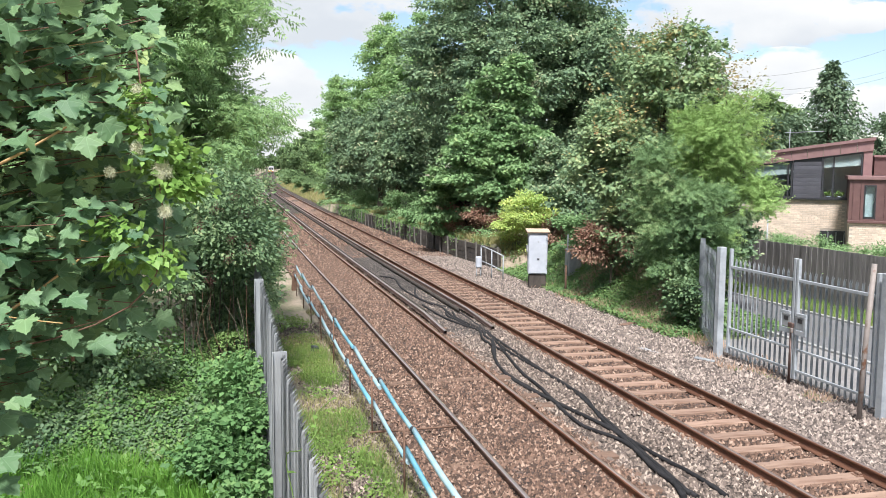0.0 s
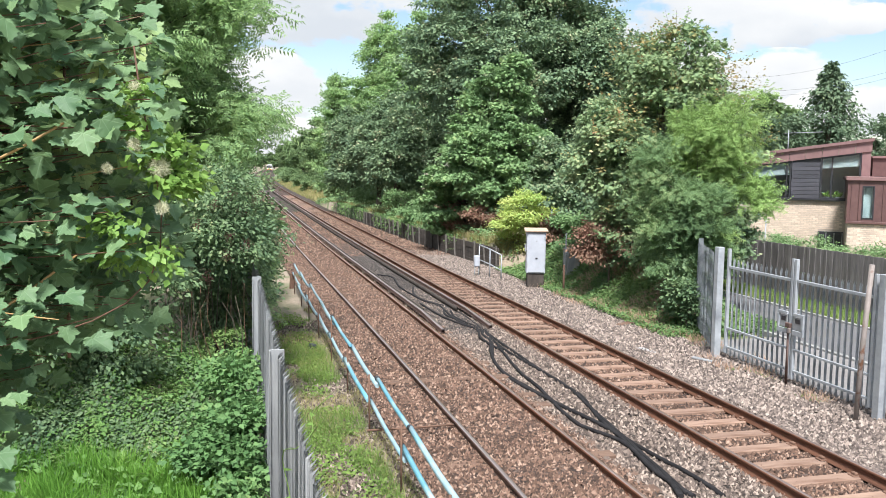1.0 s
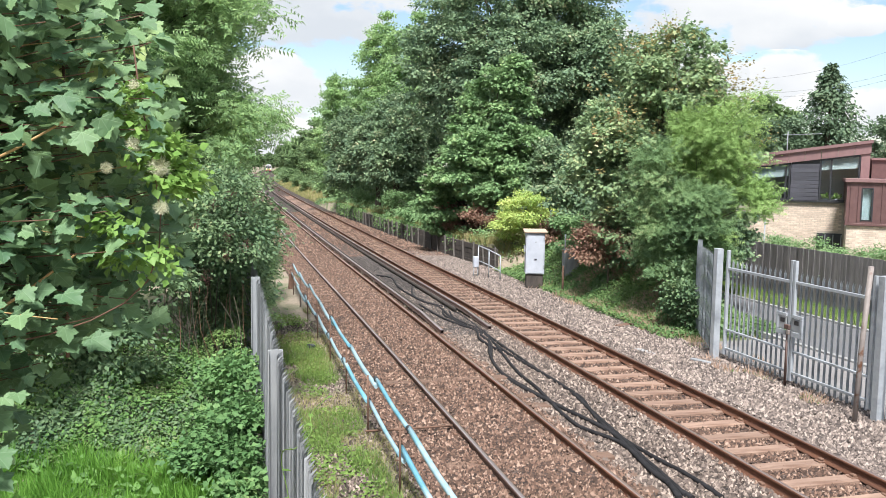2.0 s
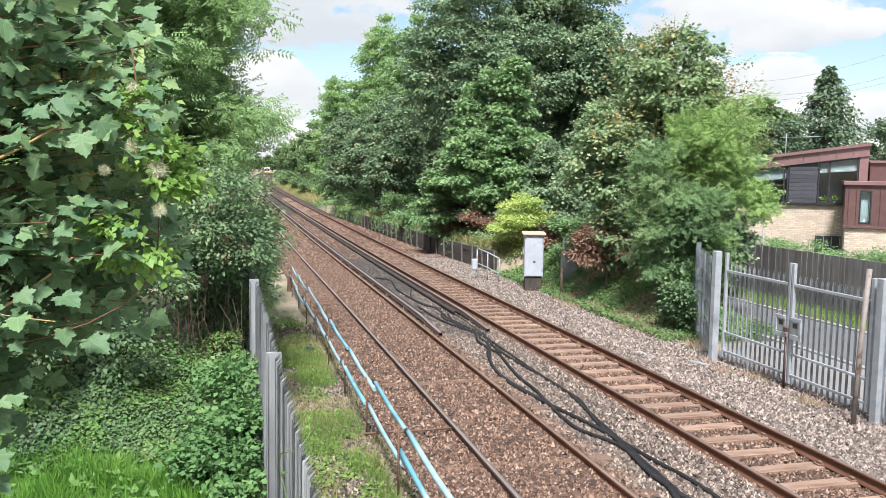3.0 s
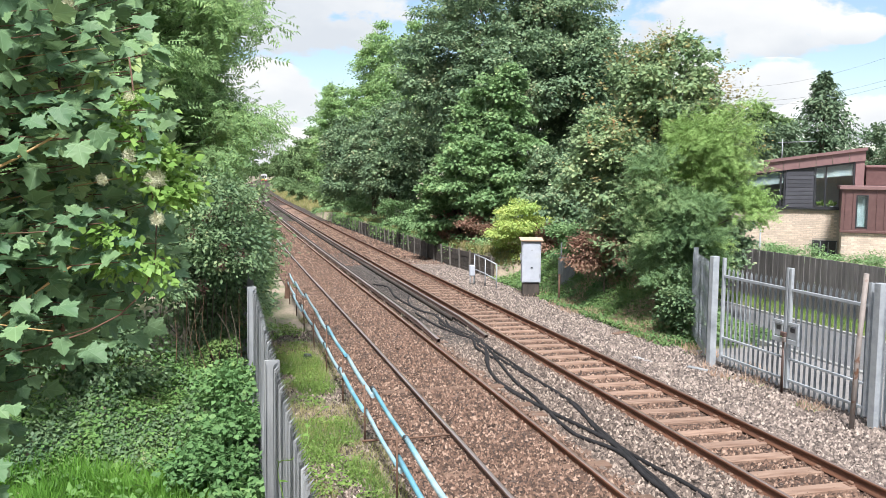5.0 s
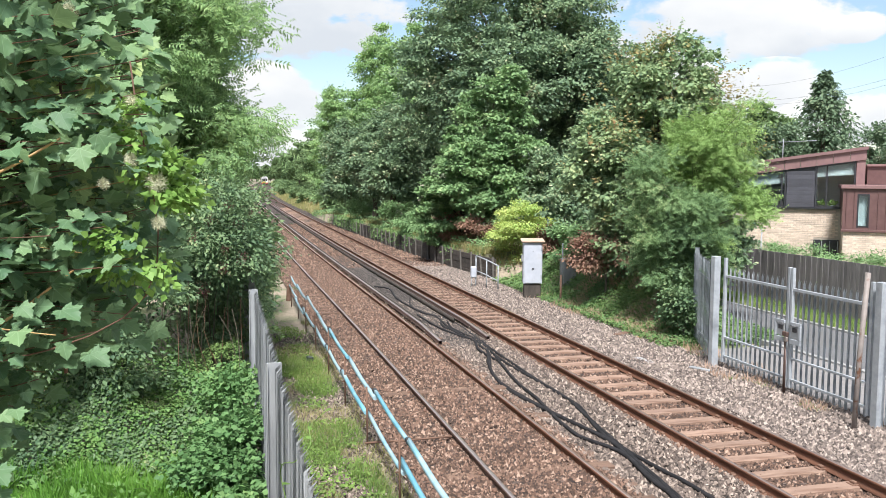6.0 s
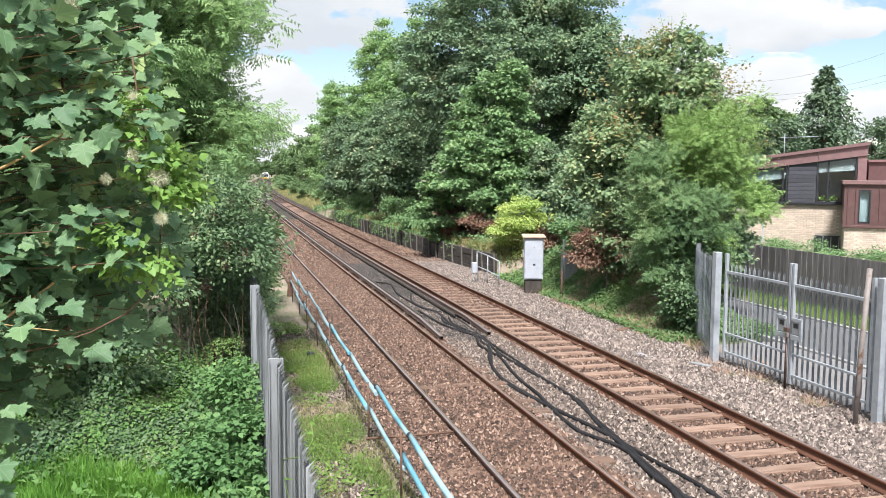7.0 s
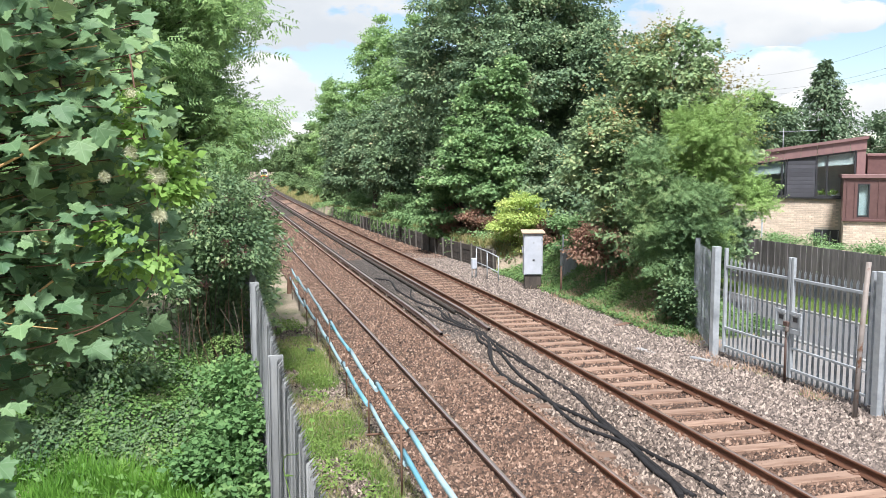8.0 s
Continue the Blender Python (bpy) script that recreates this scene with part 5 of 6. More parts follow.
    part("aerial_boom", tube([(-1.4, 3.5, 5.85), (0.2, 3.5, 5.9)], 0.015, 6), M_GALV, a)
    for i in range(6):
        part("aerial_rod", tube([(-1.35 + i * 0.1, 3.4, 5.6 + 0.05 * i), (-1.35 + i * 0.1, 3.6, 5.6 + 0.05 * i)], 0.012, 5), M_GALV, a)
    return h, zs


HOUSE, HOUSE_ZS = house()


# ---------------- trees and shrubs on the far side ----------------
def place(bearing, dist):
    return dist * math.sin(radians(bearing)), dist * math.cos(radians(bearing))


def gz(x, y):
    return float(ground_z(x, y))


def planted(bearing, dist, clear=1.3):
    x, y = place(bearing, dist)
    if 34 < y < 76:
        x = max(x, wall_edge(y) + clear)
    return (x, y, gz(x, y) - 0.05)


R1 = np.random.default_rng(21)
# the great dark sycamore
tree(planted(19.0, 52), "tall broad dark green sycamore tree", [(0, 0, 9.5, 5.2, 5.0, 4.8), (-4.6, -0.5, 8.0, 2.6, 3.0, 3.4), (4.4, 0, 8.6, 3.0, 3.0, 3.6), (-2.4, -1.5, 12.4, 3.0, 3.0, 2.8), (2.2, -1.0, 12.8, 3.4, 3.0, 3.0), (5.6, 0.5, 6.0, 2.0, 2.4, 2.6), (-1.0, -3.6, 7.6, 3.0, 2.2, 2.6), (2.4, -3.6, 8.8, 2.4, 2.2, 2.4), (0, 0, 4.5, 4.2, 4.2, 3.0)], L_SYC, 1, 6200, 16, 0.22, 0.18, BROAD, trunk=(9, 0.38), leaders=160, leader=0.9)
tree(planted(25.5, 50), "dark green tree behind the shrubs", [(0, 0, 6.5, 3.0, 3.0, 4.5), (-1.8, 0, 8.5, 2.0, 2.0, 2.2), (1.5, -1, 5.5, 2.0, 2.0, 2.5), (0, 0, 3, 3, 3, 2.5)], L_SYC, 2, 1700, 15, 0.28, 0.19, BROAD, trunk=(7, 0.25))
# lighter sycamores in front
tree(planted(17.9, 42.5), "young bright green sycamore tree", [(0, 0, 3.6, 2.2, 2.0, 2.6), (0.3, 0, 6.0, 1.5, 1.5, 2.0), (0.5, 0, 7.6, 0.85, 0.85, 1.2), (1.5, -0.4, 3.2, 1.4, 1.4, 2.0), (-1.2, -0.3, 2.6, 1.3, 1.3, 1.6), (0.4, -0.8, 1.6, 1.8, 1.4, 1.5)], L_SYC_LIGHT, 3, 2300, 15, 0.15, 0.15, STAR, trunk=(6, 0.15), leaders=70, leader=0.7)
tree(planted(14.2, 43.0), "young pointed green sycamore tree", [(0, 0, 3.0, 1.3, 1.4, 2.4), (0.1, 0, 5.2, 0.9, 0.9, 1.6), (0.3, 0, 6.6, 0.45, 0.45, 0.9), (-0.9, 0, 2.0, 1.0, 1.0, 1.5), (-1.6, 0, 1.6, 0.7, 0.8, 1.6)], L_SYC_LIGHT, 4, 1200, 15, 0.15, 0.15, STAR, trunk=(5, 0.12), leaders=50, leader=0.7)
# the mixed trees beside the gate
tree(planted(28.6, 29.5), "shrubby field maple with yellowing leaves", [(0, 0, 4.0, 2.3, 2.0, 2.8), (0.4, 0, 6.6, 1.6, 1.4, 1.4), (-1.6, 0, 3.6, 1.4, 1.4, 1.6), (1.7, 0, 5.2, 1.4, 1.3, 1.5), (-0.2, -0.6, 1.6, 2.0, 1.4, 1.5), (1.8, -0.5, 2.8, 1.4, 1.2, 1.6), (0.6, 0, 7.7, 0.7, 0.7, 0.6), (-0.9, 0, 7.0, 0.7, 0.7, 0.8)], L_MIX, 5, 3500, 14, 0.16, 0.12, STAR, trunk=(5.5, 0.15), inner=0.4, leaders=130, leader=0.9, turned=([(1.9, 0, 5.4, 1.5, 1.3, 1.5), (2.3, -0.2, 4.4, 1.2, 1.0, 1.5), (0.6, -0.2, 6.8, 1.5, 1.2, 1.2), (-0.9, -0.4, 6.2, 1.2, 1.0, 1.6), (-1.5, -0.6, 3.6, 1.4, 1.0, 1.6)], L_TURNED, 170, "orange-brown turning leaves"))
tree(planted(31.2, 26.6), "light green ash sapling with yellowish tips", [(0.2, 0, 2.9, 1.2, 1.0, 1.5), (1.0, -0.3, 4.4, 0.9, 0.9, 1.1), (0.1, 0, 4.0, 0.9, 0.9, 1.2), (1.2, -0.6, 3.2, 0.8, 0.8, 0.9), (1.2, -0.3, 5.3, 0.45, 0.45, 0.8), (-0.3, -0.3, 1.2, 1.0, 0.9, 1.0), (1.1, -0.9, 2.3, 0.6, 0.6, 0.6)], L_LIME, 6, 560, 10, 0.20, 0.26, ASH, trunk=(3.8, 0.09), leaders=40, leader=0.7)
tree(planted(30.2, 25.2), "bluish green elder shrub at the fence", [(0, 0, 2.4, 1.1, 1.0, 1.6), (-0.5, 0, 3.6, 0.8, 0.8, 1.0), (0.5, -0.2, 1.4, 0.8, 0.7, 1.0)], L_ELDER, 7, 700, 11, 0.16, 0.24, ASH, trunk=(2.8, 0.07), category="shrub", name="shrub")
tree(planted(30.9, 23.8), "dark green shrub beside the palisade fence", [(0, 0, 0.8, 0.6, 0.6, 0.8), (0.2, -0.1, 0.6, 0.4, 0.4, 0.7), (-0.1, 0.2, 1.4, 0.55, 0.6, 0.7)], L_BRAMBLE, 8, 200, 12, 0.13, 0.10, BROAD, trunk=(1.2, 0.04), category="shrub", name="shrub")
# understorey that closes the gaps under the trees
for b, d, sc, sd in ((24.6, 36.0, 1.0, 36), (27.2, 34.0, 1.25, 37), (29.6, 33.0, 1.2, 38), (22.6, 41.0, 1.3, 39), (31.4, 31.0, 1.0, 40)):
    tree(planted(b, d), "dark green shrub under the trees", [(0, 0, 1.3 * sc, 1.5 * sc, 1.2, 1.4 * sc), (0.9, 0, 2.2 * sc, 1.0, 0.9, 1.1 * sc), (-0.9, 0, 1.9 * sc, 1.0, 0.9, 1.2 * sc)], L_SYC, sd, 650, 13, 0.16, 0.12, STAR, trunk=(1.8, 0.05), category="shrub", name="shrub", group="understorey shrubs", leaders=20, leader=0.5)
# low shrubs
tree(planted(20.4, 37.5), "bright yellow-green rounded bush", [(0, 0, 1.45, 1.45, 1.1, 1.05), (-0.6, -0.2, 1.0, 1.1, 0.8, 0.9), (1.0, 0, 1.1, 1.15, 0.8, 0.9)], L_YELLOW, 9, 1100, 16, 0.13, 0.10, LEAF, trunk=(0.9, 0.04), category="shrub", name="shrub")
for b, d, sc, sd in ((13.6, 44.5, 1.0, 31), (15.2, 43.5, 1.1, 32), (17.4, 41.2, 1.0, 33), (22.6, 36.5, 0.8, 35)):
    tree(planted(b, d), "low russet-leaved bramble bush", [(0, 0, 0.7 * sc, 1.0 * sc, 0.9, 0.75 * sc), (0.6, 0, 0.5, 0.8, 0.8, 0.6), (-0.6, 0, 0.5, 0.8, 0.7, 0.6)], L_RED, sd, 220, 14, 0.18, 0.12, LEAF, trunk=(0.8, 0.03), category="shrub", name="shrub", group="russet bushes")
tree(planted(25.6, 28.5), "russet-leaved shrub on top of the bank", [(0, 0, 1.7, 0.9, 0.7, 0.7), (0.7, 0, 1.35, 0.8, 0.6, 0.55), (-0.6, 0, 1.4, 0.6, 0.6, 0.5)], L_RED, 34, 300, 12, 0.16, 0.10, LEAF, trunk=(1.6, 0.04), category="shrub", name="shrub", group="russet bushes", leaders=40, leader=0.6)
for b, d, sc, sd in ((11.6, 50, 1.0, 41), (10.2, 56, 1.2, 42), (12.6, 47, 0.8, 43), (8.6, 66, 1.4, 44), (24.2, 33.0, 1.0, 45)):
    tree(planted(b, d), "low leafy green bush on the bank", [(0, 0, 0.7 * sc, 1.2 * sc, 1.2, 0.8 * sc), (0.8, 0, 0.5, 0.8, 0.8, 0.7), (-0.8, 0, 0.6, 0.8, 0.8, 0.7)], L_SYC_LIGHT, sd, 240, 14, 0.2, 0.14, LEAF, trunk=(0.9, 0.03), category="shrub", name="shrub", group="bank bushes")
tree(planted(22.4, 46), "dark green shrubs behind the cabinet", [(0, 0, 1.4, 1.8, 1.5, 1.5), (1.4, 0, 1.8, 1.4, 1.3, 1.6), (-1.2, 0, 1.2, 1.3, 1.2, 1.2), (0.4, 0, 2.8, 1.2, 1.2, 1.0)], L_SYC, 46, 620, 14, 0.24, 0.14, BROAD, trunk=(1.8, 0.06), category="shrub", name="shrub")
# ashes and the corridor of trees going away on the right
for b, d, w, h, m, sd in ((10.3, 78, 7.5, 15.5, L_ASH, 51), (12.6, 66, 6.0, 14.0, L_ASH, 52), (7.6, 92, 7.0, 12.5, L_ASH, 53), (15.0, 62, 6.0, 10.0, L_SYC, 54), (9.0, 64, 4.5, 7.5, L_SYC, 55), (10.8, 58, 4.0, 7.0, L_SYC, 56), (7.4, 74, 4.5, 7.5, L_SYC, 57)):
    lb = random_lobes(np.random.default_rng(sd), w, h, 8, 0.6)
    tree(planted(b, d), "leafy green ash tree beside the railway" if m is L_ASH else "dark green tree beside the railway", lb, m, sd, 2500, 13, 0.26, 0.19, BROAD, trunk=(h * 0.7, 0.2), group="railway trees", leaders=80, leader=1.0)
FAR_A = tree((17.2, 112, 0.2), "green tree lining the railway far off", random_lobes(np.random.default_rng(61), 8, 12, 8, 0.3), L_FAR, 61, 800, 9, 0.40, 0.40, BROAD, trunk=(8, 0.2), group="distant railway trees")
FAR_B = tree((18.5, 128, 0.2), "green tree lining the railway far off", random_lobes(np.random.default_rng(62), 9, 11, 8, 0.2), L_FAR, 62, 800, 9, 0.40, 0.40, BROAD, trunk=(8, 0.2), group="distant railway trees")
for i in range(30):
    y = 145 + i * 14.5
    x = 16.5 + bend(y) + R1.uniform(-1.5, 2.5) + (0 if i % 2 else 4)
    s = R1.uniform(0.85, 1.2)
    o = copy_thing((FAR_A, FAR_B)[i % 2], pose(x, y, 0.2, 0, 0, R1.uniform(0, 360)))
    o.scale = (s, s, s * R1.uniform(0.9, 1.15))
for i in range(38):
    y = 34 + i * 13.5
    x = (-3.2 if y < 110 else -1.0) + bend_left(y) + R1.uniform(-2.0, 0.5) - (0 if i % 2 else 2.5)
    s = R1.uniform(0.8, 1.15)
    o = copy_thing((FAR_A, FAR_B)[i % 2], pose(x, y, 0.0, 0, 0, R1.uniform(0, 360)))
    o.scale = (s, s, s)
# woods behind, to close the view
for i in range(26):
    b = 22 + i * 1.6
    d = R1.uniform(85, 120)
    x, y = place(b, d)
    if b > 37:
        continue
    o = copy_thing((FAR_A, FAR_B)[i % 2], pose(x, y, 0.0, 0, 0, R1.uniform(0, 360)))


for i in range(14):
    o = copy_thing((FAR_A, FAR_B)[i % 2], pose(4 + i * 3.6, 640 + R1.uniform(-12, 25), 0.0, 0, 0, R1.uniform(0, 360)))
    o.scale = (1.2, 1.2, R1.uniform(0.8, 1.1))
BUSH = tree((13.0, 82, 0.1), "low leafy bush beside the distant track", [(0, 0, 1.0, 1.6, 1.8, 1.3), (0.8, 1.0, 0.9, 1.2, 1.2, 1.1), (-0.6, -1.2, 0.7, 1.0, 1.0, 0.9)], L_FAR, 63, 260, 10, 0.26, 0.26, BROAD, trunk=(1.0, 0.04), category="shrub", name="shrub", group="trackside bushes")
for i in range(24):
    y = 76 + i * 7.5
    o = copy_thing(BUSH, pose(12.6 + bend(y) + R1.uniform(-0.6, 1.6), y, 0.0, 0, 0, R1.uniform(0, 360)))
    s = R1.uniform(0.7, 1.3)
    o.scale = (s, s, s)


# conifer and trees behind the house
def conifer(at, height, seed):
    rng = np.random.default_rng(seed)
    t = thing("conifer", at, "tall dark green conifer behind the house", "tree")
    part("trunk", tube([(0, 0, -0.3), (0, 0, height * 0.5), (0.1, 0, height * 0.97)], [0.3, 0.18, 0.03], 8), M_BARK, t)
    P = []
    for i in range(560):
        z = height * (0.12 + 0.86 * rng.random() ** 0.9)
        r = min(2.8, 0.42 * (height - z)) * rng.uniform(0.2, 1.2) + 0.03
        a = rng.uniform(0, 2 * math.pi)
        P.append((r * math.cos(a), r * math.sin(a), z - 0.15 * r))
    P = np.array(P)
    rep = np.repeat(np.arange(len(P)), 26)
    pos = P[rep] + rng.normal(size=(len(rep), 3)) * (0.42, 0.42, 0.28) * np.clip((height - P[rep][:, 2:3]) / 4, 0.15, 1)
    out = P[rep] * (1, 1, 0)
    axis = out / (np.linalg.norm(out, axis=1, keepdims=True) + 0.1) + rng.normal(size=pos.shape) * 0.35 + (0, 0, -0.5)
    V, F = spread_leaves(pos, axis, rng.normal(size=pos.shape) * 0.4 + (0, 0, 1), rng.uniform(0.2, 0.42, len(pos)), LEAF)
    part_np("crown", V, F, L_CONIFER, t)


conifer((*place(38.6, 80), -0.3), 13.9, 71)
for b, d, w, h, sd in ((36.5, 72, 4.5, 9.0, 72), (41.3, 74, 5.0, 8.3, 73), (34.6, 70, 5, 8.0, 74), (43.5, 70, 5, 8.0, 75), (38.3, 84, 6, 8.5, 76)):
    tree((*place(b, d), -0.3), "dark tree behind the house", random_lobes(np.random.default_rng(sd), w, h, 7, 0.3), L_CONIFER, sd, 520, 12, 0.35, 0.26, LEAF, trunk=(h * 0.7, 0.16), group="trees behind the house")
for i in range(14):
    y = 14 + i * 1.5
    tree((20.5 + R1.uniform(-0.2, 0.3), y, -0.25), "feathery green hedge shrub behind the timber fence", [(0, 0, 1.0, 0.7, 0.9, 0.95), (0.1, 0.4, 1.45, 0.5, 0.7, 0.55)], L_SYC_LIGHT, 80 + i, 200, 14, 0.18, 0.085, LEAF, trunk=(0.9, 0.03), category="shrub", name="hedge_shrub", group="hedge")

# overhead wires in the distance
for i, (z0, z1) in enumerate(((13.2, 15.4), (12.0, 13.4), (11.6, 12.9))):
    a, b = place(33, 90), place(46, 72)
    pts = [Vector((a[0], a[1], z0)).lerp(Vector((b[0], b[1], z1)), t) - Vector((0, 0, 1.2 * (1 - (2 * t - 1) ** 2))) for t in np.linspace(0, 1, 12)]
    o = part("overhead_wire", tube(pts, 0.008, 5), M_CABLE)
    tagged(o, "thin dark overhead wire against the sky", "wire", "overhead wires")


# ---------------- near side: trees, hedge, maple ----------------
tree((-3.9, 19.0, 0.0), "tall ash tree with feathery green leaves", [(0, 0, 6.0, 3.0, 3.0, 2.8), (2.2, 1.0, 6.2, 1.8, 2.0, 2.0), (2.9, 0.8, 8.2, 1.5, 1.6, 1.6), (0.5, -1.0, 8.6, 2.6, 2.2, 2.0), (-2.4, 0, 7.0, 2.4, 2.4, 2.8), (3.1, 1.0, 4.6, 1.0, 1.3, 1.1), (1.2, -1.8, 5.0, 1.8, 1.4, 1.6), (3.7, 0.0, 5.0, 0.9, 1.1, 0.8), (3.5, 0.3, 7.5, 0.8, 1.0, 0.9), (4.4, 0.1, 7.4, 0.25, 0.25, 0.12)], L_ASH, 101, 2900, 11, 0.26, 0.32, ASH, trunk=(6.5, 0.2), leaders=60, leader=0.9, pad=1.1, shell=(0.35, 1.05))
tree((-2.55, 24.5, 0.2), "green tree overhanging the fence", [(0, 0, 4.2, 2.0, 2.2, 2.6), (1.6, -0.6, 3.6, 1.2, 1.3, 1.5), (1.7, 0, 5.4, 1.0, 1.2, 1.2), (2.0, 0, 7.2, 0.7, 0.8, 0.5)], L_ASH, 103, 800, 11, 0.26, 0.28, ASH, trunk=(4.5, 0.12), pad=1.1, shell=(0.35, 1.05))


def hedge(at, label, lobes, material, seed, n, leaf, per=15, spread=0.16, shape=LEAF):
    return tree(at, label, lobes, material, seed, n, per, spread, leaf, shape, trunk=(0.6, 0.03), category="shrub", name="shrub", inner=0.3)


hedge((-0.2, 16.5, -0.1), "dense bramble hedge with dark glossy leaves", [(0, 1.2, 1.4, 0.75, 1.3, 1.5), (-0.4, -0.6, 2.75, 0.9, 1.8, 0.65), (0.25, 1.6, 2.0, 0.6, 1.4, 1.1), (-1.2, 0.6, 1.6, 1.0, 1.0, 1.6), (0.5, 2.6, 1.8, 0.5, 1.2, 1.0), (0.3, -1.2, 3.1, 0.5, 0.8, 0.5), (-0.1, -0.6, 3.6, 0.75, 1.2, 0.65), (0.45, 0.3, 3.3, 0.6, 1.2, 0.8)], L_BRAMBLE, 111, 2000, 0.085)
hedge((-1.6, 14.4, -0.1), "dense bramble hedge with dark glossy leaves", [(-0.4, 0, 1.2, 0.9, 0.9, 1.4), (0.1, 0.6, 2.5, 0.8, 0.7, 0.7), (-1.0, 0.1, 1.5, 1.2, 0.8, 1.4)], L_BRAMBLE, 112, 800, 0.09)
hedge((-4.4, 14.2, -0.1), "dense green hedge of mixed shrubs", [(0, 0, 1.2, 1.8, 1.0, 1.5), (1.0, 0, 1.9, 1.2, 0.9, 1.2), (-1.4, 0, 2.0, 1.4, 1.0, 1.6)], L_BRAMBLE, 113, 800, 0.09)
hedge((0.85, 21.5, -0.1), "leafy elder branches hanging beside the track", [(-0.55, 0, 1.0, 0.4, 2.0, 1.2), (-0.25, 0.8, 1.9, 0.4, 1.4, 0.7), (0.4, 2.0, 2.0, 0.3, 0.7, 0.25), (-0.3, 1.5, 2.5, 0.5, 1.4, 0.7), (-0.8, 3.0, 3.0, 0.45, 1.2, 0.7)], L_ASH, 114, 700, 0.2, 10, 0.18, ASH)
hedge((0.35, 28.0, -0.1), "green shrub beside the railway", [(0, 0, 1.0, 0.8, 3.0, 1.2), (0.1, 1, 2.0, 0.7, 2.5, 1.2), (-0.35, 0, 3.0, 0.6, 2.5, 0.8)], L_BRAMBLE, 115, 700, 0.11)
hedge((-0.6, 36.0, -0.1), "green shrub beside the railway", [(0, 0, 1.3, 1.2, 4.0, 1.6), (0.1, 1, 3.0, 1.2, 3.5, 1.6)], L_BRAMBLE, 116, 600, 0.14)
hedge((0.0, 11.2, -0.15), "clump of nettles and raspberry canes against the fence", [(0, 0.0, 0.3, 0.30, 1.2, 0.4), (0.05, 0.9, 0.6, 0.32, 0.9, 0.5), (-0.3, 1.2, 0.3, 0.4, 0.8, 0.4), (0.08, 1.9, 0.9, 0.3, 0.8, 0.5)], L_NETTLE_DARK, 117, 800, 0.085, 12, 0.13, BROAD)
def bank_height(x, y):
    """Top of the tangled undergrowth that climbs from the clearing to the hedge."""
    t = np.clip((y - 13.0) / 2.2, 0, 1)
    side = 0.75 + 0.35 * np.clip((-0.8 - x) / 2.0, 0, 1)
    h = 1.75 * t ** 0.8 * side
    lump = np.array([noise.noise(Vector((a * 1.5, b * 1.5, 2.0))) * 0.36 + noise.noise(Vector((a * 4.2, b * 4.2, 7.0))) * 0.22 for a, b in zip(x, y)])
    return -0.1 + h + lump * (0.35 + t)


def bramble_bank(name, label, seed, n, leaf, material, keep, shape=LEAF, deep=0.3):
    """Leaves over the bank, kept in drifts where the noise lies in a range."""
    rng = np.random.default_rng(seed)
    x, y = rng.uniform(-5.6, 0.28, n), rng.uniform(12.7, 15.3, n)
    f = np.array([noise.noise(Vector((a * 1.1, b * 1.1, 11.0))) for a, b in zip(x, y)]) + rng.normal(size=n) * 0.10
    ok = (f > keep[0]) & (f < keep[1])
    x, y = x[ok], y[ok]
    h, e = bank_height(x, y), 0.07
    nx, ny = (h - bank_height(x + e, y)) / e, (h - bank_height(x, y + e)) / e
    N = np.stack([nx * 0.5, ny * 0.5, np.ones(len(x))], 1) + rng.normal(size=(len(x), 3)) * 0.45
    pos = np.stack([x, y, h - deep * rng.uniform(0, 1, len(x)) ** 2.2], 1)
    axis = np.stack([nx, ny, np.full(len(x), -0.4)], 1) * 0.5 + rng.normal(size=(len(x), 3)) * (0.7, 0.7, 0.3)
    V, F = spread_leaves(pos, axis, N, leaf * rng.uniform(0.55, 1.35, len(x)), shape)
    tagged(part_np(name, V, F, material), label, "undergrowth", kind="stuff")


bramble_bank("undergrowth", "tangled dark bramble leaves on the slope below the hedge", 118, 44000, 0.066, L_BRAMBLE, (-9, 0.02), BROAD)
bramble_bank("undergrowth", "fresh green nettles and ground elder on the slope", 119, 38000, 0.062, L_NETTLE, (-0.08, 0.22), BROAD)
bramble_bank("undergrowth", "pale green goosegrass straggling over the brambles", 120, 40000, 0.046, L_CLIMBER_PALE, (0.08, 9), LEAF, 0.15)


def cane_tangle():
    """Bare brown canes that hang in the hollow under the hedge."""
    rng = np.random.default_rng(121)
    t = thing("bramble_canes", (-0.3, 15.2, 0.2), "bare brown bramble canes hanging in the hollow hedge", "bramble canes")
    for i in range(24):
        x, y = rng.uniform(-0.75, 0.65), rng.uniform(-0.45, 0.35)
        top = rng.uniform(1.5, 2.5)
        pts = [(x, y, top), (x + rng.normal() * 0.15, y - 0.15, top * 0.6), (x + rng.normal() * 0.3, y - rng.uniform(0, 0.3), -0.1)]
        part("cane", tube(smooth_line(pts, 0.35), rng.uniform(0.003, 0.007), 5), M_BARK if i % 3 else M_TWIG, t)


cane_tangle()


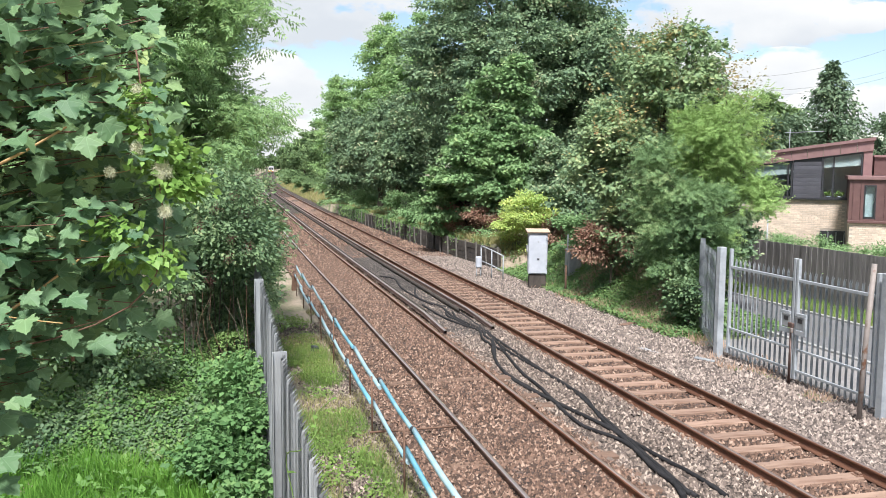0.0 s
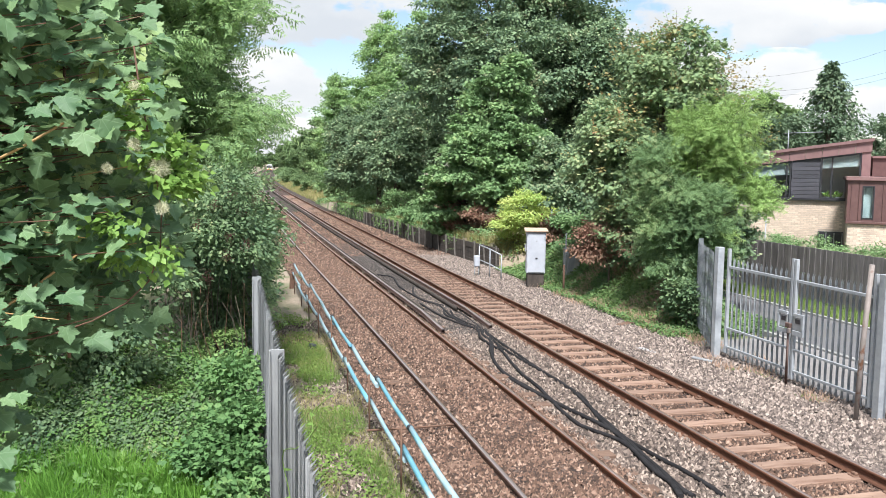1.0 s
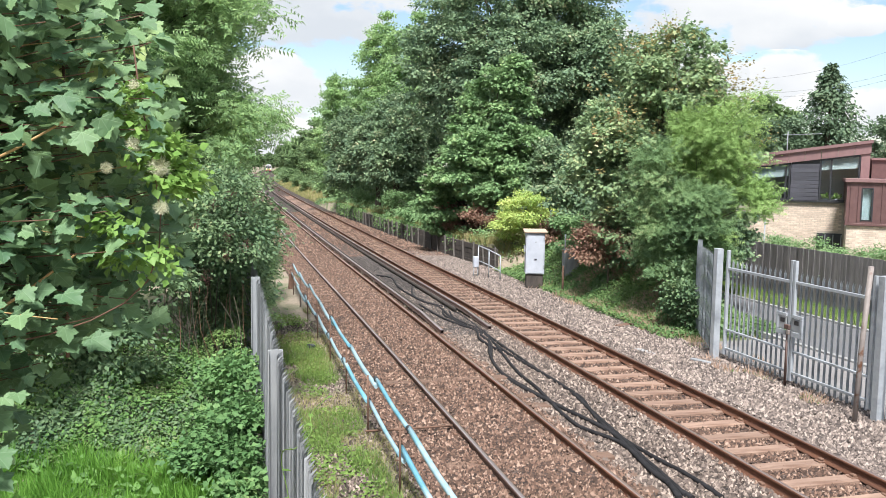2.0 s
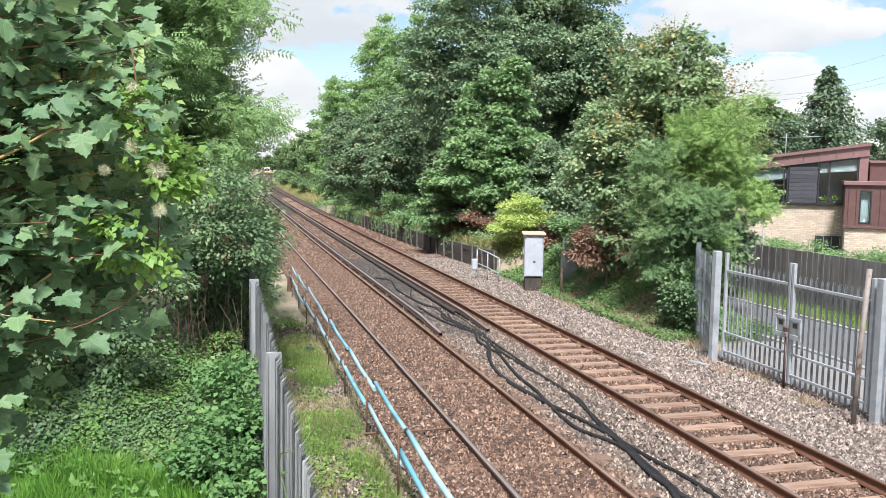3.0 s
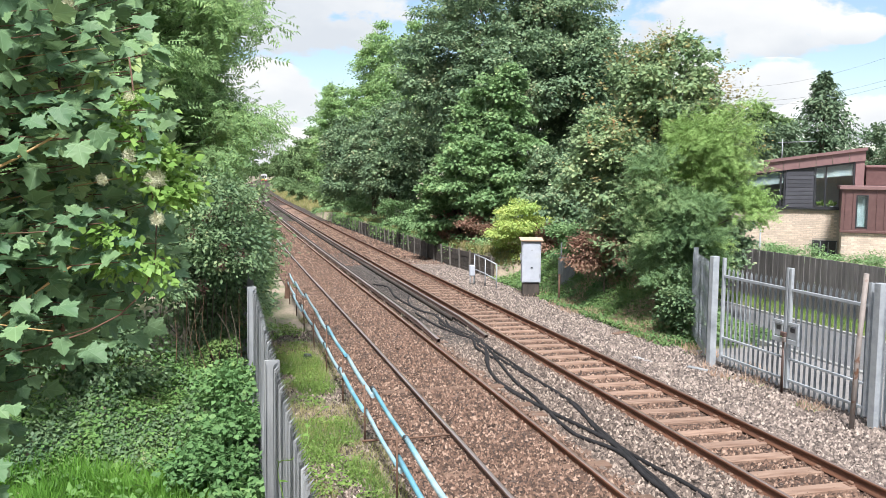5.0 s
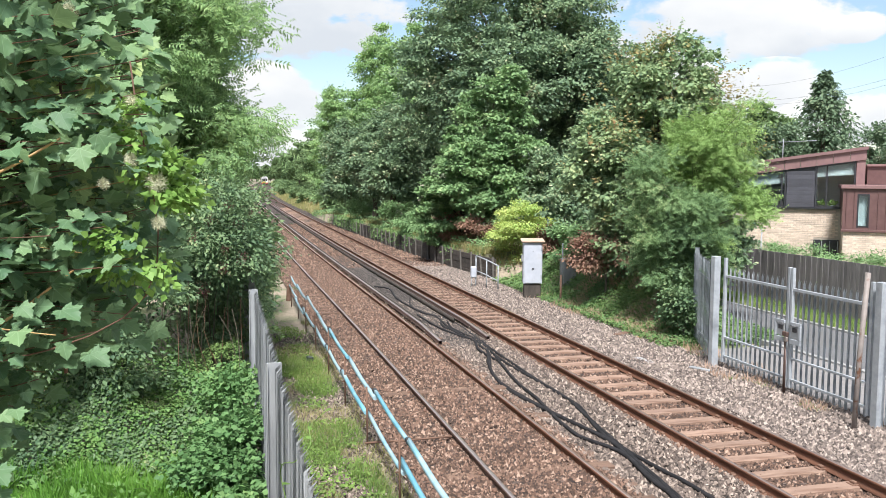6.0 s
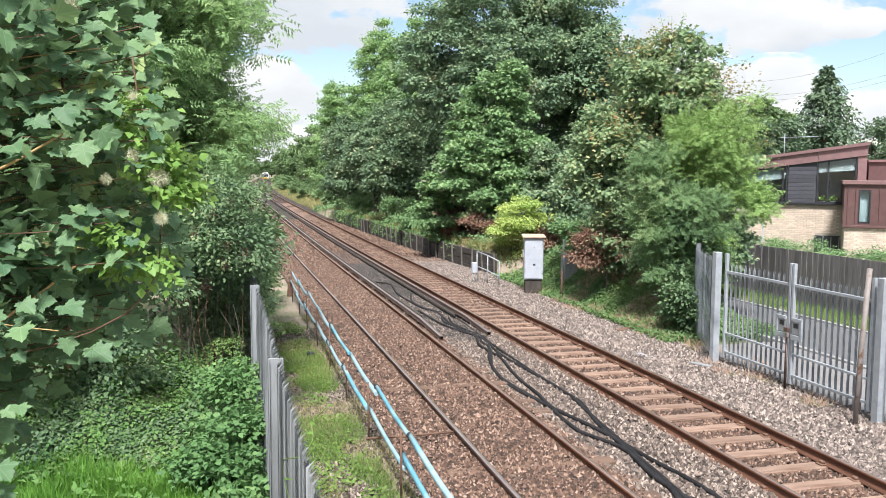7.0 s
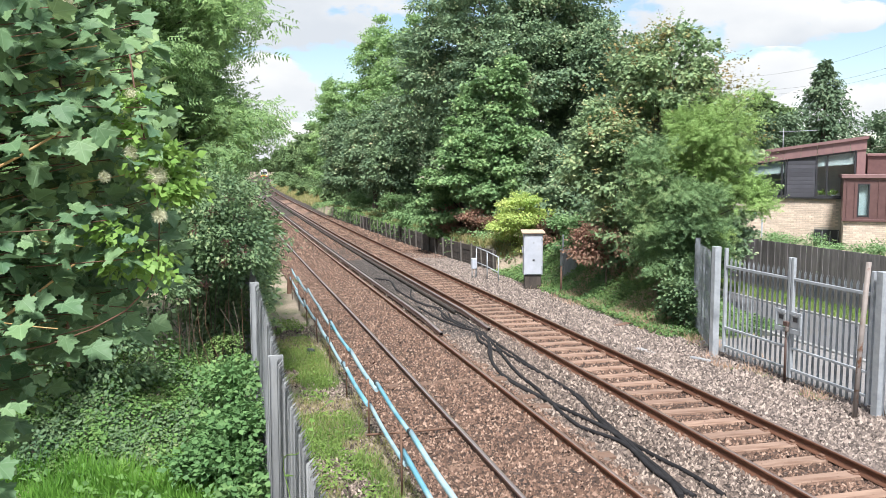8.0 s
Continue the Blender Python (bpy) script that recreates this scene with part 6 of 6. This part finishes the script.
def maple():
    """The near sycamore boughs: big lobed leaves on red-brown twigs."""
    rng = np.random.default_rng(131)
    t = thing("maple_tree", (-2.9, 5.6, -0.2), "sycamore maple with large dark lobed leaves on red-brown twigs", "tree")
    base = np.array((-2.9, 5.6, -0.2))
    part("trunk", tube(smooth_line([(0, 0, -0.2), (0.1, 0.1, 2.0), (0.0, 0.1, 4.0), (0.2, 0.1, 6.5)], 0.6), [0.13 - 0.008 * i for i in range(13)], 8), M_BARK, t)
    boughs = []
    while len(boughs) < 400:
        z = rng.uniform(2.2, 5.7)
        limit = np.interp(z, [2.2, 2.9, 3.2, 3.55, 4.0, 4.6, 5.1, 5.7], [-1.35, -1.15, -0.75, -0.30, -0.28, -0.33, -0.42, -0.6])
        x = limit - 1.6 * rng.random() ** 1.25
        y = rng.uniform(4.7, 6.3) + 0.25 * (x + 1)
        e = Vector((x, y, z)) - Vector(base)
        s = Vector((0.1, 0.1, e.z * 0.8 + rng.uniform(-0.1, 0.5)))
        if (e - s).length < 0.5:
            continue
        m = (s + e) / 2 + Vector((0, 0, rng.uniform(0.0, 0.3)))
        boughs.append(smooth_line([s, m, e], 0.11))
    for i, b in enumerate(boughs):
        part("bough", tube(b, [0.0045 * (1 - 0.6 * j / len(b)) + 0.0012 for j in range(len(b))], 5), M_TWIG if i % 14 else M_STEM, t)
    for ctrl, m in (([(1.95, 0.0, 3.2), (1.97, 0.0, 4.4), (1.99, -0.1, 6.1)], M_TWIG), ([(1.55, -0.3, 3.2), (1.57, -0.35, 4.6), (1.60, -0.4, 6.1)], M_TWIG), ([(1.2, -0.72, 4.18), (1.75, -0.72, 4.42), (2.08, -0.70, 4.62)], M_STEM), ([(1.2, -0.70, 3.35), (1.7, -0.6, 3.6), (2.1, -0.5, 3.9)], M_STEM)):
        ln = smooth_line(ctrl, 0.12)
        part("bough", tube(ln, [0.012 * (1 - 0.5 * j / len(ln)) for j in range(len(ln))], 6), m, t)
        boughs.append(ln)
    P, A, N, S = [], [], [], []
    for b in boughs:
        for j in range(max(1, len(b) - 7), len(b)):
            for _ in range(2):
                d = (b[j] - b[j - 1]).normalized()
                P.append(b[j] + Vector(rng.normal(size=3) * 0.07))
                A.append(d * 0.45 + Vector(rng.normal(size=3) * 0.5) + Vector((0.2, -0.4, -0.35)))
                N.append(Vector((rng.normal() * 0.4, -0.42 + rng.normal() * 0.35, 0.75)))
                S.append(rng.uniform(0.065, 0.15))
    P, A, N, S = (np.array(q, float) for q in (P, A, N, S))
    near = np.argsort(np.linalg.norm(P + base - np.array((0, 0, 4.2)), axis=1))
    single, rest = near[:290], near[290:]
    me = mesh_np("leaf", MAPLE[0], MAPLE[1], L_MAPLE)
    leaf_uv(me, MAPLE)
    for i in single:
        ax = Vector(A[i]).normalized()
        side = ax.cross(Vector(N[i])).normalized()
        up = side.cross(ax)
        m = Matrix.Translation(P[i]) @ Matrix((side, ax, up)).transposed().to_4x4() @ Matrix.Scale(S[i], 4)
        o = new("leaf", me)
        o.parent = t
        o.matrix_basis = m
    V, F = spread_leaves(P[rest], A[rest], N[rest], S[rest], MAPLE)
    fol = part_np("foliage", V, F, L_MAPLE, t)
    leaf_uv(fol.data, MAPLE)
    tagged(fol, kind="stuff")


def clematis():
    """A climber with pale seed heads hanging in the maple's edge."""
    rng = np.random.default_rng(133)
    t = thing("clematis", (-0.42, 5.0, 2.75), "bright green clematis with fluffy cream seed heads", "climber")
    a = clumps(rng, [(0.02, 0, 1.10, 0.16, 0.14, 0.22), (0.08, 0, 1.34, 0.10, 0.12, 0.15), (-0.06, 0, 0.90, 0.13, 0.12, 0.15), (-0.02, 0, 1.65, 0.05, 0.08, 0.2)], 190, 8, 0.055, 0.052, bough=0.09, pad=0.9)
    V, F = spread_leaves(*a, BROAD)
    part_np("foliage", V, F, L_CLIMBER, t)
    part("stem", tube(smooth_line([(-2.35, -0.6, 0.6), (-1.2, 0.0, 0.4), (0, 0, 0.8), (-0.05, 0, 2.1)], 0.2), 0.005, 5), M_TWIG, t)
    for x, y, z, r in ((0.08, -0.12, 1.44, 0.080), (-0.035, -0.1, 1.87, 0.050), (-0.05, -0.1, 1.56, 0.055), (-0.19, -0.1, 1.43, 0.045), (0.09, -0.15, 1.22, 0.055), (-0.33, -0.1, 2.34, 0.065)):
        d = rng.normal(size=(1100, 3))
        d /= np.linalg.norm(d, axis=1, keepdims=True)
        V, F = spread_leaves(np.array((x, y, z)) + d * r * rng.uniform(0.1, 0.6, (1100, 1)), d + rng.normal(size=d.shape) * 0.5, rng.normal(size=d.shape), r * rng.uniform(0.25, 0.5, 1100), (BLADE[0] * (1.0, 1, 1), BLADE[1]))
        part_np("seed_head", V, F, M_CREAM, t, "fluffy cream seed head")


clematis()
maple()


# ---------------- grass, ivy, stones ----------------
def behind(xy):
    """Only what lies behind the timber wall."""
    return xy[xy[:, 0] > np.array([wall_edge(y) for y in xy[:, 1]]) + 0.2]


def blades(name, label, rng, xy, height, material, lean=0.35, shape=BLADE, zoff=0.0, thick=1.0):
    z = ground_z(xy[:, 0], xy[:, 1]) + zoff
    pos = np.stack([xy[:, 0], xy[:, 1], z], 1)
    axis = rng.normal(size=pos.shape) * lean + (0, 0, 1)
    size = height * rng.uniform(0.5, 1.3, len(pos))
    sh = (shape[0] * (thick, 1, 1), shape[1])
    V, F = spread_leaves(pos, axis, rng.normal(size=pos.shape) + (0, 0, 0.2), size, sh)
    return tagged(part_np(name, V, F, material), label, "grass", kind="stuff")


def patchy(rng, n, x0, x1, y0, y1, cut=0.0, s=1.1):
    p = np.stack([rng.uniform(x0, x1, n), rng.uniform(y0, y1, n)], 1)
    keep = [noise.noise(Vector((a * s, b * s, 3.3))) > cut for a, b in p]
    return p[np.array(keep)]


RG = np.random.default_rng(200)
blades("grass", "rough green grass verge beside the fence", RG, patchy(RG, 40000, 0.56, 2.25, 7.5, 25, 0.10, 0.75), 0.18, L_VERGE, lean=0.5, thick=1.1)
blades("dry_grass", "yellowing grass tufts on stony ground", RG, patchy(RG, 22000, 0.6, 2.5, 8, 26, 0.05, 0.7), 0.13, L_GRASS_DRY, thick=1.4)
blades("grass", "lush long green grass in a clearing", RG, patchy(RG, 30000, -4.8, 0.1, 9.5, 13.5, -0.7), 0.20, L_GRASS, lean=0.95, thick=1.1)
blades("grass", "tall arching grass tufts in the clearing", RG, patchy(RG, 26000, -4.8, 0.0, 9.8, 13.3, 0.0, 2.2), 0.40, L_GRASS, lean=0.6, thick=0.8)
blades("grass", "grass on top of the bank behind the wall", RG, behind(np.concatenate([patchy(RG, 14000, 11.0, 13.0, 35, 45, -0.4), patchy(RG, 16000, 9.8, 12.6, 45, 75, -0.4)])), 0.30, L_GRASS_DRY, thick=2.0)
blades("grass", "green grass at the edge of the yard", RG, patchy(RG, 14000, 17.15, 19.2, 14, 32, -0.6), 0.2, L_VERGE, thick=1.6)
blades("dry_grass", "straw-coloured dry grass along the railway edge", RG, np.concatenate([patchy(RG, 2500, 10.7, 11.8, 24.5, 30, 0.0), patchy(RG, 22000, 11.2, 13.2, 21.0, 28.0, -0.05), patchy(RG, 1800, 11.0, 12.0, 15.5, 21, 0.0), patchy(RG, 1500, 10.5, 11.1, 12.4, 17.5, 0.1)]), 0.24, L_STRAW, thick=1.5)
blades("grass", "green weeds growing by the gate", RG, np.concatenate([patchy(RG, 1600, 10.6, 11.15, 13.2, 16.2, 0.1), patchy(RG, 1800, 11.0, 12.0, 17.5, 20.5, 0.0)]), 0.13, L_GRASS, thick=2.0)
far_xy = np.stack([RG.uniform(0, 1, 16000), RG.uniform(72, 260, 16000)], 1)
far_xy[:, 0] = 10.0 + far_xy[:, 0] * 5.5 + np.interp(far_xy[:, 1], _Y, _D)
blades("grass", "straw and green grass bank beside the distant track", RG, far_xy, 0.45, L_GRASS_DRY, thick=5.0)


def carpet(name, label, rng, xy, leaf, material, lift=0.12, shape=LEAF):
    z = ground_z(xy[:, 0], xy[:, 1]) + rng.uniform(0, lift, len(xy))
    pos = np.stack([xy[:, 0], xy[:, 1], z], 1)
    axis = rng.normal(size=pos.shape) * (1, 1, 0.4)
    V, F = spread_leaves(pos, axis, rng.normal(size=pos.shape) * 0.45 + (-0.3, -0.2, 1), leaf * rng.uniform(0.6, 1.3, len(pos)), shape)
    return tagged(part_np(name, V, F, material), label, "ground cover", kind="stuff")


carpet("ivy", "dark green ivy covering the bank", RG, patchy(RG, 52000, 11.0, 15.0, 19.5, 34, -0.55), 0.095, L_IVY, 0.22)
carpet("ivy", "sparse ivy and seedlings on the bank", RG, patchy(RG, 12000, 11.1, 13.8, 20.5, 28.5, -2.0), 0.085, L_IVY, 0.2)
carpet("ivy", "ivy and weeds along the top of the wall", RG, behind(np.concatenate([patchy(RG, 6000, 10.6, 12.5, 34.5, 50, -0.1), patchy(RG, 6000, 9.6, 12, 50, 75, -0.2)])), 0.13, L_SYC_LIGHT, 0.5)
carpet("weeds", "small green weeds beside the pipes", RG, patchy(RG, 12000, 0.6, 2.1, 9, 25, -0.05), 0.065, L_VERGE, 0.12)


carpet("dock_leaves", "broad dock leaves in the grass clearing", RG, patchy(RG, 900, -4.0, 0.1, 10.5, 13.0, -0.1), 0.17, L_NETTLE, 0.25)
carpet("weeds", "green weeds where the wall ends", RG, patchy(RG, 6000, 9.7, 13.0, 70, 96, -0.6), 0.2, L_SYC_LIGHT, 0.5)
hang = np.stack([RG.uniform(-0.14, 0.25, 9000), 34.4 + 39 * RG.uniform(0, 1, 9000) ** 0.6], 1)
keep = np.array([noise.noise(Vector((0.3, y * 0.28, 1.7))) + (y - 50) * 0.012 > RG.uniform(-0.15, 0.25) for y in hang[:, 1]])
hang = hang[keep]
hang_x = np.array([wall_edge(y) for y in hang[:, 1]]) + hang[:, 0]
hang_z = 0.78 - np.where(hang[:, 0] < 0, RG.uniform(0, 0.85, len(hang)) ** 1.5, 0) + RG.uniform(0, 0.15, len(hang))
V, F = spread_leaves(np.stack([hang_x, hang[:, 1], hang_z], 1), RG.normal(size=(len(hang), 3)) * 0.5 + (-0.3, 0, -0.6), RG.normal(size=(len(hang), 3)) * 0.4 + (-0.8, -0.3, 0.5), RG.uniform(0.08, 0.16, len(hang)), LEAF)
tagged(part_np("hanging_ivy", V, F, L_IVY), "ivy and weeds hanging over the timber wall", "ground cover", kind="stuff")


def stones(name, label, rng, n, x0, x1, y0, y1, z, size, material, power=1.0, zf=None):
    """Loose crushed stones: squashed, tilted four-sided stones with jittered corners."""
    x, y = rng.uniform(x0, x1, n), y0 + (y1 - y0) * rng.uniform(0, 1, n) ** power
    base = np.array([(1, 0, 0), (0, 1, 0), (-1, 0, 0), (0, -1, 0), (0, 0, 1)], float)
    base[:4, 2] = -0.25
    tri = np.array([(0, 1, 4), (1, 2, 4), (2, 3, 4), (3, 0, 4)])
    s = size * rng.uniform(0.55, 1.3, n)
    V = base[None] * rng.uniform(0.6, 1.25, (n, 5, 1)) + rng.normal(size=(n, 5, 3)) * 0.18
    V *= np.array((1, 1, 0.95))
    a = rng.uniform(0, 2 * math.pi, n)
    c, si = np.cos(a)[:, None], np.sin(a)[:, None]
    vx, vy = V[:, :, 0] * c - V[:, :, 1] * si, V[:, :, 0] * si + V[:, :, 1] * c
    tilt = rng.normal(size=(n, 2, 1)) * 0.35
    vz = V[:, :, 2] + vx * tilt[:, 0] + vy * tilt[:, 1]
    zz = zf(x) if zf else np.full(n, z)
    bx = np.interp(y, _Y, _D)
    P = np.stack([vx * s[:, None] + (x + bx)[:, None], vy * s[:, None] + y[:, None], vz * s[:, None] + (zz + rng.uniform(-0.3, 0.35, n) * size)[:, None]], 2)
    F = tri[None] + (np.arange(n) * 5)[:, None, None]
    ob = part_np(name, P.reshape(-1, 3), F.reshape(-1, 3), material)
    return tagged(ob, label, "ballast", kind="stuff")


bed = lambda x: np.interp(x, [2.4, 2.55, 2.9, 3.4, 4.4, 5.3, 5.6, 6.1, 6.6, 6.9, 7.15, 7.36, 8.72, 8.92, 9.2, 9.6, 10.2, 10.9, 11.5], [-0.22, -0.21, -0.15, -0.125, -0.12, -0.13, -0.17, -0.18, -0.15, -0.135, -0.14, -0.20, -0.20, -0.14, -0.13, -0.13, -0.17, -0.17, -0.17])
RS = np.random.default_rng(300)
stones("ballast_stones", "brown rust-stained crushed stones between the rails", RS, 56000, 2.6, 5.6, 8.5, 42, 0, 0.034, M_STONE_BROWN, 1.35, bed)
stones("ballast_stones", "grey crushed stones between the tracks", RS, 24000, 5.5, 7.2, 8.5, 29, 0, 0.036, M_STONE_MID, 1.2, bed)
stones("ballast_stones", "oil-darkened stones between the conductor rails", RS, 16000, 5.6, 6.75, 21, 46, 0, 0.040, M_STONE_DARK, 1.1, bed)
stones("ballast_stones", "brown crushed stones between the sleepers", RS, 26000, 7.1, 9.0, 8.5, 42, 0, 0.034, M_STONE_BROWN, 1.35, bed)
stones("ballast_stones", "pale grey crushed stones on the ballast shoulder", RS, 48000, 8.8, 11.5, 9.5, 42, 0, 0.040, M_STONE_GREY, 1.25, bed)
stones("ballast_stones", "scattered pale stones in the verge", RS, 12000, 1.0, 2.8, 8.5, 24, 0, 0.028, M_STONE_MID, 1.2, lambda x: np.full(len(x), -0.222))


stones("ballast_stones", "grey-brown stones far along the tracks", RS, 26000, 2.6, 11.0, 40, 78, 0, 0.06, M_STONE_BROWN, 1.3, bed)


# ---------------- bricks of the house ----------------
def house_bricks():
    rng = random.Random(17)
    b = boxed(-0.106, -0.012, 0, 0.106, 0.05, 0.064, bevel=0.003)
    me = bpy.data.meshes.new("brick")
    b.to_mesh(me)
    b.free()
    me.materials.append(M_BRICK)

    def lay(x0, x1, z0, z1, y):
        r = 0
        z = z0
        while z + 0.06 < z1:
            x = x0 + (0.11 if r % 2 else 0.0) + 0.106
            while x + 0.1 < x1:
                if not (0.1 < x < 1.25 and 0.98 < z < 1.74 and y > -1):
                    o = new("brick", me)
                    o.parent = HOUSE
                    o.matrix_basis = pose(x, y + rng.uniform(-0.003, 0.003), z)
                x += 0.225
            z += 0.0755
            r += 1
    lay(-2.6, 1.2, 0.9, HOUSE_ZS - 0.01, 0.06)
    lay(1.22, 3.2, 0.9, 2.19, -2.14)


house_bricks()


# ---------------- small things ----------------
def berries(at, n, spread, seed):
    rng = np.random.default_rng(seed)
    t = thing("berry_cluster", at, "cluster of dark red elderberries among the leaves", "berries", "berry clusters")
    bm = bmesh.new()
    for p in rng.normal(size=(n, 3)) * spread:
        bmesh.ops.create_icosphere(bm, subdivisions=1, radius=0.008, matrix=Matrix.Translation(p))
    tagged(part("fruit", bm, M_BERRY, t), kind="stuff")


M_BERRY = mat("berry_red", (0.06, 0.018, 0.02), (0.12, 0.035, 0.035), scale=20, rough=0.35, bump=0.0)
for i, (bx, by, bz) in enumerate(((0.32, 14.2, 2.9), (0.05, 14.4, 3.0), (-0.3, 13.9, 2.4), (0.45, 14.9, 2.6), (-0.2, 14.6, 3.5), (0.1, 14.7, 3.7), (0.3, 14.9, 3.4), (-0.45, 14.5, 3.2), (0.5, 15.2, 3.6), (0.0, 14.3, 2.7))):
    berries((bx, by, bz), 46, 0.055, 400 + i)


def bindweed():
    rng = np.random.default_rng(420)
    t = thing("bindweed", (0.46, 6.3, 1.2), "thin bindweed vine with lime leaves on the fence", "climber")
    ln = smooth_line([(0.0, 0.6, -1.3), (0.02, 0.1, 0.2), (-0.05, 0.2, 0.75), (0.03, -0.2, 0.95), (0.16, 0.0, 1.0), (0.2, 0.4, 1.02), (0.30, 0.2, 1.2)], 0.08)
    part("stem", tube(ln, 0.004, 5), L_CLIMBER, t)
    me = mesh_np("leaf", *LEAF_HEART, L_CLIMBER)
    for p in ln[::3]:
        o = new("leaf", me)
        o.parent = t
        s = rng.uniform(0.04, 0.085)
        o.matrix_basis = Matrix.Translation(p) @ pose(0, 0, 0, rng.uniform(-30, 50), rng.uniform(-40, 20), rng.uniform(90, 270)) @ Matrix.Scale(s, 4)


LEAF_HEART = (np.array([(0, 0.1, 0), (0.25, -0.08, 0.05), (0.45, 0.1, 0.08), (0.36, 0.5, 0.06), (0, 1, -0.05), (-0.36, 0.5, 0.06), (-0.45, 0.1, 0.08), (-0.25, -0.08, 0.05)]), np.array([(0, 1, 2), (0, 2, 3), (0, 3, 4), (0, 4, 5), (0, 5, 6), (0, 6, 7)]))
bindweed()
stub = part("post_stub", boxed(-0.07, -0.07, 0, 0.07, 0.07, 0.62, bevel=0.02), M_STAKE)
stub.matrix_world = pose(2.25, 30.5, -0.3, 2, 3, 10)
tagged(stub, "rotten brown timber post stub beside the track", "post")
block = part("rubber_block", boxed(-0.07, -0.11, 0, 0.07, 0.11, 0.15, bevel=0.025), M_BLACK)
block.matrix_world = pose(1.98, 20.2, -0.24, 0, 4, 20)
tagged(block, "dark lump of discarded rubber in the grass", "debris")
for i, (px, py) in enumerate(((0.46, 0.30), (0.86, 0.32))):
    pp = thing("potted_plant", (0, 0, 0), "small green houseplant in a white pot on the window sill", "potted plant", "potted plants")
    pp.matrix_world = HOUSE.matrix_world @ pose(px, py, HOUSE_ZS + 0.02)
    part("pot", tube([(0, 0, 0), (0, 0, 0.14)], [0.06, 0.075], 10), M_WHITE, pp)
    rng = np.random.default_rng(430 + i)
    dd = rng.normal(size=(26, 3)) * (1, 1, 0.3) + (0, 0, 1.1)
    V, F = spread_leaves(np.tile((0.0, 0.0, 0.14), (26, 1)), dd, rng.normal(size=dd.shape), rng.uniform(0.14, 0.30, 26), LEAF)
    part_np("foliage", V, F, L_CLIMBER, pp)


# ---------------- the train ----------------
def build_train():
    t = thing("train", (24, 470, 0), "white and red commuter train with a yellow front, approaching", "train")
    bm = bmesh.new()
    prof = [(-1.35, 0.55), (-1.40, 1.2), (-1.40, 2.7), (-1.15, 3.45), (-0.6, 3.75), (0.6, 3.75), (1.15, 3.45), (1.40, 2.7), (1.40, 1.2), (1.35, 0.55)]

    def car(y0, y1):
        a = [bm.verts.new((x, y0, z)) for x, z in prof]
        b = [bm.verts.new((x, y1, z)) for x, z in prof]
        n = len(prof)
        for i in range(n):
            bm.faces.new((a[i], a[(i + 1) % n], b[(i + 1) % n], b[i]))
        bm.faces.new(a)
        bm.faces.new(b[::-1])
    car(0.0, 19.6)
    car(20.2, 39.8)
    part("body", bm, M_TRAIN_WHITE, t)
    part("front_panel", boxed(-1.32, -0.06, 0.95, 1.32, -0.005, 1.55, bevel=0.03), M_TRAIN_YELLOW, t, "yellow front panel")
    part("red_band", boxed(-1.36, -0.05, 0.62, 1.36, -0.005, 0.94), M_TRAIN_RED, t, "red lower band")
    for x0, x1 in ((-1.2, -0.42), (-0.32, 0.32), (0.42, 1.2)):
        part("windscreen", boxed(x0, -0.05, 1.65, x1, -0.005, 2.85, bevel=0.02), M_FRAME, t, "dark windscreen")
    for x in (-0.95, 0.95):
        part("headlight", boxed(x - 0.14, -0.085, 1.30, x + 0.14, -0.062, 1.50, bevel=0.02), M_LAMP, t, "lit headlight")
    part("destination_panel", boxed(-0.5, -0.05, 2.98, 0.5, -0.005, 3.25), M_FRAME, t)
    part("underframe", boxed(-1.2, 0.2, 0.3, 1.2, 39.4, 0.55), M_TRAIN_GREY, t, "dark grey underframe")
    part("coupler", boxed(-0.25, -0.5, 0.75, 0.25, -0.06, 1.0, bevel=0.04), M_IRON, t, "steel coupler")
    for y in (2.5, 16.5, 23, 37):
        for k in (0, 2.4):
            for x in (-HALF, HALF):
                w = tube([(x - 0.06, y + k, 0.42), (x + 0.06, y + k, 0.42)], 0.42, 14)
                part("wheel", w, M_IRON, t)
    return t


TRAIN = build_train()


def motions():
    rows = []
    for i in range(9):
        y = 472 - 14.0 * i
        x0, x1 = bend(y), bend(y + 40)
        rows.append((float(i), pose(RX + x0, y, 0.0, 0, 0, -math.degrees(math.atan2(x1 - x0, 40)))))
    walk(TRAIN, rows)


motions()
